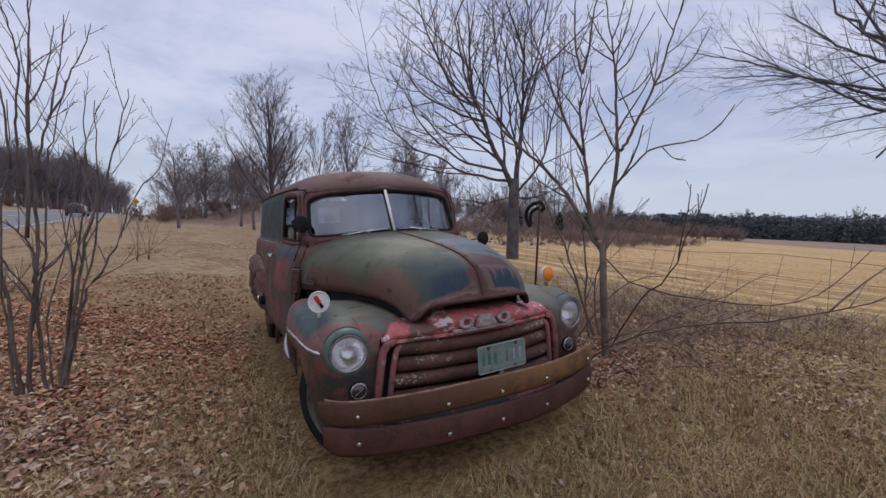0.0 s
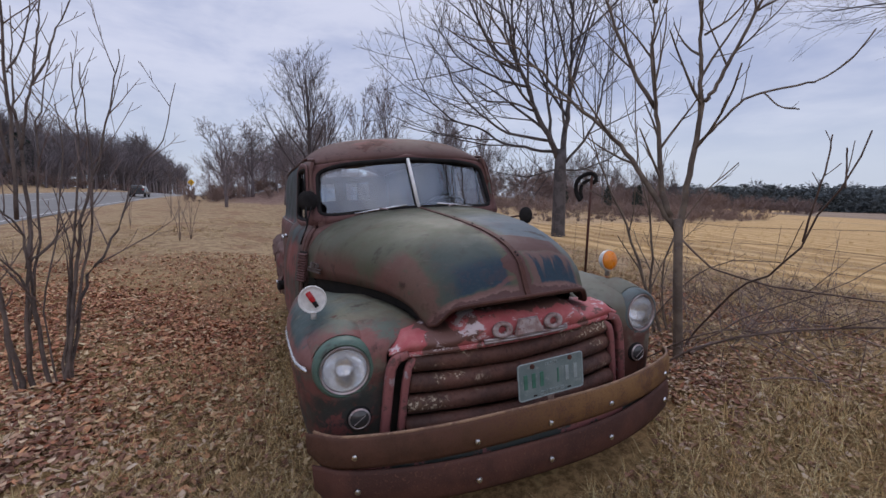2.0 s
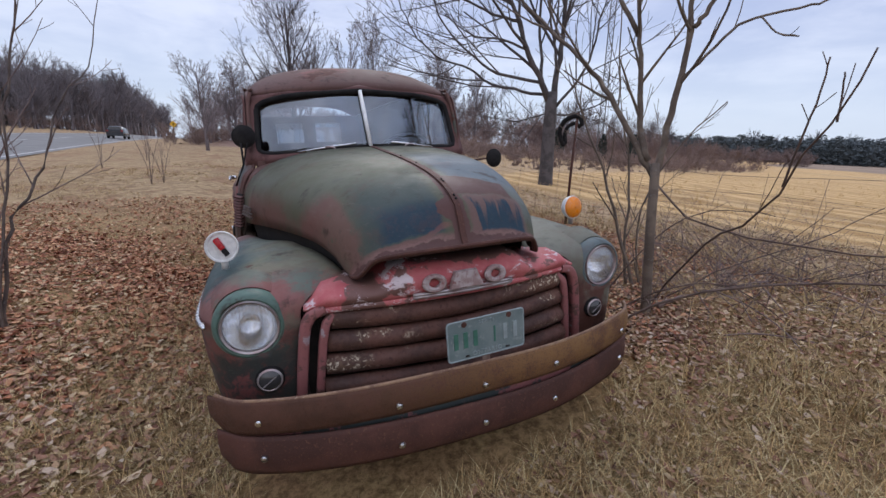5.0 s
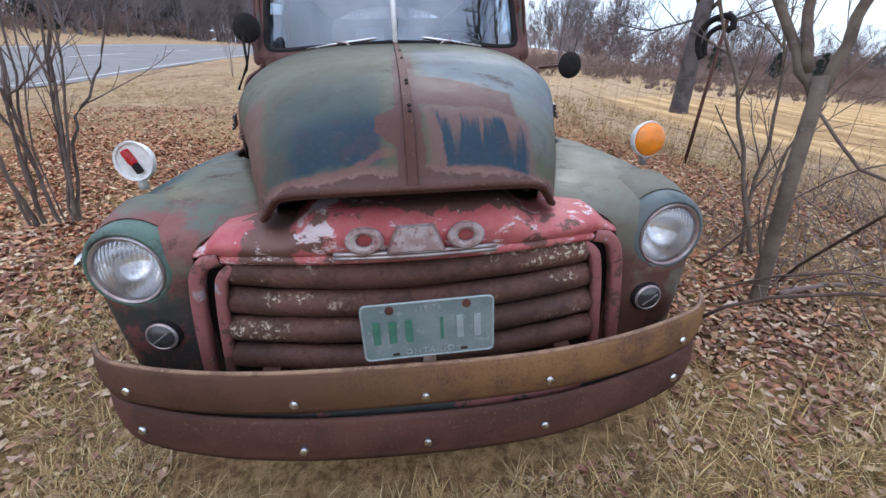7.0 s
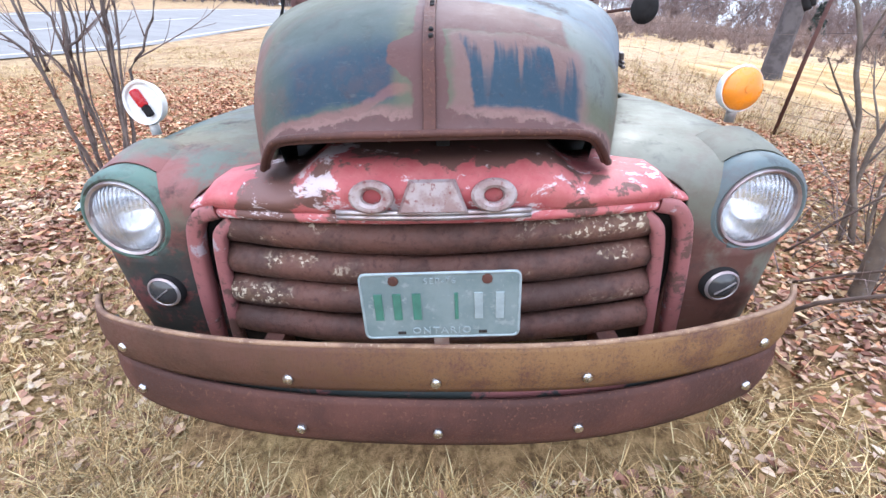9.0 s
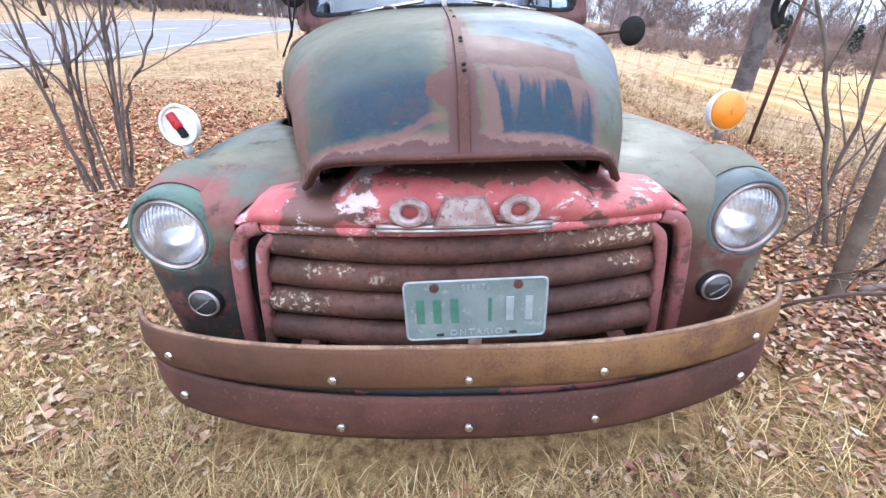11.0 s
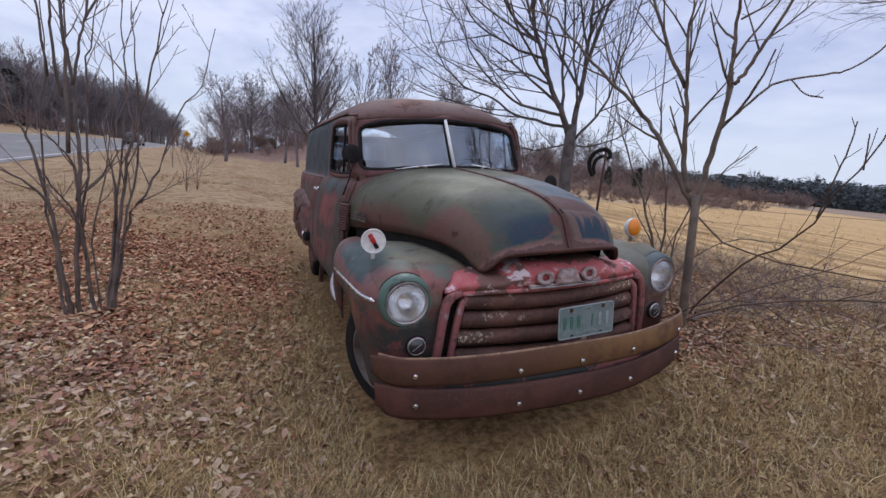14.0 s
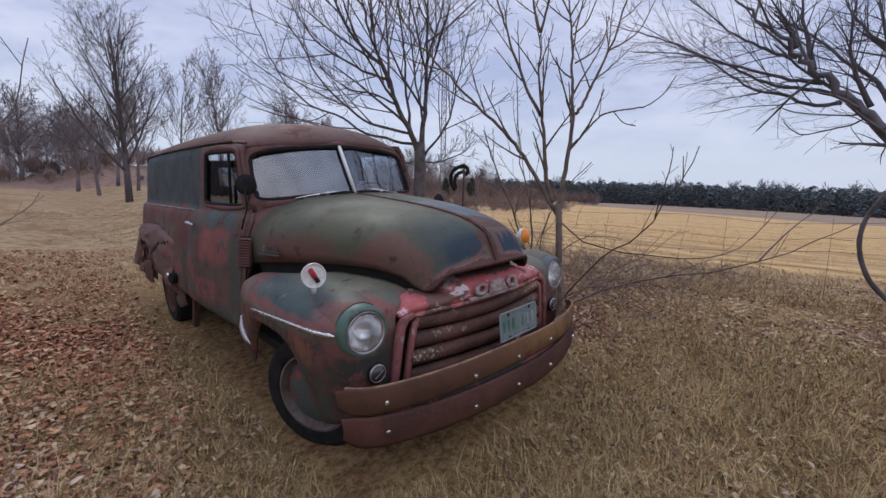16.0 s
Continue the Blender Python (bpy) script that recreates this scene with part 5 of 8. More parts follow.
    box(bm, sx * 0.790, 1.532, 1.018, 0.012, 0.085, 0.200, 0.003, Matrix.Rotation(radians(-sx * 22), 4, "Z") @ Matrix.Rotation(radians(sx * -9), 4, "Y"))
    part("louvre_shade", bm, shade_black, truck)
    h = new("door_handle")
    h.parent = d
    hv, hf = tube(smooth_line([(sx * 0.838, 2.60, 1.142), (sx * 0.872, 2.595, 1.146), (sx * 0.880, 2.55, 1.150), (sx * 0.876, 2.40, 1.142)], 12), [0.015] * 5 + [0.013] * 6 + [0.010, 0.007], 8)
    link_mesh("lever", hv, hf, chrome, h, True, "bright lever")
    # drip rail over the door and a bead along the belt
    tube_part("drip_rail", [shell(sx, y, 13.15) + Vector((sx * 0.012, 0, 0)) for y in (1.78, 2.0, 2.4, 2.8, 3.3, 3.8, 4.3, 4.6, 4.8, 4.92)], 0.009, rust_bar, truck, 6)
    tube_part("belt_bead", [shell(sx, y, 7.3) + Vector((sx * 0.004, 0, 0)) for y in (2.70, 3.0, 3.4, 3.8, 4.2, 4.5, 4.7, 4.85, 4.95)], 0.009, bead_grey, truck, 6)
    # louvres on the cowl side
    for i in range(11):
        zc = 0.935 + i * 0.0165
        bm = bmesh.new()
        x0 = 0.808 - 0.16 * (zc - 0.92)
        box(bm, sx * (x0 + 0.004), 1.530, zc, 0.026, 0.105, 0.0075, 0.003, Matrix.Rotation(radians(-sx * 22), 4, "Z") @ Matrix.Rotation(radians(sx * 24), 4, "Y"))
        part("louvre", bm, paint_frame, truck)
# roof
def roof(u, v):
    """u: header to tail; v: -1 to 1 across."""
    a = abs(v)
    k = 18 - a * 4.7
    x_, z_ = SECF(k)
    y0 = 1.690 + 0.115 * (x_ / 0.66) ** 2
    y = lerp(y0, TAIL, u)
    p = shell(1 if v > 0 else -1, y, k)
    hz = 1.712 - 0.030 * (x_ / 0.66) ** 2
    t = math.sqrt(max(0.0, 1.0 - max(0.0, 1.0 - u / 0.15) ** 2))
    return (p.x, p.y, lerp(hz, p.z, t))


solid(part("roof", grid(roof, [0, 0.004, 0.012, 0.025, 0.04, 0.06, 0.085, 0.11, 0.14, 0.18, 0.24, 0.32, 0.42, 0.55, 0.68, 0.78, 0.84, 0.89, 0.93, 0.96, 0.98, 0.992, 1.0], [i / 16 for i in range(-16, 17)]), paint_roof, truck, "domed rusty maroon roof", True, 60), 0.012)


# windscreen, folded at the centre bar
def screen(a, b):
    q = abs(a)
    hw = lerp(0.652, 0.628, b)
    return Vector((a * hw, lerp(1.492, 1.684, b) + lerp(0.17, 0.105, b) * q ** 1.6, lerp(1.352, 1.698, b) - lerp(0.040, 0.055, b) * q ** 2))


def round_loop(half, n=72, p=0.22, b0=0.0, b1=1.0):
    out = []
    for i in range(n):
        t = 2 * math.pi * i / n
        c, s_ = math.cos(t), math.sin(t)
        out.append((half * math.copysign(abs(c) ** p, c), lerp(b0, b1, 0.5 + 0.5 * math.copysign(abs(s_) ** p, s_))))
    return out


inner = round_loop(1.0)
outer = round_loop(1.10, 72, 0.14, -0.16, 1.09)
bm = bmesh.new()
la = [bm.verts.new(screen(a, b)) for a, b in inner]
lb_ = [bm.verts.new(screen(a, b) + Vector((0, 0.02, 0))) for a, b in outer]
for i in range(72):
    bm.faces.new((la[i], la[(i + 1) % 72], lb_[(i + 1) % 72], lb_[i]))
frame_ws = solid(part("windscreen_frame", bm, paint_frame, truck, "rusty painted windscreen surround", True, 60), 0.02)
loop = [screen(a, b) + Vector((0, -0.004, 0)) for a, b in inner]
v, f = tube(loop + loop[:2], 0.018, 8, cap=False)
link_mesh("screen_rubber", v, f, rubber, frame_ws, True, "black perished rubber")
for sx in (-1, 1):
    bm = grid(lambda a, b: screen(sx * a, b) + Vector((0, 0.012, 0)), [0.0, 0.15, 0.3, 0.45, 0.6, 0.75, 0.9, 0.985], [0.01, 0.25, 0.5, 0.75, 0.99])
    w = part("windscreen_pane", bm, pane_glass, frame_ws, "flat dusty windscreen half", True)
    w.visible_shadow = False
tube_part("centre_bar", [screen(0, 0.0) + Vector((0, -0.014, 0)), screen(0, 1.0) + Vector((0, -0.014, 0))], 0.013, white_shell, frame_ws, 8, "pale bright centre bar")
for sx in (-1, 1):
    wiper = new("wiper")
    wiper.parent = truck
    a0, a1 = (0.14, 0.66) if sx < 0 else (0.20, 0.66)
    tube_part("blade", [screen(sx * a, 0.0) + Vector((0, -0.04, 0.000 + 0.012 * i)) for i, a in enumerate((a1, (a0 + a1) / 2, a0))], 0.008, chrome, wiper, 6)
    tube_part("arm", [screen(sx * 0.30, -0.06) + Vector((0, -0.03, 0)), screen(sx * 0.36, 0.0) + Vector((0, -0.055, 0.012)), screen(sx * 0.42, 0.02) + Vector((0, -0.05, 0.008))], 0.006, dull_chrome, wiper, 6)


# cowl between bonnet and windscreen
def cowl(u, v):
    a = abs(u)
    p = hood_at(1.0, u)
    x, z = SECF(lerp(18, 2.0, a)) if False else (0, 0)
    q = screen(max(-1.1, min(1.1, u * 1.45)), -0.10)
    if a > 0.55:
        t = (a - 0.55) / 0.45
        s2 = shell(1 if u > 0 else -1, 1.60, lerp(8.2, 2.6, t))
        q = q.lerp(s2, float(step(0, 0.3, t)))
    return Vector(p).lerp(q, v)


solid(part("cowl", grid(cowl, [i / 30 for i in range(-30, 31)], [0, 0.25, 0.5, 0.75, 1.0]), paint_body, truck, "rusty painted scuttle", True, 60), 0.01)


# mirrors
def mirror(sx):
    root = new("side_mirror")
    root.parent = truck
    c = Vector((-0.716, 1.615, 1.437)) if sx < 0 else Vector((0.925, 1.575, 1.236))
    M = aim(c, (sx * 0.12, -1, 0.05))
    bm = bmesh.new()
    spin(bm, [(0.0, 0.018), (0.03, 0.016), (0.055, 0.008), (0.066, -0.004), (0.066, -0.010), (0.060, -0.012), (0.0, -0.012)], M, 28)
    part("mirror_head", bm, rubber, root, "round black metal back", True)
    if sx < 0:
        tube_part("stalk", [(-0.735, 1.60, 1.40), (-0.735, 1.59, 1.28), (-0.790, 1.56, 1.16)], 0.006, rubber, root, 8)
        tube_part("brace", [(-0.700, 1.60, 1.40), (-0.745, 1.60, 1.25), (-0.775, 1.58, 1.20)], 0.004, rubber, root, 8)
    else:
        tube_part("stalk", [(0.76, 1.60, 1.225), (0.84, 1.59, 1.233), (0.92, 1.585, 1.236)], 0.007, rust_bar, root, 8)


mirror(-1)
mirror(1)


# wheels
def wheel(x, y, z, r, sx, red):
    root = new("wheel")
    root.parent = truck
    M = aim((x, y, z), (sx, -0.52 if y < 2 and sx < 0 else 0.40 if y < 2 else 0, 0))
    bm = bmesh.new()
    w = 0.085
    prof = [(r * 0.655, -w * 0.8), (r * 0.72, -w), (r * 0.90, -w), (r * 0.985, -w * 0.72), (r, -w * 0.3), (r, w * 0.3), (r * 0.985, w * 0.72), (r * 0.90, w), (r * 0.72, w), (r * 0.655, w * 0.8)]
    spin(bm, prof, M, 48)
    tyre = part("tyre", bm, rubber, root, "worn black tyre", True)
    bm = bmesh.new()
    spin(bm, [(r * 0.66, -w * 0.7), (r * 0.66, w * 0.80), (r * 0.685, w * 0.97), (r * 0.65, w * 1.0), (r * 0.635, w * 0.80), (r * 0.59, w * 0.45), (r * 0.55, w * 0.40), (r * 0.40, w * 0.50), (0.0, w * 0.48)], M, 40)
    part("rim", bm, rim_paint if y < 2 else rust_bar, root, "dull grey rusty wheel rim", True)
    bm = bmesh.new()
    spin(bm, [(r * 0.55, w * 0.44), (r * 0.55, w * 0.62), (r * 0.47, w * 0.85), (r * 0.25, w * 1.0), (r * 0.1, w * 1.05), (0.0, w * 1.06)], M, 36)
    part("hubcap", bm, paint_hub if red else rust_bar, root, "domed green hubcap with red flecks", True)


wheel(-0.658, 0.880, 0.292, 0.335, -1, True)
wheel(0.715, 0.94, 0.345, 0.36, 1, True)
wheel(-0.745, 3.94, 0.345, 0.36, -1, False)
wheel(0.745, 3.94, 0.365, 0.36, 1, False)


# rear wings, dented, torn open at the tail
def rear_fender(sx):
    def f(u, v):
        y = lerp(3.12, 4.95, u)
        bul = math.sin(math.pi * min(1, u * 1.04)) ** 0.55 if 0 < u < 0.96 else 0.0
        dent = noise.noise((u * 5.0, v * 2.2, sx * 3.0)) + 0.5 * noise.noise((u * 13.0, v * 6.0, sx * 5.0))
        crease = 1.0 - abs(noise.noise((u * 4.2 + 3.0, v * 1.6, sx * 2.0))) * 3.0
        bent = float(step(0.25, 0.75, u))
        ox = 0.885 + 0.088 * bul + 0.030 * dent + 0.055 * bent * max(0.0, crease) - 0.035 * bent
        top = 0.86 + 0.24 * math.sin(math.pi * min(1.0, 0.10 + 0.8 * u)) - 0.10 * u + (0.02 + 0.06 * float(step(0.5, 0.9, u))) * noise.noise((u * 13.0, 0.3, sx)) + 0.07 * float(step(0.30, 0.5, u)) * max(0.0, noise.noise((u * 23.0, 2.3, sx)))
        arch = max(0.0, 1 - ((y - 3.94) / 0.46) ** 2) ** 0.5
        low = 0.35 + 0.26 * arch + 0.05 * noise.noise((u * 11.0, 1.0, sx * 7.0))
        if v < 0:
            return (sx * (ox - 0.05 * v * v), y, lerp(top - 0.16, low, -v))
        ang = v * math.pi / 2
        return (sx * lerp(ox, 0.865, 1 - math.cos(ang)), y, top - 0.16 + 0.16 * math.sin(ang))
    def holes(u, v):
        torn = u > 0.66 and v < -0.05 and noise.noise((u * 9, v * 4, sx * 2.0)) > -0.04 + 0.25 * (u < 0.76)
        gap = ((u - 0.60) / 0.10) ** 2 + ((v + 0.42) / 0.30) ** 2 < 1.0 + 1.2 * noise.noise((u * 14, v * 5, sx))
        slit = abs(u - 0.24 + 0.30 * v) < 0.012 + 0.012 * noise.noise((v * 9, u * 3, 2.0)) and -0.5 < v < 0.6
        return torn or gap or slit or (u < 0.30 and v < -0.72 and noise.noise((u * 12, v * 3, sx)) > -0.1)
    return solid(part("rear_fender", grid(f, [i / 64 for i in range(65)], [-1 + i / 18 for i in range(18)] + [i / 8 for i in range(9)], holes), paint_rear, truck, "dented rusted rear fender with torn holes", True, 40), 0.008)


rear_fender(-1)
rear_fender(1)
# strips of torn sheet curling off the tail corner, filler cap, bracket, chassis
for i, (y, z, ln, tw) in enumerate(((4.30, 1.02, 0.22, 18), (4.55, 0.90, 0.30, -22), (4.76, 0.80, 0.24, 26), (4.62, 0.62, 0.16, -15), (4.88, 0.70, 0.20, 12), (3.25, 0.72, 0.18, 10))):
    def flap(u, v, y=y, z=z, ln=ln, i=i):
        w = 0.105 * (1 - 0.35 * u) + 0.03 * noise.noise((u * 6.0, v * 2.0, i * 3.0))
        return (-0.905 - 0.05 * math.sin(1.8 * u + 0.2) - 0.012 * v, y + w * v + 0.10 * u * math.sin(i * 2.1), z - ln * u + 0.02 * noise.noise((u * 7.0, v * 3.0, i)))
    solid(part("torn_sheet", grid(flap, [k / 8 for k in range(9)], [-1, -0.4, 0.3, 1]), paint_rear, truck, "bent rusty sheet flap", True, 30), 0.006)
bm = bmesh.new()
spin(bm, [(0.0, 0.0), (0.020, 0.002), (0.024, 0.012), (0.018, 0.022), (0.0, 0.024)], aim((-0.955, 3.10, 0.655), (-1, -0.3, 0.15)), 16)
part("cap_end", bm, chrome, truck, "bright metal end of the filler cap", True)
bm = bmesh.new()
spin(bm, [(0.035, -0.02), (0.045, 0.02), (0.048, 0.05), (0.040, 0.062), (0.0, 0.066)], aim((-0.90, 3.05, 0.63), (-1, -0.2, 0.1)), 20)
part("fuel_cap", bm, rubber, truck, "black fuel filler cap", True)
bm = bmesh.new()
box(bm, -0.80, 3.02, 0.30, 0.04, 0.08, 0.28, 0.008, Matrix.Rotation(radians(6), 4, "Y"))
part("step_bracket", bm, rust_bar, truck, "hanging rusty step bracket")
# near-black block added to deepen the shade under the floor
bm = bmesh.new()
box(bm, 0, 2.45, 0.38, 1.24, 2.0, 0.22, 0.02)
part("underbody_shade", bm, shade_black, truck, "near-black block for the shade under the body")
# near-black sheet added behind the torn holes so that they read as shaded
bm = bmesh.new()
box(bm, -0.872, 4.55, 0.66, 0.012, 0.62, 0.50, 0.004)
part("fender_shade", bm, shade_black, truck, "near-black sheet for the shade inside the torn fender")
for sx in (-1, 1):
    bm = bmesh.new()
    box(bm, sx * 0.42, 2.6, 0.42, 0.07, 4.7, 0.12, 0.006)
    part("chassis_rail", bm, shade_black, truck)
bm = bmesh.new()
box(bm, 0, 2.4, 0.50, 1.56, 3.9, 0.03)
part("floor_pan", bm, shade_black, truck)
for y in (1.00, 3.94):
    tube_part("axle", [(-0.66, y, 0.34), (0.66, y, 0.35)], 0.04, shade_black, truck, 10)
# rear wall with two small windows
bm = bmesh.new()
xs = [-0.70, -0.42, -0.08, 0.08, 0.42, 0.70]
zs = [0.45, 1.40, 1.65, 1.74]
g = [[bm.verts.new((x, 5.03, z)) for z in zs] for x in xs]
for i in range(5):
    for j in range(3):
        if not (j == 1 and i in (1, 3)):
            bm.faces.new((g[i][j], g[i + 1][j], g[i + 1][j + 1], g[i][j + 1]))
solid(part("rear_wall", bm, paint_roof, truck, "rear doors with two small windows"), 0.03)
for cx in (-0.25, 0.25):
    bm = bmesh.new()
    box(bm, cx, 5.03, 1.525, 0.35, 0.006, 0.26, 0.001)
    w = part("rear_window", bm, pane_glass, truck)
    w.visible_shadow = False
# inside: dash, seats, wheel
bm = bmesh.new()
box(bm, 0, 1.70, 1.19, 1.34, 0.16, 0.22, 0.05)
part("dashboard", bm, paint_body, truck, "dusty painted dashboard", True)
for cx in (-0.36, 0.36):
    bm = bmesh.new()
    box(bm, cx, 2.50, 1.02, 0.52, 0.16, 0.56, 0.06, Matrix.Rotation(radians(-10), 4, "X"))
    box(bm, cx, 2.28, 0.76, 0.52, 0.46, 0.16, 0.05)
    part("seat", bm, seat_brown, truck, "worn brown bucket seat", True)
sw = new("steering_wheel")
sw.parent = truck
M = aim((0.34, 1.93, 1.26), (0, 0.75, 0.66))
line = [M @ Vector((0.215 * math.cos(t), 0.215 * math.sin(t), 0)) for t in [2 * math.pi * i / 40 for i in range(42)]]
v, f = tube(line, 0.013, 8, cap=False)
link_mesh("wheel_ring", v, f, rubber, sw, True)
for k in range(3):
    t = 2 * math.pi * k / 3 + 0.5
    tube_part("spoke", [tuple(M @ Vector((0, 0, -0.02))), tuple(M @ Vector((0.21 * math.cos(t), 0.21 * math.sin(t), 0)))], 0.008, rubber, sw, 6)
tube_part("column", [tuple(M @ Vector((0, 0, 0.0))), (0.34, 1.60, 0.95)], 0.02, rubber, sw, 8)

# ---- plants ----
def fast_mesh(name, verts, tris, mat, smooth=False):
    """A mesh of many small pieces from arrays."""
    me = bpy.data.meshes.new(name)
    me.vertices.add(len(verts))
    me.vertices.foreach_set("co", np.ascontiguousarray(verts, dtype=np.float32).ravel())
    k = tris.shape[1]
    me.loops.add(tris.size)
    me.loops.foreach_set("vertex_index", np.ascontiguousarray(tris, dtype=np.int32).ravel())
    me.polygons.add(len(tris))
    me.polygons.foreach_set("loop_start", np.arange(0, tris.size, k, dtype=np.int32))
    me.polygons.foreach_set("loop_total", np.full(len(tris), k, dtype=np.int32))
    if smooth:
        me.polygons.foreach_set("use_smooth", np.ones(len(tris), dtype=bool))
    me.update(calc_edges=True)
    me.materials.append(mat)
    return new(name, me)


def H(x, y):
    return float(height(x, y))


def turned(d, ang, spin_, rng):
    """d turned away from itself by ang, on the side spin_."""
    a = d.orthogonal().normalized()
    b = d.cross(a)
    side = a * math.cos(spin_) + b * math.sin(spin_)
    return (d * math.cos(ang) + side * math.sin(ang)).normalized()


class Plant:
    """Branches as tapering tubes: the thick ones are the trunk, the thin ones the crown."""

    def __init__(self, seed, style):
        self.rng = random.Random(seed)
        self.style = style
        self.wood, self.twig, self.limbs = ([], []), ([], []), []

    def limb(self, line, r0, r1, level):
        n = len(line) - 1
        radii = [lerp(r0, r1, (i / n) ** 0.85) for i in range(n + 1)]
        sides = (9, 7, 5, 4, 3, 3)[min(level, 5)]
        tgt = self.wood if level < self.style["split"] else self.twig
        tube(line, radii, sides, *tgt, cap=level < 2)

    def grow(self, p, d, length, r, level):
        st, rng = self.style, self.rng
        n = max(3, st["segs"] - level)
        line, q, e = [p.copy()], p.copy(), d.copy()
        for i in range(n):
            w = st["wobble"] * (0.6 + 0.25 * level)
            e = (e + Vector((rng.uniform(-w, w), rng.uniform(-w, w), rng.uniform(-w, w))) + Vector((0, 0, st["rise"] * (0.4 if level == 0 else 1.0)))).normalized()
            q = q + e * (length / n)
            line.append(q.copy())
        self.limb(line, r, max(r * st["taper"], st["tip"]), level)
        self.sprout(line, length, r, level)

    def sprout(self, line, length, r, level):
        st, rng = self.style, self.rng
        if level + 1 >= st["levels"]:
            return
        k = st["kids"][min(level, len(st["kids"]) - 1)]
        k = max(1, round(k * rng.uniform(0.75, 1.25)))
        sp = rng.uniform(0, 6.28)
        n = len(line) - 1
        for j in range(k):
            t = lerp(st["bare"][min(level, len(st["bare"]) - 1)], 0.98, (j + rng.random() * 0.8) / k)
            i = min(int(t * n), n - 1)
            at = line[i].lerp(line[i + 1], t * n - i)
            d = (line[i + 1] - line[i]).normalized()
            sp += 2.4 + rng.uniform(-0.5, 0.5)
            ang = radians(rng.uniform(*st["angle"]))
            ln = min(length * rng.uniform(*st["ratio"]) * (1.15 - 0.55 * t), st.get("longest", 99.0) * rng.uniform(0.6, 1.0))
            rr = max(r * lerp(1.0, st["taper"], t) * st["thin"], st["tip"])
            if ln > st["short"]:
                self.grow(at, turned(d, ang, sp, rng), ln, rr, level + 1)

    def finish(self, name, mat_wood, mat_twig, label, cat="tree", group=""):
        root = new(name)
        tagged(root, label, cat, group)
        if self.wood[0]:
            link_mesh("trunk", *self.wood, mat_wood, root)
        for lv, lf in self.limbs:
            link_mesh("limb" if self.wood[0] else "stem", lv, lf, mat_wood, root)
        if self.twig[0]:
            link_mesh("crown", *self.twig, mat_twig, root)
        return root


MAPLE = dict(split=2, segs=7, wobble=0.10, rise=0.085, taper=0.42, tip=0.0045, levels=5, kids=(6, 9, 5, 3), bare=(0.35, 0.18, 0.15, 0.15), angle=(26, 54), ratio=(0.42, 0.66), thin=0.55, short=0.12)
SAPLING = dict(split=2, segs=6, wobble=0.10, rise=0.07, taper=0.42, tip=0.0018, levels=4, kids=(6, 8, 3), longest=0.6, bare=(0.3, 0.2, 0.2), angle=(25, 50), ratio=(0.22, 0.46), thin=0.55, short=0.06)
ROW = dict(split=1, segs=6, wobble=0.07, rise=0.10, taper=0.30, levels=5, ratio=(0.36, 0.60), thin=0.42, short=0.10)
SHRUB = dict(split=1, segs=6, wobble=0.10, rise=0.06, taper=0.35, tip=0.0018, levels=4, kids=(6, 3, 2), bare=(0.35, 0.2, 0.2), angle=(22, 46), ratio=(0.16, 0.34), thin=0.50, short=0.05)


def on_line(pl, pts, r0, r1, level, steps=10):
    line = smooth_line(pts, steps)
    for i in range(1, len(line)):
        w = 0.005 * (line[-1] - line[0]).length
        line[i] = line[i] + Vector([pl.rng.uniform(-w, w) for _ in range(3)])
    n = len(line) - 1
    pl.limbs.append(tube(line, [lerp(r0, r1, (i / n) ** 0.85) for i in range(n + 1)], (9, 7, 5)[min(level, 2)]))
    pl.sprout(line, (line[-1] - line[0]).length, r0, level)


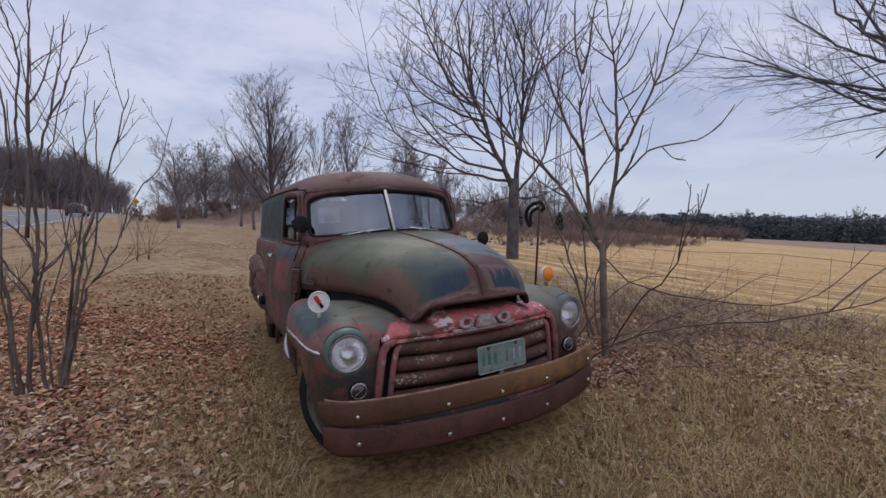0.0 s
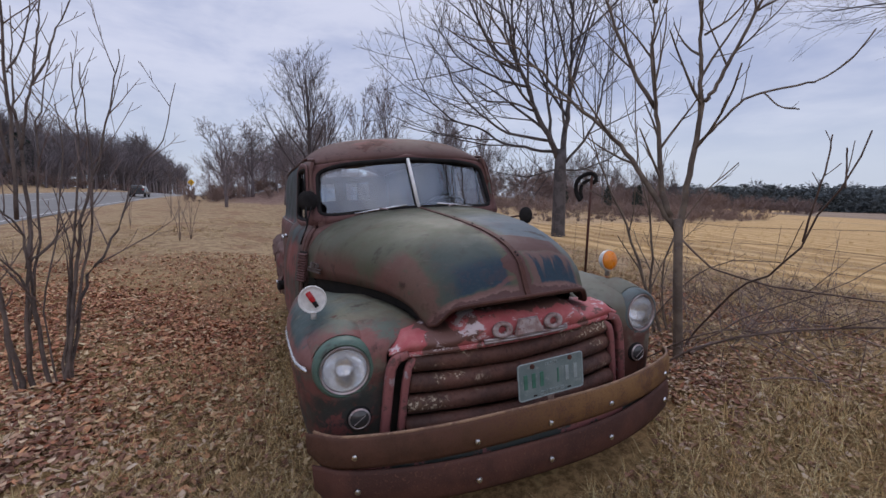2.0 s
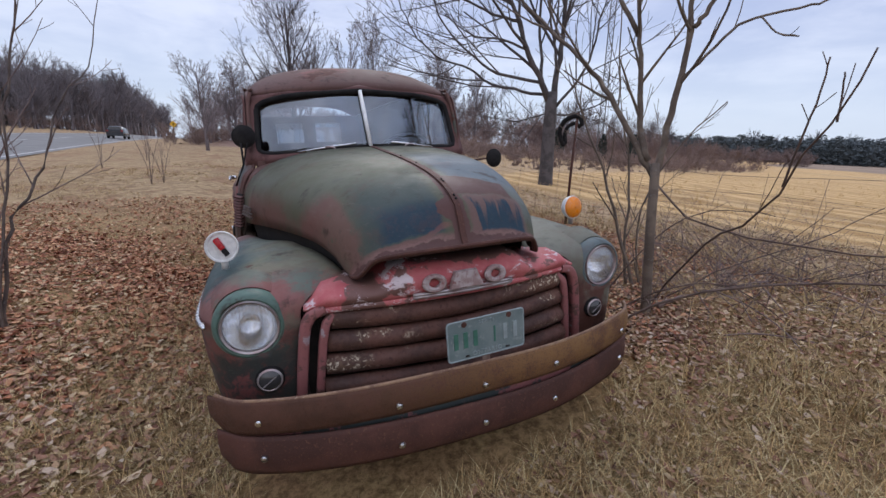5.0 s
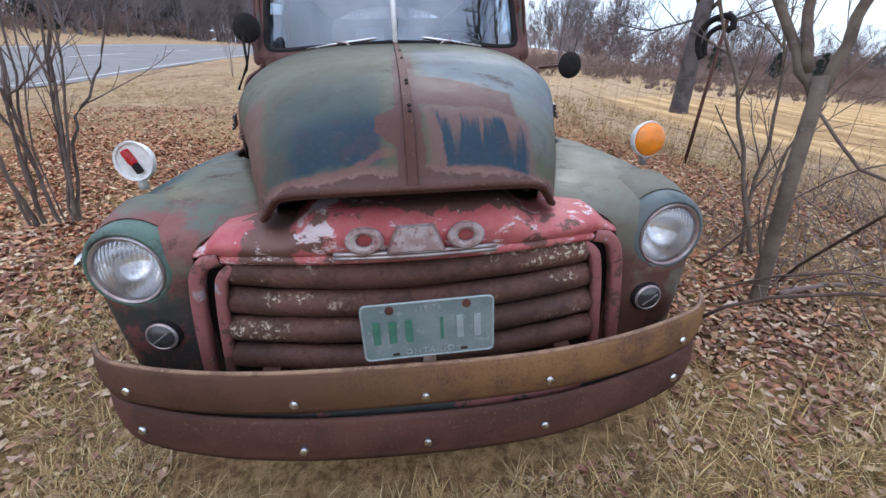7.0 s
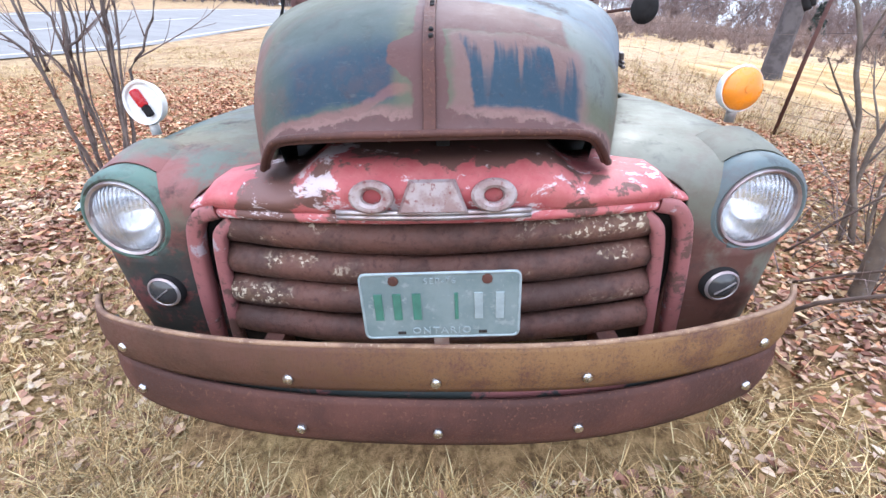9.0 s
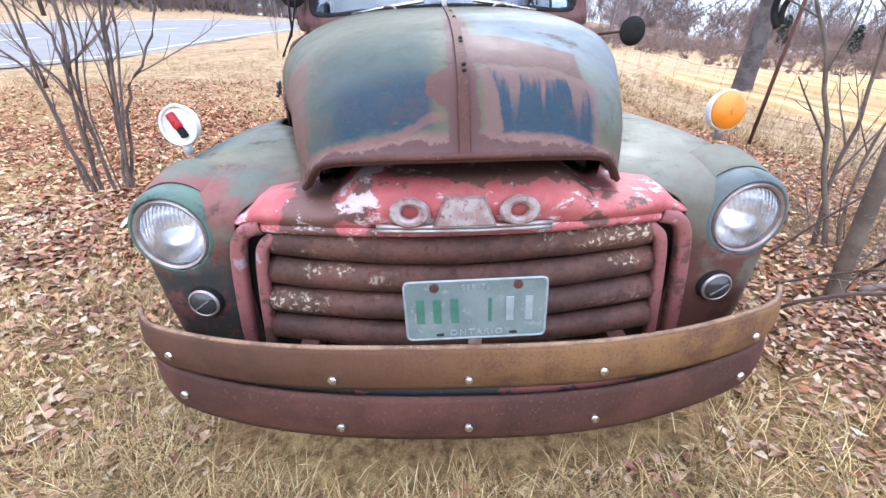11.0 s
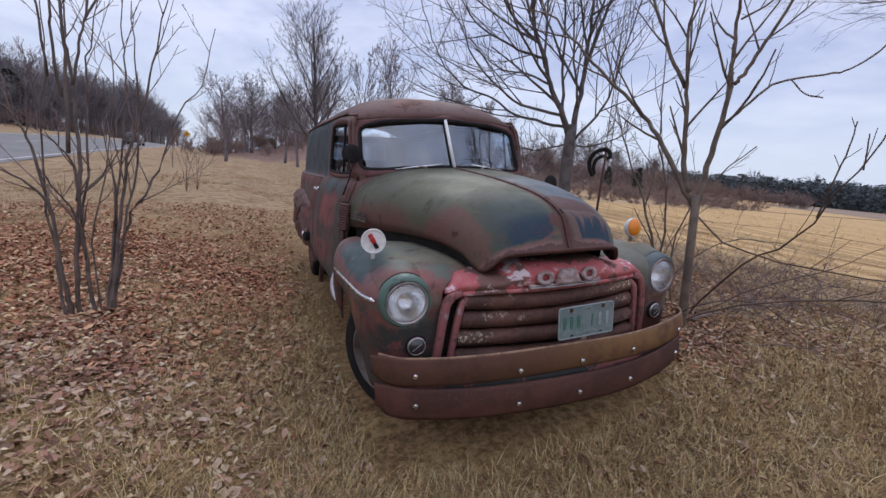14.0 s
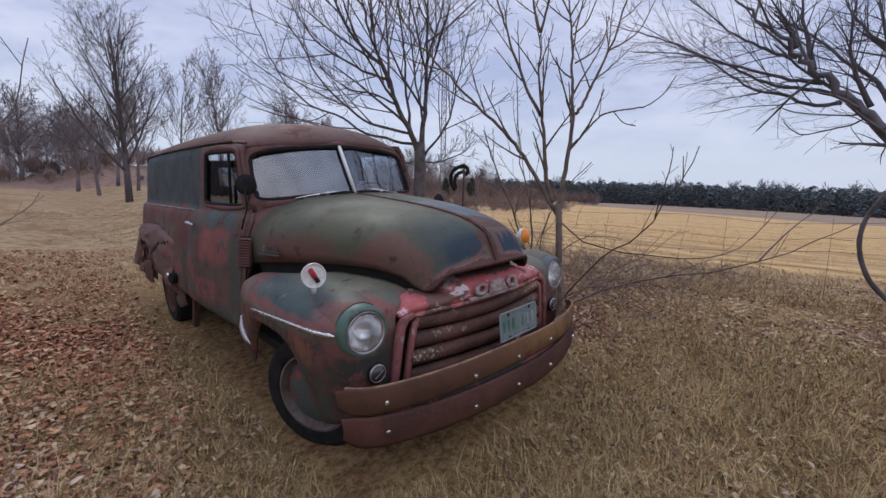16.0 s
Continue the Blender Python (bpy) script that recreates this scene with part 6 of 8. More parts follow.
# the large bare tree behind the truck, by the fence
TX, TY = 5.87, 7.84
tz = H(TX, TY)
pl = Plant(11, MAPLE)
pl.limb([Vector((TX + 0.02, TY, tz - 0.25)), Vector((TX + 0.01, TY, tz - 0.04)), Vector((TX, TY, tz + 0.15)), Vector((TX, TY, tz + 1.0)), Vector((5.87, 7.84, 2.38)), Vector((5.88, 7.85, 2.75))], 0.21, 0.135, 0)
for r0, pts in (
        (0.085, [(5.81, 7.88, 2.55), (5.55, 7.86, 2.99), (5.16, 7.94, 3.66), (4.9, 7.92, 4.22), (4.59, 7.94, 4.7), (4.31, 7.93, 5.24), (4.06, 7.91, 6.04), (3.82, 7.87, 6.94)]),
        (0.085, [(5.91, 7.81, 2.55), (5.97, 7.82, 3.18), (6.05, 7.82, 3.96), (6.09, 7.85, 4.9), (6.1, 7.9, 5.85), (6.17, 7.91, 6.78), (6.35, 7.83, 8.01)]),
        (0.042, [(5.65, 8, 2.97), (4.78, 8.49, 3.16), (4.21, 8.77, 3.53), (3.56, 9.09, 4.22), (3.18, 9.22, 4.96), (2.74, 9.39, 5.62)]),
        (0.042, [(5.81, 7.88, 2.67), (5.3, 8.4, 2.8), (4.83, 8.88, 2.97), (4.35, 9.38, 3.39), (3.78, 9.94, 3.67), (3.32, 10.41, 4.2), (3.07, 10.73, 4.83), (2.81, 11.06, 5.72), (2.69, 11.28, 6.37)]),
        (0.040, [(5.18, 8.35, 4.35), (4.69, 8.7, 4.52), (4.16, 9.08, 4.84), (3.7, 9.41, 5.17), (3.35, 9.66, 5.73), (3.12, 9.82, 6.17)]),
        (0.045, [(5.01, 8.48, 4.74), (4.31, 8.7, 5.31), (3.8, 8.77, 6.14), (3.44, 8.74, 6.79), (3.18, 8.62, 7.47)]),
        (0.045, [(5.65, 8, 3.02), (5.66, 8.15, 3.98), (5.64, 8.32, 5.42), (5.56, 8.54, 6.89), (5.54, 8.71, 8.05)]),
        (0.038, [(5.97, 7.76, 2.42), (6.24, 7.45, 2.93), (6.41, 7.22, 3.45), (6.46, 7.08, 4.18), (6.5, 6.94, 4.74), (6.6, 6.77, 5.58)]),
        (0.026, [(5.94, 7.78, 2.32), (5.71, 8.4, 2.18), (5.51, 8.99, 2.11), (4.99, 9.82, 2.3)]),
        (0.026, [(5.94, 7.78, 2.24), (6.28, 7.59, 2.24), (6.86, 7.22, 2.49), (7.18, 7.04, 2.88)]),
        (0.040, [(5.21, 8.33, 4.12), (4.74, 8.36, 5.29), (4.52, 8.2, 6.53), (4.31, 8.04, 7.57)]),
        (0.040, [(6, 7.73, 4.86), (6.37, 7.75, 5.85), (6.69, 7.82, 6.86), (6.97, 7.91, 8.06)]),
        (0.036, [(5.96, 7.77, 3.17), (5.73, 7.85, 4.24), (5.54, 7.91, 5.6), (5.53, 7.84, 6.91)]),
        (0.032, [(5.35, 8.23, 3.72), (4.64, 8.29, 3.89), (3.97, 8.33, 3.89), (3.25, 8.4, 4.25)])):
    on_line(pl, pts, r0, 0.010, 1, 3 * len(pts))
pl.finish("tree", bark_dark, bark_dark, "large bare leafless tree with dark forked trunk beside fence")

# the sapling beside the truck
pl = Plant(23, SAPLING)
pl.limb([Vector(q) for q in ((1.64, 0.78, 0.10), (1.625, 0.775, 0.27), (1.61, 0.77, 0.37), (1.57, 0.76, 0.65), (1.53, 0.75, 0.95), (1.55, 0.78, 1.21), (1.56, 0.80, 1.28))], 0.036, 0.027, 0)
for r0, pts in (
        (0.022, [(1.58, 0.81, 1.19), (1.5, 0.91, 1.39), (1.39, 1.05, 1.67), (1.3, 1.16, 1.85), (1.19, 1.3, 2.04), (1.06, 1.47, 2.23), (0.92, 1.64, 2.46), (0.77, 1.82, 2.69), (0.65, 1.97, 3.01), (0.57, 2.07, 3.41)]),
        (0.024, [(1.55, 0.85, 1.3), (1.5, 0.89, 1.47), (1.47, 0.91, 1.77), (1.44, 0.93, 2.03), (1.41, 0.95, 2.32), (1.4, 0.95, 2.56), (1.39, 0.94, 2.72)]),
        (0.013, [(1.44, 0.98, 2.74), (1.42, 1.05, 2.96), (1.43, 1.08, 3.21), (1.45, 1.11, 3.52)]),
        (0.013, [(1.44, 0.98, 2.74), (1.47, 0.95, 2.93), (1.48, 0.92, 3.21), (1.51, 0.89, 3.43)]),
        (0.016, [(1.46, 0.95, 2.04), (1.38, 1.03, 2.24), (1.3, 1.1, 2.46), (1.24, 1.15, 2.66), (1.18, 1.2, 2.86), (1.1, 1.27, 3.16), (1.05, 1.3, 3.45)]),
        (0.024, [(1.58, 0.81, 1.2), (1.61, 0.79, 1.43), (1.63, 0.77, 1.72), (1.65, 0.76, 1.98), (1.65, 0.76, 2.2), (1.65, 0.78, 2.39), (1.64, 0.79, 2.63), (1.62, 0.82, 2.87), (1.6, 0.86, 3.16), (1.58, 0.89, 3.45)]),
        (0.015, [(1.65, 0.73, 2.06), (1.68, 0.69, 2.14), (1.71, 0.64, 2.27), (1.75, 0.59, 2.41), (1.79, 0.53, 2.58), (1.82, 0.48, 2.75), (1.85, 0.44, 2.96), (1.88, 0.4, 3.12), (1.9, 0.36, 3.29)]),
        (0.008, [(1.81, 0.54, 2.58), (1.93, 0.45, 2.67), (2.03, 0.38, 2.78), (2.13, 0.32, 3.02)]),
        (0.010, [(1.64, 0.75, 1.79), (1.69, 0.68, 1.88), (1.77, 0.59, 2.02), (1.85, 0.5, 2.08), (1.98, 0.34, 2.11), (2.05, 0.27, 2.14), (2.12, 0.19, 2.23), (2.18, 0.12, 2.38)]),
        (0.005, [(1.85, 0.49, 2.08), (1.87, 0.4, 1.98), (1.9, 0.31, 1.95)]),
        (0.008, [(1.63, 0.75, 2.48), (1.73, 0.67, 2.56), (1.82, 0.6, 2.7), (1.86, 0.59, 2.88)]),
        (0.008, [(1.61, 0.77, 2.71), (1.68, 0.69, 2.81), (1.71, 0.64, 2.96), (1.78, 0.55, 3.16)]),
        (0.008, [(1.6, 0.8, 2.87), (1.48, 0.85, 3.04), (1.39, 0.87, 3.18)]),
        (0.008, [(1.6, 0.8, 2.87), (1.66, 0.74, 3.04), (1.71, 0.71, 3.31)])):
    on_line(pl, pts, r0, 0.004, 1 if r0 > 0.012 else 2, 3 * len(pts))
pl.finish("sapling", bark_sapling, bark_sapling, "slender forked bare sapling among fallen leaves", "tree")
# thin leaning stems next to it
for k, (r0, pts) in enumerate((
        (0.017, [(1.96, 1.24, 0.36), (1.86, 1.32, 0.74), (1.74, 1.44, 1.2), (1.65, 1.52, 1.48), (1.56, 1.59, 1.74), (1.49, 1.65, 1.99)]),
        (0.013, [(1.91, 1.3, 0.6), (1.91, 1.31, 1.09), (1.86, 1.37, 1.43), (1.81, 1.44, 1.83), (1.79, 1.48, 2.57)]),
        (0.010, [(2, 1.19, 0.3), (1.95, 1.23, 0.75), (1.96, 1.19, 1.04), (2.08, 1.04, 1.43), (2.21, 0.85, 1.7)]))):
    pl = Plant(40 + k, SAPLING)
    foot = (pts[0][0] + 0.04, pts[0][1] - 0.03, H(pts[0][0] + 0.04, pts[0][1] - 0.03) - 0.03)
    on_line(pl, [foot] + pts, r0, 0.004, 1, 3 * len(pts))
    pl.finish("young_tree", bark_sapling, bark_sapling, "thin leaning bare stem with few twigs", "tree", "thin stems beside the sapling")

# the many-stemmed shrub on the other side
pl = Plant(5, SHRUB)
for r0, pts in (
        (0.021, [(-2.7, 2.43, 0.18), (-2.71, 2.37, 0.45), (-2.71, 2.32, 0.83), (-2.76, 2.25, 0.99), (-2.84, 2.17, 1.1), (-2.91, 2.09, 1.15)]),
        (0.012, [(-2.75, 2.41, 0.81), (-2.81, 2.41, 1.2), (-2.86, 2.4, 1.39), (-2.91, 2.4, 1.49), (-2.94, 2.41, 1.74)]),
        (0.019, [(-2.65, 2.45, 0.2), (-2.63, 2.43, 0.56), (-2.59, 2.41, 0.92), (-2.59, 2.39, 1.14), (-2.65, 2.34, 1.29), (-2.7, 2.29, 1.38)]),
        (0.016, [(-2.61, 2.46, 0.91), (-2.59, 2.5, 1.18), (-2.61, 2.53, 1.58), (-2.63, 2.55, 1.88), (-2.65, 2.57, 2.07), (-2.65, 2.6, 2.29), (-2.64, 2.64, 2.7)]),
        (0.018, [(-2.56, 2.48, 0.04), (-2.59, 2.47, 0.47), (-2.6, 2.46, 0.81), (-2.6, 2.46, 0.96), (-2.52, 2.49, 1.02), (-2.44, 2.51, 1.15), (-2.36, 2.54, 1.3)]),
        (0.010, [(-2.59, 2.47, 0.47), (-2.61, 2.39, 0.82), (-2.67, 2.29, 0.99), (-2.72, 2.2, 1.16)]),
        (0.013, [(-2.49, 2.5, 0.03), (-2.44, 2.55, 0.45), (-2.41, 2.59, 0.89), (-2.45, 2.6, 1.23), (-2.49, 2.62, 1.48)]),
        (0.018, [(-2.48, 2.51, 0.03), (-2.41, 2.52, 0.5), (-2.36, 2.52, 0.9), (-2.31, 2.53, 1.24), (-2.2, 2.56, 1.67), (-2.13, 2.57, 1.96), (-2.06, 2.58, 2.28), (-2.02, 2.58, 2.48)]),
        (0.016, [(-2.46, 2.52, 0.05), (-2.39, 2.58, 0.53), (-2.33, 2.63, 0.82), (-2.22, 2.71, 1.02), (-2.14, 2.77, 1.25), (-2.02, 2.84, 1.63), (-1.86, 2.94, 1.89), (-1.76, 3, 2.39)]),
        (0.013, [(-2.49, 2.51, 0.05), (-2.44, 2.53, 0.59), (-2.37, 2.56, 1.11), (-2.31, 2.59, 1.86), (-2.32, 2.59, 2.09), (-2.31, 2.6, 2.43)]),
        (0.013, [(-2.47, 2.51, 0.05), (-2.36, 2.52, 0.68), (-2.25, 2.52, 1.2), (-2.22, 2.5, 1.62), (-2.22, 2.47, 1.96), (-2.22, 2.43, 2.32)]),
        (0.013, [(-2.65, 2.45, 0.2), (-2.62, 2.49, 0.68), (-2.55, 2.55, 1.3), (-2.55, 2.58, 1.82), (-2.51, 2.63, 2.1), (-2.45, 2.68, 2.5)]),
        (0.012, [(-2.73, 2.42, 0.2), (-2.74, 2.41, 0.57), (-2.77, 2.39, 0.97), (-2.75, 2.38, 1.47), (-2.7, 2.39, 1.87), (-2.71, 2.38, 2.25)]),
        (0.008, [(-2.52, 2.49, 0.05), (-2.53, 2.43, 0.6), (-2.43, 2.4, 1.11), (-2.33, 2.38, 1.71), (-2.33, 2.31, 2.02)]),
        (0.014, [(-2.64, 2.45, 1.25), (-2.61, 2.42, 1.76), (-2.6, 2.38, 2.16), (-2.58, 2.35, 2.56), (-2.55, 2.31, 2.94), (-2.52, 2.28, 3.28)]),
        (0.008, [(-2.62, 2.46, 2.22), (-2.56, 2.5, 2.36), (-2.51, 2.53, 2.59), (-2.48, 2.56, 2.88)]),
        (0.010, [(-2.59, 2.47, 1.72), (-2.54, 2.46, 1.98), (-2.5, 2.46, 2.15), (-2.45, 2.45, 2.41), (-2.41, 2.44, 2.66), (-2.39, 2.43, 2.93)]),
        (0.009, [(-2.51, 2.5, 2.16), (-2.44, 2.56, 2.35), (-2.4, 2.61, 2.55), (-2.32, 2.68, 2.81), (-2.29, 2.73, 3.01)]),
        (0.010, [(-2.65, 2.45, 1.63), (-2.68, 2.44, 2), (-2.67, 2.44, 2.21), (-2.65, 2.44, 2.49), (-2.68, 2.43, 2.72), (-2.72, 2.41, 2.87), (-2.75, 2.4, 3.08)]),
        (0.008, [(-2.71, 2.43, 1.75), (-2.72, 2.38, 2.15), (-2.73, 2.33, 2.37), (-2.77, 2.27, 2.64), (-2.78, 2.23, 2.96)])):
    foot = [] if pts[0][2] > 0.4 else [(pts[0][0], pts[0][1] + 0.02, H(pts[0][0], pts[0][1]) - 0.06)]
    on_line(pl, foot + pts, r0, 0.003, 0, 3 * len(pts))
pl.finish("shrub", bark_grey, bark_red, "many-stemmed bare shrub rising from dry grass", "shrub")
for k, (x, y, s_) in enumerate(((-3.25, 11.2, 1.3), (-3.05, 11.5, 1.0), (-5.4, 15.5, 1.6), (-4.9, 19.0, 2.0))):
    pl = Plant(60 + k, SHRUB)
    for j in range(4):
        a = 1.7 * j
        z = H(x, y)
        on_line(pl, [(x, y, z - 0.03), (x + 0.1 * math.cos(a), y + 0.1 * math.sin(a), z + s_ * 0.5), (x + 0.25 * math.cos(a) * s_, y + 0.25 * math.sin(a) * s_, z + s_)], 0.007, 0.003, 0, 6)
    pl.finish("small_shrub", bark_red, bark_red, "small bare twiggy shrub in the grass", "shrub", "small shrubs in the grass")

class Spray:
    """Many bare shoots at once: each one bent shoot with a tip, grown level on level."""

    def __init__(self, seed):
        self.r = np.random.RandomState(seed)
        self.V, self.T, self.n = [], [], 0

    def shoots(self, P, D, L, w, bend, kind):
        """kind: solid (three-sided), ribbon, or hair (a single sliver)."""
        n, r = len(P), self.r
        L = L[:, None]
        M = P + D * L * 0.5
        D2 = D + np.array([0, 0, bend]) + r.normal(0, 0.14, (n, 3))
        D2 /= np.linalg.norm(D2, axis=1, keepdims=True)
        E = M + D2 * L * 0.5
        s = np.cross(D, r.normal(0, 1, (n, 3)))
        s /= np.linalg.norm(s, axis=1, keepdims=True) + 1e-9
        if kind == "solid":
            b = np.cross(D, s)
            offs = [(s * math.cos(a) + b * math.sin(a)) * w for a in (0, 2.094, 4.189)]
            pts = [P + o for o in offs] + [M + o * 0.62 for o in offs] + [E]
            tri_ = [(0, 1, 4), (0, 4, 3), (1, 2, 5), (1, 5, 4), (2, 0, 3), (2, 3, 5), (3, 4, 6), (4, 5, 6), (5, 3, 6)]
        elif kind == "ribbon":
            pts = [P - s * w, P + s * w, M - s * w * 0.6, M + s * w * 0.6, E]
            tri_ = [(0, 1, 3), (0, 3, 2), (2, 3, 4)]
        else:
            pts = [P - s * w, P + s * w, E]
            tri_ = [(0, 1, 2)]
        k = len(pts)
        self.V.append(np.stack(pts, 1).reshape(-1, 3))
        self.T.append((np.array(tri_)[None] + (self.n + np.arange(n) * k)[:, None, None]).reshape(-1, 3))
        self.n += n * k
        return P, M, E, D, D2, L[:, 0]

    def kids(self, parent, k, lo, angle, ratio, up=0.0):
        """Where and which way the next shoots start."""
        r = self.r
        P, M, E, D, D2, L = [np.repeat(a, k, axis=0) for a in parent]
        n = len(P)
        t = lo + (1 - lo) * r.uniform(0, 1, n) ** 0.85
        f = t[:, None]
        at = np.where(f < 0.5, P + (M - P) * 2 * f, M + (E - M) * (2 * f - 1))
        d = np.where(f < 0.5, D, D2)
        s = np.cross(d, r.normal(0, 1, (n, 3)))
        s /= np.linalg.norm(s, axis=1, keepdims=True) + 1e-9
        a = np.radians(r.uniform(angle[0], angle[1], n))[:, None]
        d = d * np.cos(a) + s * np.sin(a) + np.array([0, 0, up])
        d /= np.linalg.norm(d, axis=1, keepdims=True)
        return at, d, L * r.uniform(ratio[0], ratio[1], n) * (1.25 - 0.6 * t)

    def mesh(self, name, mat):
        return fast_mesh(name, np.concatenate(self.V), np.concatenate(self.T), mat)


def crowns(sp, xy, tall, thick, limbs, levels, lo=0.18, angle=(18, 42), bend=0.22, ratio=(0.42, 0.72), fine=1.0, lean=0.06, stem=0.86):
    """Bare trees: trunk, limbs, and levels of twigs, ending in hairs."""
    n = len(xy)
    P = np.array([(x, y, H(x, y) - 0.15) for x, y in xy])
    D = np.concatenate([sp.r.normal(0, lean, (n, 2)), np.ones((n, 1))], 1)
    D /= np.linalg.norm(D, axis=1, keepdims=True)
    kin = sp.shoots(P, D, tall * stem, thick, 0.0, "solid")
    at, d, L = sp.kids(kin, limbs, lo, angle, ratio)
    kin = sp.shoots(at, d, L, thick * 0.34, bend, "solid")
    for i, k in enumerate(levels):
        at, d, L = sp.kids(kin, k, 0.15, (16, 46), (0.32, 0.62), 0.10)
        last = i == len(levels) - 1
        kin = sp.shoots(at, d, L, fine * (0.010, 0.006, 0.005)[min(i, 2)], bend * 0.7, "hair" if last else "ribbon")


# row of bare trees behind, on the rise
for k, (x, y, tall, r0, limbs, lo, spread) in enumerate((
        (0.80, 19.9, 7.6, 0.14, 20, 0.20, 50), (-0.12, 33.0, 5.4, 0.12, 14, 0.25, 46), (0.38, 26.5, 4.9, 0.10, 12, 0.25, 42), (2.2, 27.9, 6.0, 0.10, 14, 0.25, 36), (-0.6, 46.0, 5.2, 0.12, 14, 0.2, 48),
        (2.16, 36.0, 6.6, 0.13, 15, 0.25, 40), (-3.7, 28.5, 5.4, 0.11, 20, 0.14, 52), (-2.7, 42.0, 6.6, 0.16, 20, 0.2, 60), (7.2, 30.0, 8.6, 0.11, 15, 0.22, 40), (12.2, 32.0, 7.8, 0.11, 15, 0.2, 42),
        (5.0, 31.5, 7.2, 0.09, 12, 0.25, 36), (16.5, 40.0, 6.8, 0.11, 14, 0.2, 44), (22.0, 44.0, 7.2, 0.12, 14, 0.2, 44))):
    far_off = math.hypot(x + 1.5, y + 1.5)
    pl = Plant(100 + k, dict(ROW, kids=(limbs, 8, 5, 3), bare=(lo, 0.15, 0.12, 0.1), angle=(spread * 0.45, spread * 1.05), tip=0.00022 * far_off))
    pl.grow(Vector((x, y, H(x, y) - 0.2)), Vector((pl.rng.uniform(-0.05, 0.05), pl.rng.uniform(-0.05, 0.05), 1.0)).normalized(), tall * 0.86, r0, 0)
    # beyond 25 m the paler bark takes the place of distance haze
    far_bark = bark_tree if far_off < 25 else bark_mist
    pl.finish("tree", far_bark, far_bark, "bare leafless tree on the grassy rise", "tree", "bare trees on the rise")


# the tree whose limbs hang in from the side
pl = Plant(77, dict(MAPLE, rise=0.012, tip=0.0012, wobble=0.13, angle=(18, 46), ratio=(0.34, 0.60), longest=1.0, kids=(6, 15, 7, 4), bare=(0.3, 0.10, 0.12, 0.15), taper=0.36, thin=0.36))
pl.limb([Vector(q) for q in ((7.6, -3.7, H(7.6, -3.7) - 0.15), (7.6, -3.65, 0.8), (7.55, -3.6, 1.5), (7.5, -3.5, 2.6), (7.6, -3.5, 4.2), (7.5, -3.4, 5.6))], 0.27, 0.12, 0)
for r0, pts in (
        (0.085, [(7.55, -3.55, 0.75), (6.2, -2.75, 0.95), (5.1, -2, 1.25), (4.36, -1.42, 1.62), (4.29, -1.1, 2.05), (4.24, -0.93, 2.29), (4.18, -0.76, 2.44), (4.12, -0.57, 2.65), (4.06, -0.43, 2.78), (4, -0.28, 2.99), (3.94, -0.08, 3.22), (3.88, 0.14, 3.49), (3.82, 0.31, 3.87)]),
        (0.034, [(4.34, -0.49, 2.74), (4.38, -0.41, 3.08), (4.41, -0.34, 3.34), (4.45, -0.29, 3.77)]),
        (0.032, [(4.33, -0.33, 3), (4.2, -0.23, 3.26), (4.07, -0.07, 3.54)]),
        (0.022, [(4.34, -0.75, 2.37), (4.38, -0.52, 2.39), (4.42, -0.26, 2.53), (4.46, 0.01, 2.64), (4.5, 0.26, 2.82), (4.54, 0.5, 3.04), (4.58, 0.75, 3.21), (4.62, 1.14, 3.51), (4.65, 1.64, 3.87)]),
        (0.022, [(4.34, -0.65, 2.48), (4.33, -0.32, 2.59), (4.32, -0, 2.73), (4.31, 0.29, 2.95), (4.3, 0.6, 3.1), (4.29, 0.93, 3.21), (4.27, 1.44, 3.33)]),
        (0.022, [(4.34, -0.58, 2.59), (4.27, -0.27, 2.68), (4.19, 0.03, 2.81), (4.11, 0.42, 2.99), (4.04, 0.78, 3.22), (3.96, 1.17, 3.42), (3.89, 1.59, 3.61)]),
        (0.022, [(4.33, -0.34, 2.9), (4.37, -0.13, 3), (4.41, 0.11, 3.18), (4.45, 0.36, 3.38), (4.48, 0.57, 3.61), (4.52, 0.9, 3.95)]),
        (0.010, [(4.35, -0.98, 2.22), (4.31, -0.86, 2.14), (4.27, -0.7, 2.1), (4.23, -0.53, 2.06), (4.2, -0.43, 2.08), (4.16, -0.31, 2.21)]),
        (0.010, [(4.35, -0.97, 2.23), (4.49, -0.71, 2.27), (4.63, -0.4, 2.35), (4.77, -0.14, 2.47)]),
        (0.030, [(4.35, -1.22, 2.14), (4.36, -1.07, 2.4), (4.37, -0.96, 2.58), (4.37, -0.75, 2.78), (4.38, -0.5, 3.06), (4.38, -0.25, 3.27), (4.39, -0.08, 3.44)]),
        (0.030, [(4.35, -0.97, 2.3), (4.27, -0.87, 2.52), (4.18, -0.79, 2.78), (4.1, -0.77, 3.03), (4.02, -0.79, 3.36)]),
        (0.034, [(4.35, -1.17, 2.53), (4.42, -1.02, 2.87), (4.49, -0.88, 3.05), (4.57, -0.73, 3.31), (4.64, -0.61, 3.56)]),
        (0.030, [(4.35, -1.13, 2.59), (4.31, -1.01, 2.97), (4.26, -0.91, 3.4)])):
    on_line(pl, pts, r0, 0.005, 1 if r0 > 0.015 else 2, 3 * len(pts))
pl.finish("tree", bark_limb, bark_limb, "bare spreading tree with long drooping limbs")
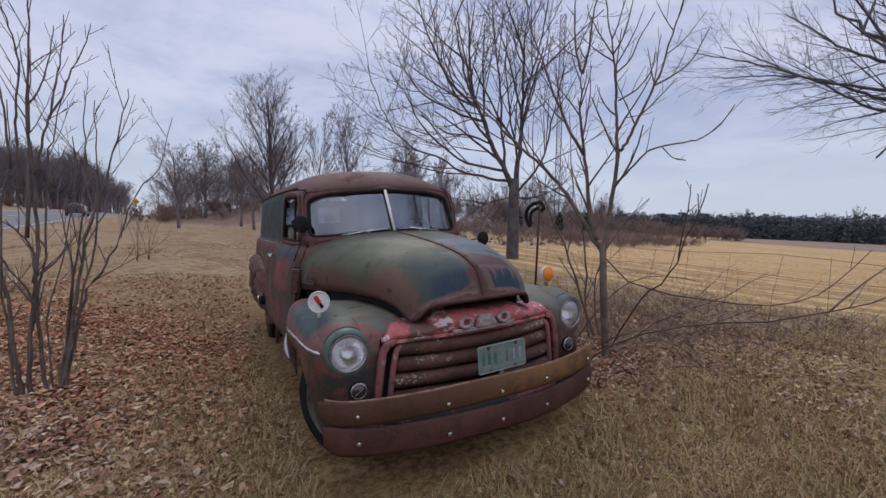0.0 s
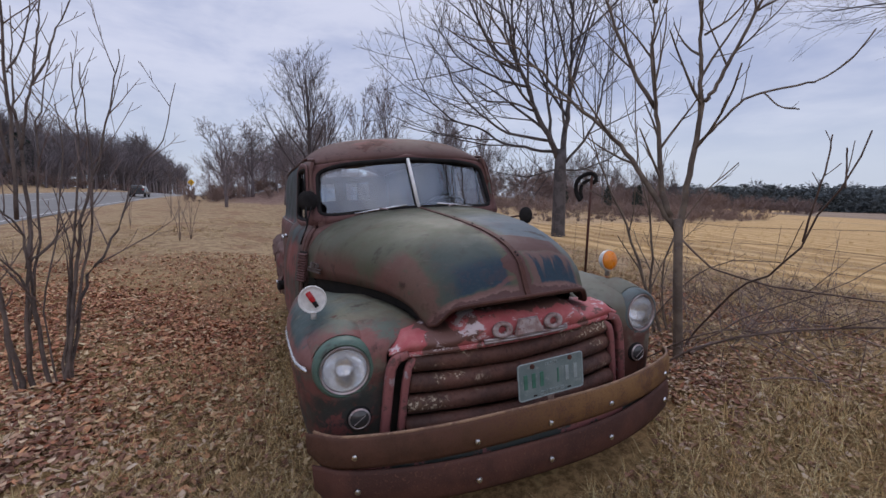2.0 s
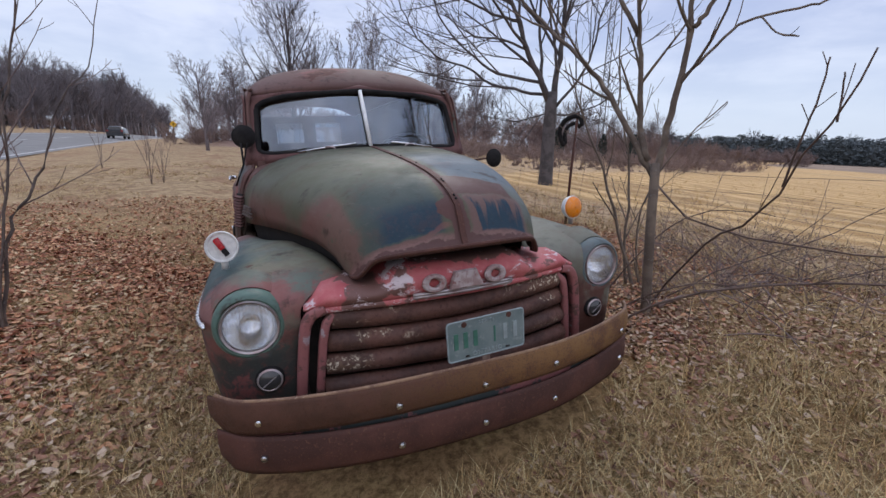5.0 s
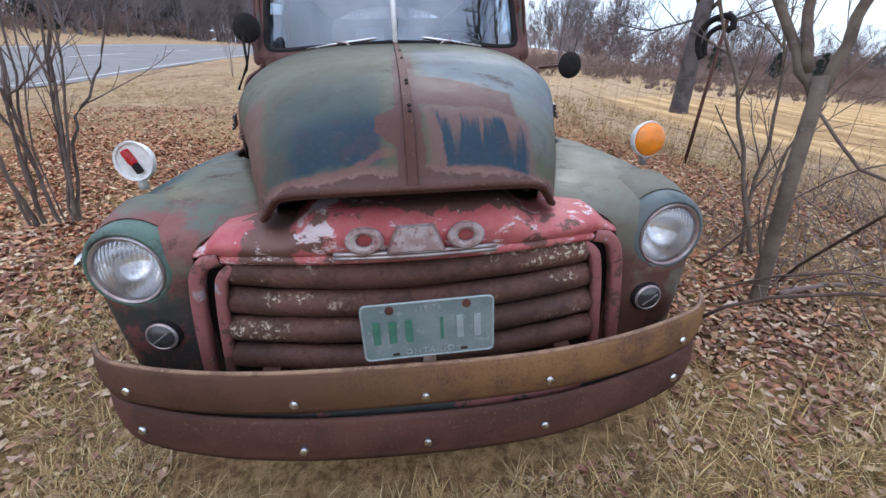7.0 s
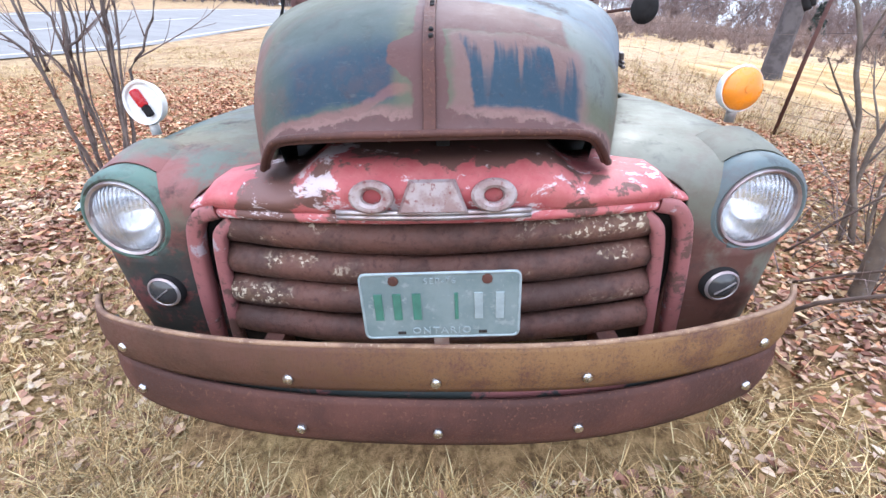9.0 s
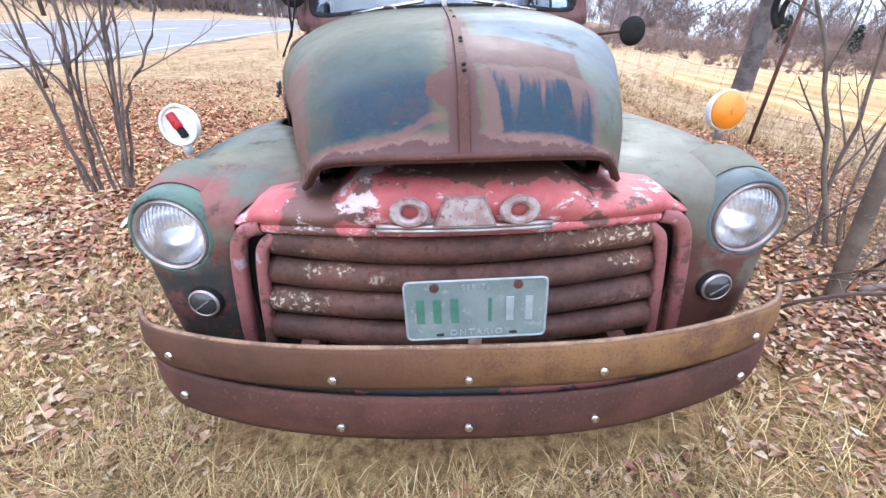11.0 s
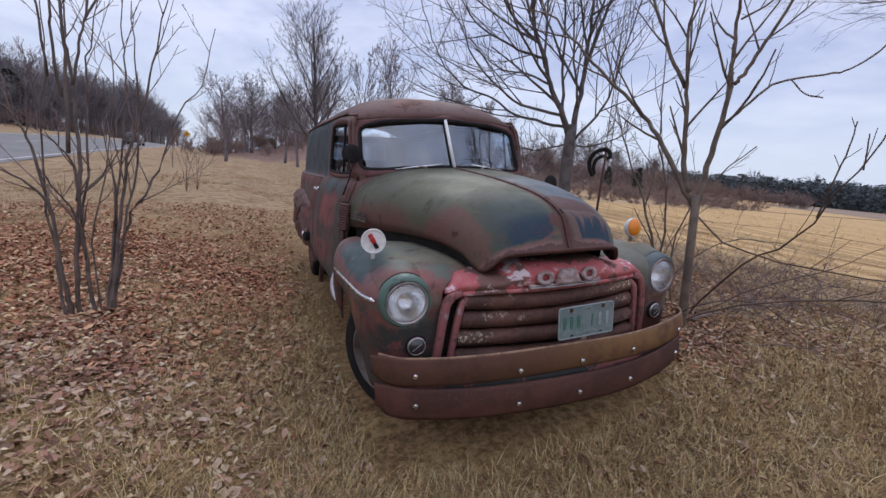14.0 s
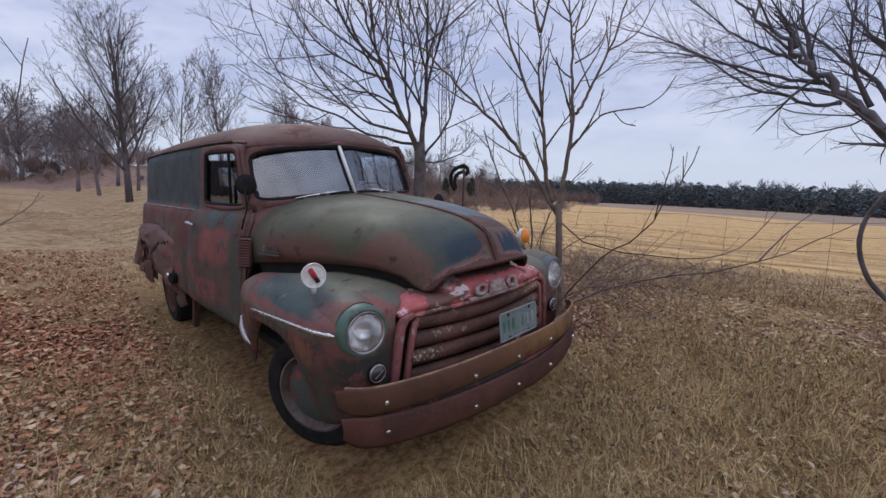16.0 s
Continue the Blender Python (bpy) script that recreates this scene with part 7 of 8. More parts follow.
# a dark bent cane leaning by the fence side
v, f = tube(smooth_line([(2.12, -1.20, 1.41), (2.13, -1.13, 1.26), (2.12, -1.11, 1.11), (2.10, -1.14, 0.95), (2.09, -1.22, 0.80), (2.07, -1.40, 0.64), (2.03, -1.75, 0.42), (2.0, -2.1, H(2.0, -2.1) - 0.02)], 30), [lerp(0.013, 0.016, i / 30) + 0.0012 * math.sin(2.3 * i) for i in range(31)], 9)
tagged(link_mesh("bent_branch", v, f, bark_dark), "thick dark branch bent down to the leafy ground", "branch")

# fallen branches and brush beside the sapling
BRUSH = dict(SHRUB, rise=0.015, levels=3, kids=(4, 3, 2), angle=(24, 55), ratio=(0.08, 0.20), wobble=0.12, thin=0.42, tip=0.0016)
for k, (r0, pts) in enumerate((
        (0.0078, [(1.93, 1.00, 0.20), (1.87, 0.92, 0.31), (1.6, 0.52, 0.70), (1.45, 0.31, 0.88), (1.31, 0.11, 1.0), (1.19, -0.06, 1.09), (1.1, -0.18, 1.21), (1.01, -0.31, 1.38), (0.92, -0.44, 1.52), (0.88, -0.47, 1.64)]),
        (0.0045, [(1.09, -0.20, 1.23), (1.05, -0.25, 1.40), (1.03, -0.29, 1.55), (1.02, -0.30, 1.66)]),
        (0.0035, [(0.965, -0.385, 1.45), (0.972, -0.38, 1.52), (0.970, -0.375, 1.60)]),
        (0.0080, [(1.20, 0.62, 0.30), (1.31, 0.43, 0.51), (1.53, 0.04, 0.73), (1.78, -0.36, 0.82), (1.96, -0.64, 0.93), (2.1, -0.89, 1.08), (2.22, -1.1, 1.22)]),
        (0.0070, [(1.68, 0.86, 1.14), (1.65, 0.59, 0.97), (1.78, 0.3, 0.89), (2.02, -0.07, 0.87), (2.2, -0.34, 0.91), (2.35, -0.49, 1.06), (2.48, -0.62, 1.29)]),
        (0.0065, [(1.94, -0.62, 0.92), (2.08, -0.72, 1.1), (2.21, -0.83, 1.25), (2.22, -0.93, 1.34)]),
        (0.0030, [(1.54, 0.34, 0.88), (1.55, 0.10, 0.74), (1.5, -0.10, 0.62)]),
        (0.0165, [(1.72, 0.76, 0.33), (2.0, 0.80, 0.345), (2.51, 0.83, 0.355), (3.2, 0.78, 0.362), (4.08, 0.70, 0.350)]),
        (0.0060, [(1.62, 0.40, 0.27), (1.85, 0.16, 0.36), (2.2, -0.10, 0.33), (2.62, -0.42, 0.36)]),
        (0.0050, [(2.3, 0.95, 0.32), (2.05, 0.55, 0.45), (1.95, 0.15, 0.40), (1.80, -0.12, 0.29)]),
        (0.0055, [(2.75, 1.05, 0.34), (2.62, 0.60, 0.52), (2.70, 0.20, 0.46), (2.95, -0.15, 0.33)]),
        (0.0060, [(1.45, 0.95, 0.24), (1.62, 0.60, 0.52), (1.90, 0.38, 0.55), (2.2, 0.1, 0.28)]),
        (0.0055, [(1.85, 0.95, 0.24), (2.25, 0.62, 0.62), (2.7, 0.42, 0.80), (3.2, 0.3, 1.02)]),
        (0.0060, [(1.6, 1.2, 0.24), (1.9, 1.0, 0.75), (2.3, 0.9, 0.95), (2.9, 0.8, 0.9)]))):
    pl = Plant(200 + k, BRUSH)
    on_line(pl, pts, r0, 0.0025, 0, 12)
    pl.finish("fallen_branch", bark_red if 4 < k < 11 else bark_twig, bark_red if 4 < k < 11 else bark_twig, "bare fallen branch tangled in brush over dead leaves", "branch", "fallen branches")


# low tangle of brambles between the sapling and the fence
sp = Spray(61)
for cx, cy, k, tall in ((2.3, 0.75, 60, 0.40), (2.9, 0.9, 70, 0.45), (3.6, 0.4, 50, 0.35), (3.3, 1.7, 60, 0.5), (2.1, 1.5, 40, 0.4), (4.6, 0.2, 40, 0.35), (4.2, 1.5, 50, 0.5), (1.55, 1.1, 24, 0.3)):
    xy = np.stack([cx + sp.r.normal(0, 0.28, k), cy + sp.r.normal(0, 0.28, k)], -1)
    base_ = np.concatenate([xy, height(xy[:, 0], xy[:, 1])[:, None] - 0.01], 1)
    d_ = np.concatenate([sp.r.normal(0, 0.8, (k, 2)), np.full((k, 1), 0.8)], 1)
    d_ /= np.linalg.norm(d_, axis=1, keepdims=True)
    kin = sp.shoots(base_, d_, tall * sp.r.uniform(0.6, 2.0, k), 0.0034, -0.5, "solid")
    sp.shoots(*sp.kids(kin, 4, 0.2, (20, 70), (0.2, 0.5)), 0.0014, -0.1, "ribbon")
tagged(sp.mesh("brambles", bark_red), "low tangle of thin reddish brambles over dead leaves", "brambles", kind="stuff")


# woods and hedges far off
rng = random.Random(3)


def road_place(s_, d_):
    return ROAD_AT[0] + s_ * ROAD_DIR[0] - d_ * ROAD_DIR[1], ROAD_AT[1] + s_ * ROAD_DIR[1] + d_ * ROAD_DIR[0]


def far_wood(name, places, label, seed, thick, lo, hi, mat, limbs, levels, fine, angle=(14, 44), low=0.1, stem=0.86, ratio=(0.40, 0.70)):
    sp = Spray(seed)
    crowns(sp, places, sp.r.uniform(lo, hi, len(places)), thick, limbs, levels, low, angle, 0.2, ratio, fine, 0.06 if stem > 0.5 else 0.3, stem)
    return tagged(sp.mesh(name, mat), label, "woods", kind="stuff")


for name, s0, s1, d0, d1, count, lo_, hi_, twigs, size, seed_, label in (
        ("near_woods", 0, 52, 22, 44, 90, 3.2, 5.2, (8, 6), 2.0, 38, "grey-brown leafless woods across the road"),
        ("roadside_woods", 50, 96, 15, 36, 75, 4.8, 7.4, (9, 7), 2.8, 31, "grey-brown leafless woods farther along the road"),
        ("distant_woods", 92, 150, 15, 36, 75, 8.5, 12.0, (9, 8), 4.2, 41, "dense leafless woods beside the rising road"),
        ("farthest_woods", 145, 300, 14, 36, 90, 11.5, 16.0, (9, 8), 6.0, 42, "hazy leafless woods at the end of the road")):
    places = [road_place(rng.uniform(s0, s1), d0 + (d1 - d0) * rng.random() ** 1.3) for _ in range(count)]
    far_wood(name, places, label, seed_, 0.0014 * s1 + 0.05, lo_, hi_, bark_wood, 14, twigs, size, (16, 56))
places = [road_place(rng.uniform(2, 200), rng.uniform(14.5, 23)) for _ in range(190)]
far_wood("far_scrub", places, "brown scrub along the wood's edge", 32, 0.04, 1.8, 4.6, bark_bramble, 14, (8, 3), 1.8, (14, 60), 0.0, 0.4, (0.7, 1.5))
places = [(rng.uniform(-8, 4) if k % 3 else rng.uniform(4, 14), 38 + q) for k, q in enumerate([rng.uniform(0, 20) for _ in range(110)])]
far_wood("rear_scrub", places, "brown bramble and scrub on the rise", 33, 0.03, 1.1, 2.6, bark_scrub, 14, (9, 5), 1.7, (14, 70), 0.0, 0.4, (0.7, 1.4))
places = [(-1.5 + d_ * math.sin(a_), d_ * math.cos(a_) - 1.3) for a_, d_ in [(radians(rng.uniform(-6.2, 4.5)), rng.uniform(44, 62)) for _ in range(60)]]
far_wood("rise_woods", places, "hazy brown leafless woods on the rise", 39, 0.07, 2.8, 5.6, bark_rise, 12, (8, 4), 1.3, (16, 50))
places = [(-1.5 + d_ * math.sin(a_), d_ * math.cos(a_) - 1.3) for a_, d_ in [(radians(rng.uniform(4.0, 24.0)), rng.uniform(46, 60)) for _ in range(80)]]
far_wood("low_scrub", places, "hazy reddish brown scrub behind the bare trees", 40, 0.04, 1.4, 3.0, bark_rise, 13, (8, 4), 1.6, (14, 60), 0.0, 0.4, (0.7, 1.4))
places = [(rng.uniform(20, 62), rng.uniform(42, 62)) for _ in range(170)]
far_wood("hedge_scrub", places, "brown leafless hedge at the field's end", 34, 0.04, 3.0, 6.2, bark_bramble, 13, (9, 5), 2.2, (14, 70), 0.0, 0.4, (0.7, 1.4))
places = [(rng.uniform(22, 80), rng.uniform(58, 80)) for _ in range(60)]
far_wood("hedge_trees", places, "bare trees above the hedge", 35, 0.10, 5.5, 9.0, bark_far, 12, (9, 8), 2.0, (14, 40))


def weeds(name, label, seed_, count, x0, x1, deep, lo_, hi_, mat, back=0.0):
    """Low scrub standing behind the slanting end of the field."""
    spots = []
    for _ in range(count):
        x = rng.uniform(x0, x1)
        spots.append((x, 7.9 + 0.36 * x + back + deep * rng.random()))
    far_wood(name, spots, label, seed_, 0.02, lo_, hi_, mat, 12, (8, 4), 1.1, (14, 70), 0.0, 0.4, (0.7, 1.4))


weeds("field_weeds", "reddish brown weeds and brambles at the field's end", 43, 150, 17.0, 37.0, 7.0, 0.8, 1.7, bark_scrub)
weeds("corner_weeds", "low dry weeds at the corner of the field", 44, 50, 8.5, 18.0, 6.0, 0.25, 0.6, bark_scrub)
weeds("corner_scrub", "brown bramble scrub beyond the corner of the field", 45, 260, 5.5, 22.0, 20.0, 0.7, 1.9, bark_scrub, 6.0)


def pines(name, places, label, seed, lo, hi, mat, k=260, tuft=0.25, fat=(0.20, 0.34)):
    """Rounded dense evergreen crowns: many small tufts about a stem."""
    r = np.random.RandomState(seed)
    n = len(places)
    base = np.array([(x, y, H(x, y)) for x, y in places])
    tall = r.uniform(lo, hi, n)[:, None]
    u = r.uniform(0.02, 1, (n, k))
    rad = tall * r.uniform(*fat, (n, 1)) * np.sqrt(np.clip(1 - u ** 1.7, 0.02, 1)) * r.uniform(0.6, 1.1, (n, k))
    a = r.uniform(0, 6.283, (n, k))
    C = np.stack([base[:, None, 0] + rad * np.cos(a), base[:, None, 1] + rad * np.sin(a), base[:, None, 2] + tall * u], -1).reshape(-1, 1, 3)
    V = (C + r.normal(0, tuft, (n * k, 3, 3)) * np.array([1, 1, 0.6])).reshape(-1, 3)
    return tagged(fast_mesh(name, V, np.arange(n * k * 3).reshape(-1, 3), mat), label, "woods", kind="stuff")


far = []
for k in range(950):
    az = radians(rng.uniform(44, 110))
    d = rng.uniform(148, 190)
    far.append((d * math.sin(az), d * math.cos(az)))
pines("far_forest", far, "dark evergreen forest edge beyond the field, paled for haze", 8, 5.0, 7.6, needles, 190, 0.34, (0.28, 0.44))
left = [road_place(rng.uniform(24, 42), rng.uniform(22, 29)) for _ in range(8)] + [road_place(rng.uniform(52, 130), rng.uniform(20, 34)) for _ in range(30)] + [road_place(rng.uniform(150, 260), rng.uniform(16, 26)) for _ in range(12)]
pines("roadside_firs", left, "dark firs among the roadside woods", 9, 4.5, 9.0, needles_dark, 900, 0.20, (0.20, 0.34))
edge = []
for k in range(130):
    az = radians(rng.uniform(47, 63))
    d = rng.uniform(92, 108)
    edge.append((d * math.sin(az) - 1.3, d * math.cos(az) - 1.5))
far_wood("forest_scrub", edge, "reddish brown scrub in front of the far forest", 37, 0.06, 2.6, 4.8, bark_bramble, 12, (8, 4), 3.4, (14, 70), 0.0, 0.4, (0.7, 1.4))
pines("field_firs", [(24 + 3.0 * k + rng.uniform(-1, 1), 33 + rng.uniform(-2, 2)) for k in range(5)], "small dark firs at the field's corner", 10, 1.6, 3.0, needles_dark, 700, 0.09, (0.16, 0.24))
far = []
for k in range(90):
    az = radians(rng.uniform(56, 112))
    d = rng.uniform(165, 215)
    far.append((d * math.sin(az), d * math.cos(az)))
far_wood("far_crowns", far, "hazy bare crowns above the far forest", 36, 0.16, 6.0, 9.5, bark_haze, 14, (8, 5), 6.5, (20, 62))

# ---- fence, post, tower, sign, car ----
fence = new("wire_fence")
tagged(fence, "rusty page-wire fence along the stubble field", "fence")
wire_mat = mottled("rusty_wire", (0.120, 0.085, 0.066), (0.075, 0.054, 0.043), 5.0, 0.8)


fy = list(np.arange(-8.0, 34.0, 0.42))
for j, hgt in enumerate((0.10, 0.21, 0.34, 0.50, 0.67, 0.85)):
    pts = [Vector((fence_at(y) + 0.01 * math.sin(3 * y + j), y, H(fence_at(y), y) + hgt + 0.030 * math.sin(2.6 * y + 1.3 * j) + 0.02 * math.sin(0.55 * y + j))) for y in fy]
    v, f = tube(pts, 0.0017 if j < 5 else 0.0021, 4)
    link_mesh("line_wire", v, f, wire_mat, fence)
for i, y in enumerate(fy):
    x = fence_at(y)
    z = H(x, y)
    w = -0.05 + 0.05 * math.sin(2.7 * i)
    v, f = tube([Vector((x, y - w * 0.3, z + 0.06)), Vector((x + 0.01, y, z + 0.45)), Vector((x, y + w, z + 0.86))], 0.0017, 4)
    link_mesh("stay_wire", v, f, wire_mat, fence)
for i, y in enumerate((-6.5, 9.5, 15.0, 24.0, 32.0)):
    x = fence_at(y)
    z = H(x, y)
    bm = bmesh.new()
    box(bm, 0, 0, 0.40, 0.035, 0.035, 1.15, 0.005)
    box(bm, 0.02, 0, 0.40, 0.012, 0.05, 1.13)
    bmesh.ops.transform(bm, matrix=pose(x, y, z, (-1) ** i * 2.5, 2 * math.sin(i), 0), verts=bm.verts)
    part("post", bm, rust_bar, fence, "thin rusty steel post")

# leaning post with a black strap hung over it
hp = new("hook_post")
tagged(hp, "rusty leaning metal post with black rubber strap hung over it", "post")
px, py = 3.03, 3.42
pz = H(px, py)
tube_part("post", [(px, py, pz - 0.1), (px + 0.02, py, pz + 0.7), (px + 0.10, py + 0.06, pz + 1.46)], 0.018, rust_bar, hp, 8)
hr = Vector((0.72, -0.69, 0))
top = Vector((px + 0.09, py + 0.05, pz + 1.40))
for pts, r in (([(0.06, -0.10), (0.05, -0.02), (0.0, 0.02), (-0.08, 0.01), (-0.17, -0.05), (-0.21, -0.15), (-0.19, -0.27), (-0.14, -0.36)], 0.030), ([(0.06, -0.12), (0.0, -0.07), (-0.07, -0.09), (-0.12, -0.15), (-0.13, -0.24), (-0.11, -0.33)], 0.026)):
    tube_part("strap", [top + hr * a + Vector((0, 0.02 * (r < 0.03), c)) for a, c in pts], r, rubber, hp, 8, "black rubber strap", 28)

# lattice mast far behind
mast = new("lattice_mast")
tagged(mast, "tall thin steel lattice radio mast behind the field hedge", "mast")
steel = simple("galvanised_steel", (0.20, 0.205, 0.22), 0.6, 0.3)
ma = radians(42.6)
mc = Vector((-1.0 + 50 * math.sin(ma), -1.2 + 50 * math.cos(ma), 0))
mc.z = H(mc.x, mc.y) - 0.3
legs = [Vector((0.34 * math.cos(t), 0.34 * math.sin(t), 0)) for t in (0.3, 2.394, 4.489)]
TALL = 25.0
for l in legs:
    v, f = tube([mc + l, mc + l + Vector((0, 0, TALL))], 0.055, 5)
    link_mesh("leg", v, f, steel, mast)
vs_, fs_ = [], []
for i in range(36):
    for k in range(3):
        a, b = legs[k], legs[(k + 1) % 3]
        z0, z1 = TALL * i / 36, TALL * (i + 1) / 36
        tube([mc + a + Vector((0, 0, z0)), mc + b + Vector((0, 0, z1))], 0.028, 4, vs_, fs_)
        tube([mc + a + Vector((0, 0, z1)), mc + b + Vector((0, 0, z1))], 0.022, 4, vs_, fs_)
tagged(link_mesh("bracing", vs_, fs_, steel, mast), kind="stuff")

# yellow warning sign by the road
sg = new("road_sign")
tagged(sg, "yellow diamond warning sign on a post by the road", "road sign")
qx, qy = -12.96, 76.9
qz = H(qx, qy)
yellow = simple("yellow_sign_face", (0.75, 0.42, 0.02), 0.5)
bm = bmesh.new()
box(bm, qx, qy, 4.25, 0.75, 0.02, 0.75, 0.01, Matrix.Rotation(radians(45), 4, "Y"))
part("sign_face", bm, yellow, sg)
bm = bmesh.new()
box(bm, qx, qy - 0.014, 4.22, 0.10, 0.006, 0.42, 0.002)
box(bm, qx + 0.08, qy - 0.014, 4.32, 0.20, 0.006, 0.08, 0.002)
part("sign_symbol", bm, rubber, sg)
tube_part("sign_post", [(qx, qy + 0.04, qz - 0.2), (qx, qy + 0.04, 4.70)], 0.04, steel, sg, 8)

# dark car on the road
car = new("car")
tagged(car, "dark grey hatchback driving away along the road", "car")
cx_, cy_ = road_place(64.0, 2.0)
CM = pose(cx_, cy_, H(cx_, cy_) + 0.03, 0, 0, 5)
car.matrix_world = CM
car_paint = simple("dark_car_paint", (0.035, 0.037, 0.042), 0.25)
car_glass = simple("dark_car_glass", (0.012, 0.013, 0.015), 0.08)
lamp_red = simple("tail_lamp_red", (0.35, 0.02, 0.02), 0.3)


def car_body(u, v):
    y = lerp(-2.1, 2.1, u)
    a = v * math.pi
    top = 0.92 + 0.50 * float(step(-2.15, -1.4, y)) * float(step(1.5, 0.4, y)) - 0.12 * float(step(1.2, 2.1, y)) - 0.30 * max(0, -1.95 - y) * 6
    half = 0.88 * (1 - 0.10 * abs(u * 2 - 1) ** 4)
    c, s_ = math.cos(a), math.sin(a)
    return (half * math.copysign(abs(c) ** 0.45, c) * (1 - 0.16 * max(0, s_) ** 3 * (top > 1.1)), y, 0.26 + (top - 0.26) * max(0.0, s_) ** 0.55)


solid(part("body", grid(car_body, [i / 24 for i in range(25)], [i / 20 for i in range(21)]), car_paint, car, "dark grey body", True), 0.03)
bm = bmesh.new()
box(bm, 0, -2.02, 0.66, 1.6, 0.14, 0.72, 0.05)
part("tailgate", bm, car_paint, car)
bm = bmesh.new()
box(bm, 0, -1.86, 1.16, 1.22, 0.10, 0.34, 0.03, Matrix.Rotation(radians(-22), 4, "X"))
part("rear_screen", bm, car_glass, car)
for sx in (-1, 1):
    bm = bmesh.new()
    box(bm, sx * 0.68, -2.09, 0.86, 0.22, 0.05, 0.16, 0.02)
    part("tail_lamp", bm, lamp_red, car)
    for y in (-1.35, 1.35):
        w = new("wheel")
        w.parent = car
        bm = bmesh.new()
        spin(bm, [(0.18, -0.1), (0.30, -0.1), (0.325, -0.06), (0.325, 0.06), (0.30, 0.1), (0.18, 0.1)], aim((sx * 0.76, y, 0.325), (sx, 0, 0)), 24)
        part("tyre", bm, rubber, w)
        bm = bmesh.new()
        spin(bm, [(0.19, 0.05), (0.17, 0.09), (0.0, 0.07)], aim((sx * 0.76, y, 0.325), (sx, 0, 0)), 20)
        part("rim", bm, steel, w)

# ---- fallen leaves and dead grass ----
def under_truck(x, y):
    return (np.abs(x) < 0.88) & (y > 0.06 + 0.28 * np.abs(x) ** 2.5) & (y < 5.0)


def scatter_density(x, y):
    """How thickly leaves lie."""
    left = step(-0.98, -1.35, x) * step(-7.5, -3.8, x) * step(0.0, 1.9, y) * step(6.6, 5.3, y + 0.5 * np.sin(1.9 * x))
    right = step(0.8, 1.35, x) * step(0.30, -0.10, x - fence_at(y)) * step(-0.7, 0.6, y) * step(8.0, 5.0, y)
    drift = step(0.9, 1.8, x) * step(5.0, 3.0, x) * step(0.6, -0.2, y) * step(0.35, 0.8, 0.5 + 0.5 * np.sin(2.6 * x + 0.5) * np.sin(3.3 * y + 1.0 + np.sin(1.7 * x)))
    outer = 0.30 * step(-0.8, -1.6, x) * step(5.0, 6.5, y) * step(10.0, 8.0, y)
    right = np.maximum(right, outer) * np.where(x > 0, step(0.4, 0.0, x - fence_at(y)), 1.0)
    front = 0.30 * drift + 0.11 * step(0.6, 0.0, y) + 0.16 * step(-0.4, -1.2, x) * step(1.0, 0.0, y)
    patch = 0.5 + 0.5 * np.sin(1.7 * x + 0.6) * np.sin(1.3 * y + 0.9) + 0.35 * np.sin(3.9 * x + 2.3 * y) + 0.2 * np.sin(7.0 * x - 5.1 * y)
    return np.clip(np.maximum(np.maximum(left * 1.0, right * 0.9), front) * np.clip(0.25 + 0.75 * patch, 0.06, 1.2) + 0.05 + 0.03 * step(4.5, 7.0, y), 0, 1)


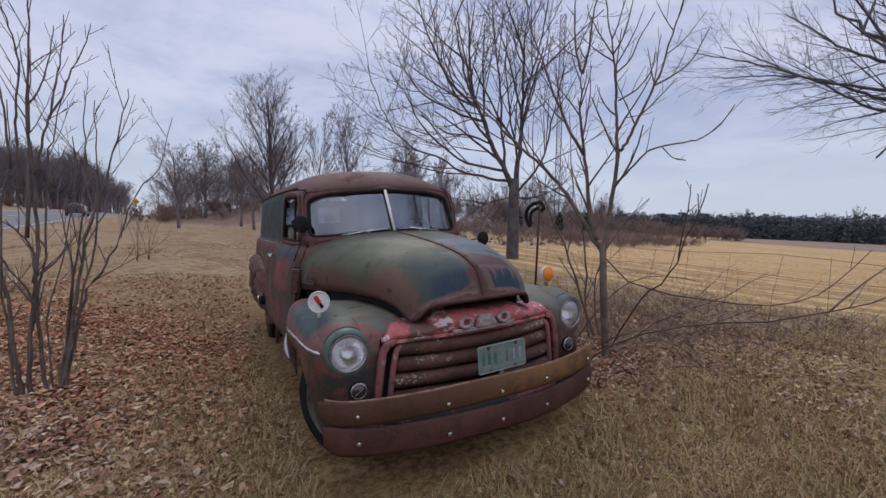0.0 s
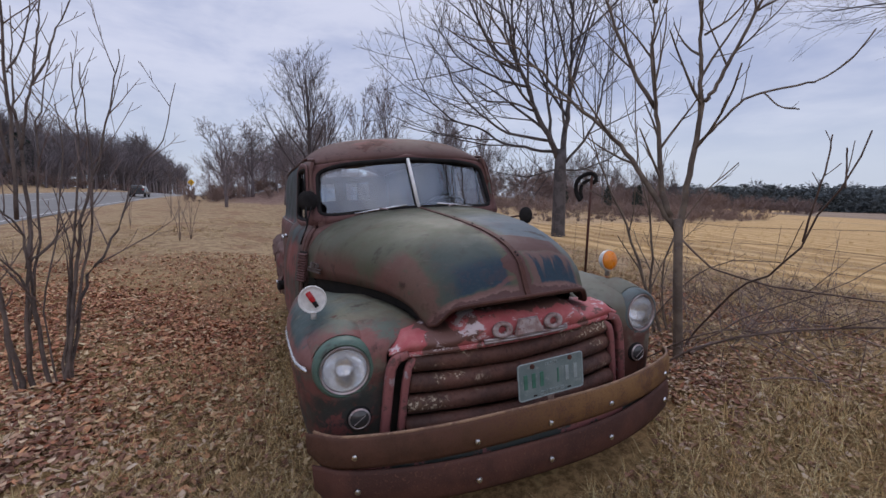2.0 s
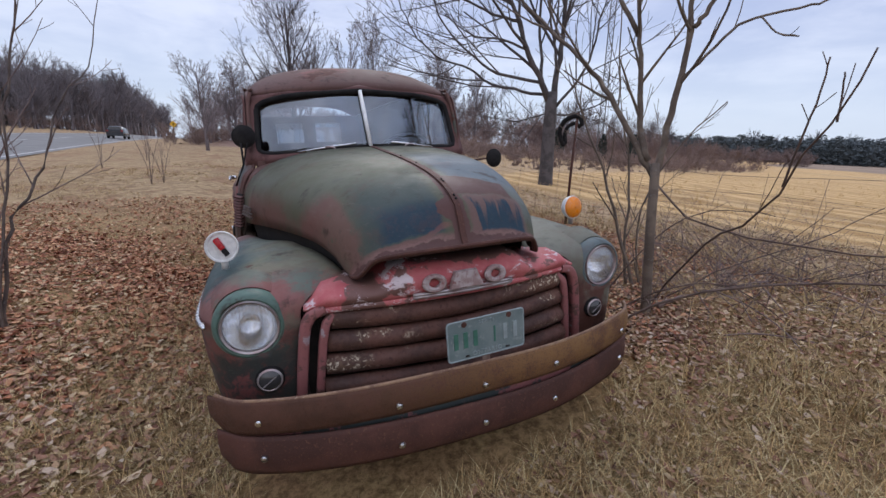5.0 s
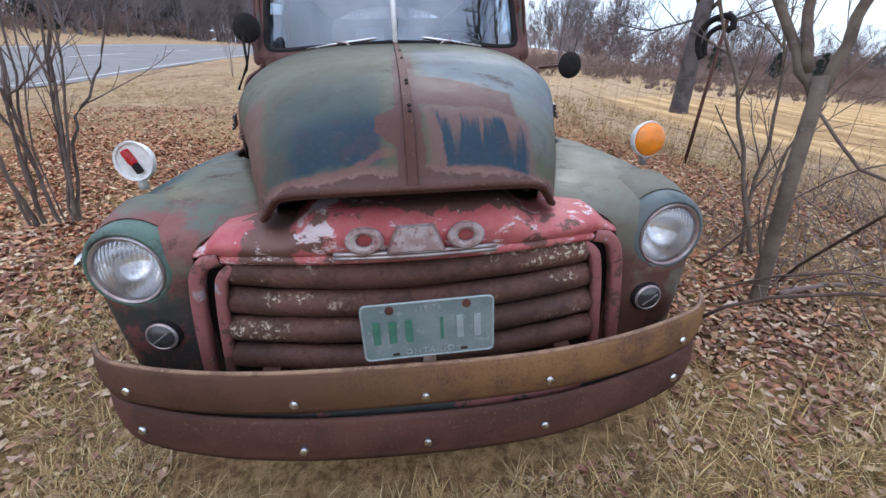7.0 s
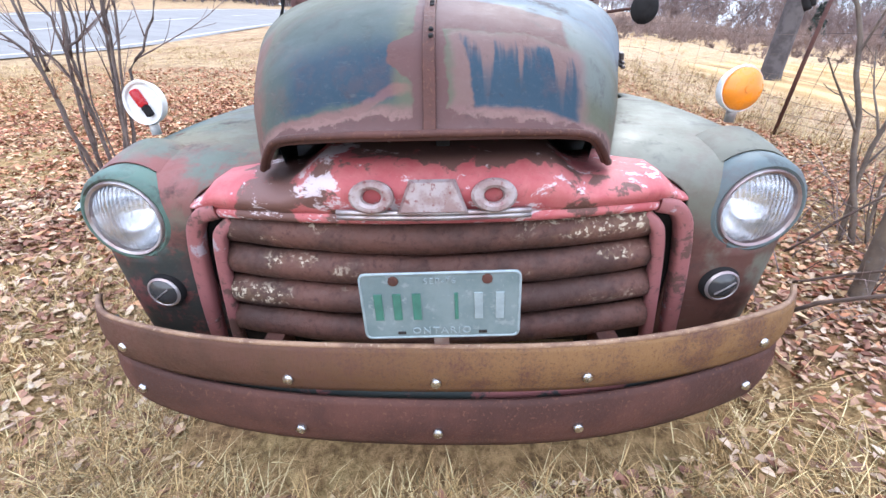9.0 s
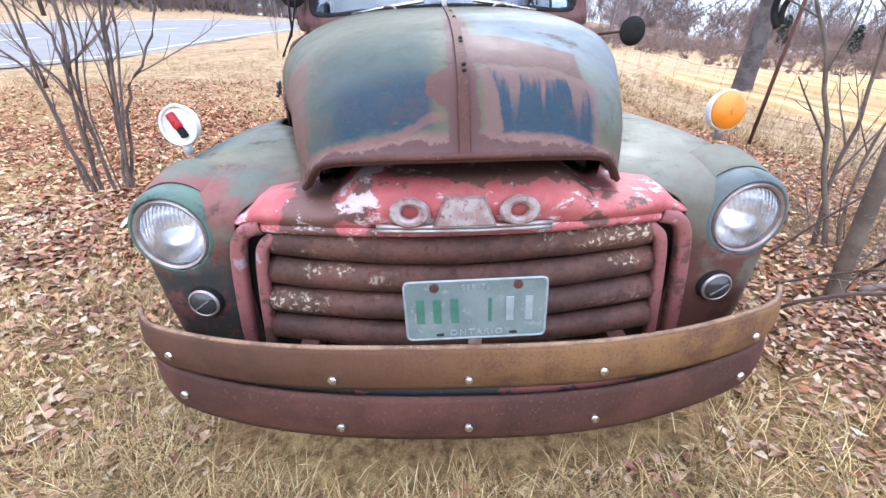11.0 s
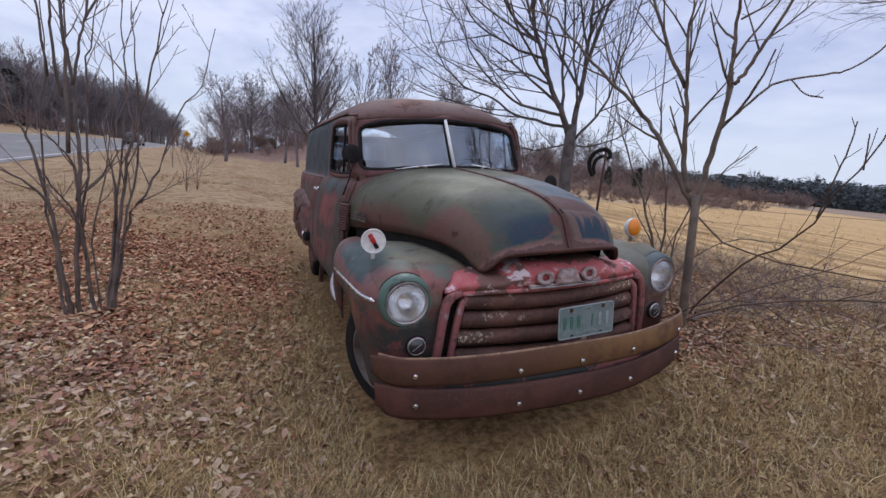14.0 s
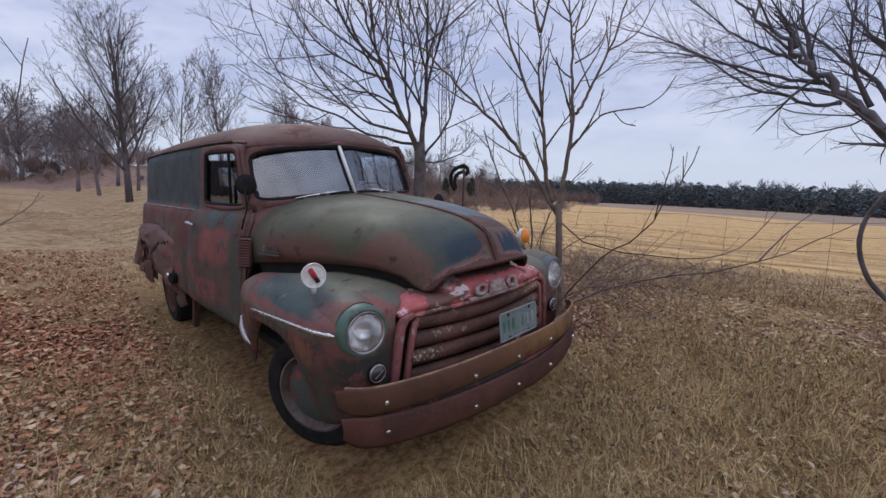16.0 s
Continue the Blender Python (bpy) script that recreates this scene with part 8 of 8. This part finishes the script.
def leaves(count, seed):
    r = np.random.RandomState(seed)
    pts = []
    while sum(len(p) for p in pts) < count:
        d = r.uniform(0, 1, 60000) ** 0.75 * 11.0
        a = r.uniform(-3.1416, 3.1416, 60000)
        x, y = -0.6 + d * np.sin(a), -1.9 + d * np.cos(a)
        keep = (r.uniform(0, 1, 60000) < scatter_density(x, y)) & ~under_truck(x, y) & (x > -7) & (x < 5)
        pts.append(np.stack([x[keep], y[keep]], -1))
    xy = np.concatenate(pts)[:count]
    n = len(xy)
    # a ragged lobed leaf with a raised rim: stalk, lobes, tip
    shape = np.array([(0, -0.62, 0.0), (-0.36, -0.12, 1.1), (-0.26, 0.26, 0.7), (0.0, 0.62, 0.4), (0.30, 0.20, 0.8), (0.34, -0.20, 1.1), (0, 0.0, 0.0)])
    size = r.uniform(0.022, 0.054, n) * np.where((xy[:, 1] < 0.3) | (xy[:, 0] > 1.0), 0.78, 1.0)
    curl = r.normal(0.18, 0.34, n)
    fold = r.normal(0.10, 0.42, n)
    P = shape[None] * np.ones((n, 1, 1))
    P = P + r.normal(0, 0.10, P.shape) * np.array([1, 1, 0])
    P[:, :, 2] = P[:, :, 2] * curl[:, None] * 0.5 + fold[:, None] * (P[:, :, 1] ** 2) * 0.9
    P[:, :, 0] *= r.uniform(0.65, 1.1, n)[:, None]
    P *= size[:, None, None]
    yaw, tx, ty = r.uniform(0, 6.283, n), r.normal(0, 0.22, n), r.normal(0, 0.22, n)
    cx, sx = np.cos(tx)[:, None], np.sin(tx)[:, None]
    y1, z1 = P[:, :, 1] * cx - P[:, :, 2] * sx, P[:, :, 1] * sx + P[:, :, 2] * cx
    cy, sy = np.cos(ty)[:, None], np.sin(ty)[:, None]
    x2, z2 = P[:, :, 0] * cy + z1 * sy, -P[:, :, 0] * sy + z1 * cy
    cz, sz_ = np.cos(yaw)[:, None], np.sin(yaw)[:, None]
    X, Y = x2 * cz - y1 * sz_, x2 * sz_ + y1 * cz
    gx_, gy_ = xy[:, :1] + X, xy[:, 1:] + Y
    low = z2.min(axis=1, keepdims=True)
    Z = height(xy[:, 0], xy[:, 1])[:, None] + (z2 - low) + r.uniform(0.0, 0.022, (n, 1))
    V = np.stack([gx_, gy_, Z], -1).reshape(-1, 3)
    fan = np.array([(6, k, (k + 1) % 6) for k in range(6)])
    red = (xy[:, 1] + 0.35 * np.sin(3.0 * xy[:, 0]) + r.normal(0, 0.5, n) > 1.8) & (xy[:, 0] < 0.6) | (xy[:, 0] > 1.0) & (xy[:, 1] + r.normal(0, 0.5, n) > 0.8)
    for pick, mat, label in ((red, leaf_russet, "curled russet fallen leaves beside the truck"), (~red, leaf_tan, "scattered tan fallen leaves on matted grass")):
        k = int(pick.sum())
        T = (fan[None] + (np.arange(k) * 7)[:, None, None]).reshape(-1, 3)
        tagged(fast_mesh("fallen_leaves", V.reshape(n, 7, 3)[pick].reshape(-1, 3), T, mat), label, "leaves", kind="stuff")


def grass(name, count, seed, mat, density, length, region, label, flat=0.55):
    r = np.random.RandomState(seed)
    pts, heads = [], []
    while sum(len(p) for p in pts) < count:
        m_ = 4000
        d = r.uniform(0, 1, m_) ** 0.8 * region
        a = r.uniform(-3.1416, 3.1416, m_)
        x, y = -0.5 + d * np.sin(a), -1.9 + d * np.cos(a)
        ok = (r.uniform(0, 1, m_) < density(x, y)) & ~under_truck(x, y)
        x, y = x[ok], y[ok]
        k = 14
        lean = r.uniform(0, 6.283, len(x))
        bx = (x[:, None] + r.normal(0, 0.035, (len(x), k))).ravel()
        by = (y[:, None] + r.normal(0, 0.035, (len(x), k))).ravel()
        pts.append(np.stack([bx, by], -1))
        heads.append((lean[:, None] + r.normal(0, 0.8, (len(x), k))).ravel())
    xy, head = np.concatenate(pts)[:count], np.concatenate(heads)[:count]
    n = len(xy)
    L = length * r.uniform(0.45, 1.3, n)
    w = r.uniform(0.0009, 0.0021, n)
    tilt = np.clip(r.normal(flat, 0.25, n), 0.05, 1.25)
    z0 = height(xy[:, 0], xy[:, 1]) - 0.004
    dx, dy = np.cos(head), np.sin(head)
    bx, by = -dy * w, dx * w
    rows_ = []
    for t, sc in ((0.0, 1.0), (0.5, 0.8), (1.0, 0.12)):
        out = L * (t * np.sin(tilt) * 0.7 + t * t * np.sin(tilt) * 0.6)
        up_ = L * (t * np.cos(tilt) - 0.35 * t * t * np.sin(tilt))
        up_ = np.maximum(up_, 0.004 + 0.01 * t)
        cx_, cy2, cz_ = xy[:, 0] + dx * out, xy[:, 1] + dy * out, z0 + up_
        if t < 1.0:
            rows_.append(np.stack([cx_ - bx * sc, cy2 - by * sc, cz_], -1))
        rows_.append(np.stack([cx_ + bx * sc, cy2 + by * sc, cz_], -1))
    V = np.stack(rows_, 1).reshape(-1, 3)
    q = np.array([(0, 1, 3), (0, 3, 2), (2, 3, 4)])
    T = (q[None] + (np.arange(n) * 5)[:, None, None]).reshape(-1, 3)
    ob = fast_mesh(name, V, T, mat)
    tagged(ob, label, "grass", kind="stuff")


leaves(132000, 4)


def litter(count, seed):
    """Broken bits of leaf and bark strewn between the whole leaves."""
    r = np.random.RandomState(seed)
    d = r.uniform(0, 1, count) ** 0.8 * 6.5
    a = r.uniform(-3.1416, 3.1416, count)
    x, y = -0.2 + d * np.sin(a), -1.6 + d * np.cos(a)
    keep = ~under_truck(x, y) & (r.uniform(0, 1, count) < 0.35 + 0.65 * step(0.2, 0.75, 0.5 + 0.5 * np.sin(3.1 * x + 2.0 * np.sin(1.7 * y)) * np.sin(2.7 * y + 1.1)))
    keep &= r.uniform(0, 1, count) < 1 - 0.7 * step(0.5, 0.0, y) * step(-1.3, -0.7, x) * step(2.2, 1.0, x)
    x, y = x[keep], y[keep]
    n = len(x)
    size = r.uniform(0.008, 0.026, n)
    yaw = r.uniform(0, 6.283, n)
    slim = r.uniform(0.18, 0.7, n)
    z0 = height(x, y) + r.uniform(0.004, 0.030, n)
    pts = []
    for u, v in ((-1, 0), (0, -1), (1, 0), (0, 1)):
        px_, py_ = u * size, v * size * slim
        pts.append(np.stack([x + px_ * np.cos(yaw) - py_ * np.sin(yaw), y + px_ * np.sin(yaw) + py_ * np.cos(yaw), z0 + r.normal(0, 0.3, n) * size], -1))
    V = np.stack(pts, 1).reshape(-1, 3)
    T = (np.array([(0, 1, 3), (1, 2, 3)])[None] + (np.arange(n) * 4)[:, None, None]).reshape(-1, 3)
    tagged(fast_mesh("leaf_litter", V, T, litter_mat), "broken bits of dead leaf on the ground", "leaf litter", kind="stuff")


litter(125000, 21)


def grass_here(x, y):
    base = 0.35 + 0.35 * np.sin(2.3 * x + 1.1) * np.sin(1.9 * y + 0.2) + 0.2 * np.sin(5.1 * x - 3.3 * y)
    front = step(0.5, -0.1, y) * step(-1.6, -0.9, x) * step(2.6, 1.2, x)
    right = step(0.9, 1.6, x) * 0.15
    skirt = step(1.25, 0.95, np.abs(x)) * step(0.1, 0.4, y)
    lane = 0.5 * step(-2.3, -1.7, x) * step(-0.85, -1.0, x) * step(4.0, 2.0, y) * step(-1.8, -1.0, y)
    clump = step(0.30, 0.75, 0.5 + 0.5 * np.sin(4.3 * x + 1.2 * np.sin(3.1 * y)) * np.sin(3.7 * y + 0.8 + np.sin(2.2 * x)))
    near = step(1.15, 0.75, np.hypot(x * 0.75, y + 0.15))
    return np.clip(base * (0.35 + 0.6 * front + right) + 0.75 * front * np.maximum(np.maximum(clump, near), 0.35) + 0.5 * skirt + lane, 0.02, 1.0)


grass("dead_grass", 290000, 12, grass_mat, grass_here, 0.118, 5.0, "matted dry straw-coloured grass", 0.75)


def lawn(x, y):
    fx = x - fence_at(y)
    s_, d_ = road_coords(x, y)
    return step(3.0, 6.0, y) * (fx < -0.5) * (d_ < -0.6) * np.clip(0.30 + 0.5 * np.sin(1.1 * x + 0.4 * y) * np.sin(0.9 * y + 1.7), 0.05, 1)


grass("lawn_grass", 50000, 15, grass_mat, lawn, 0.11, 20.0, "tufts of dry grass on the rise", 0.7)


def edge_grass(x, y):
    fx = x - fence_at(y)
    return step(-0.35, -0.05, fx) * step(2.4, 1.6, fx) * np.where(fx < 0.25, 0.9, 0.5)


grass("tall_grass", 40000, 13, grass_mat, edge_grass, 0.17, 13.0, "taller dry grass along the fence", 0.6)


def field_rows(x, y):
    fx = x - fence_at(y)
    return step(1.9, 2.5, fx) * (0.35 + 0.65 * (np.sin(fx * 6.0) > 0.0))


grass("stubble", 34000, 14, stubble_mat, field_rows, 0.15, 30.0, "golden cut straw stubble in rows", 0.55)
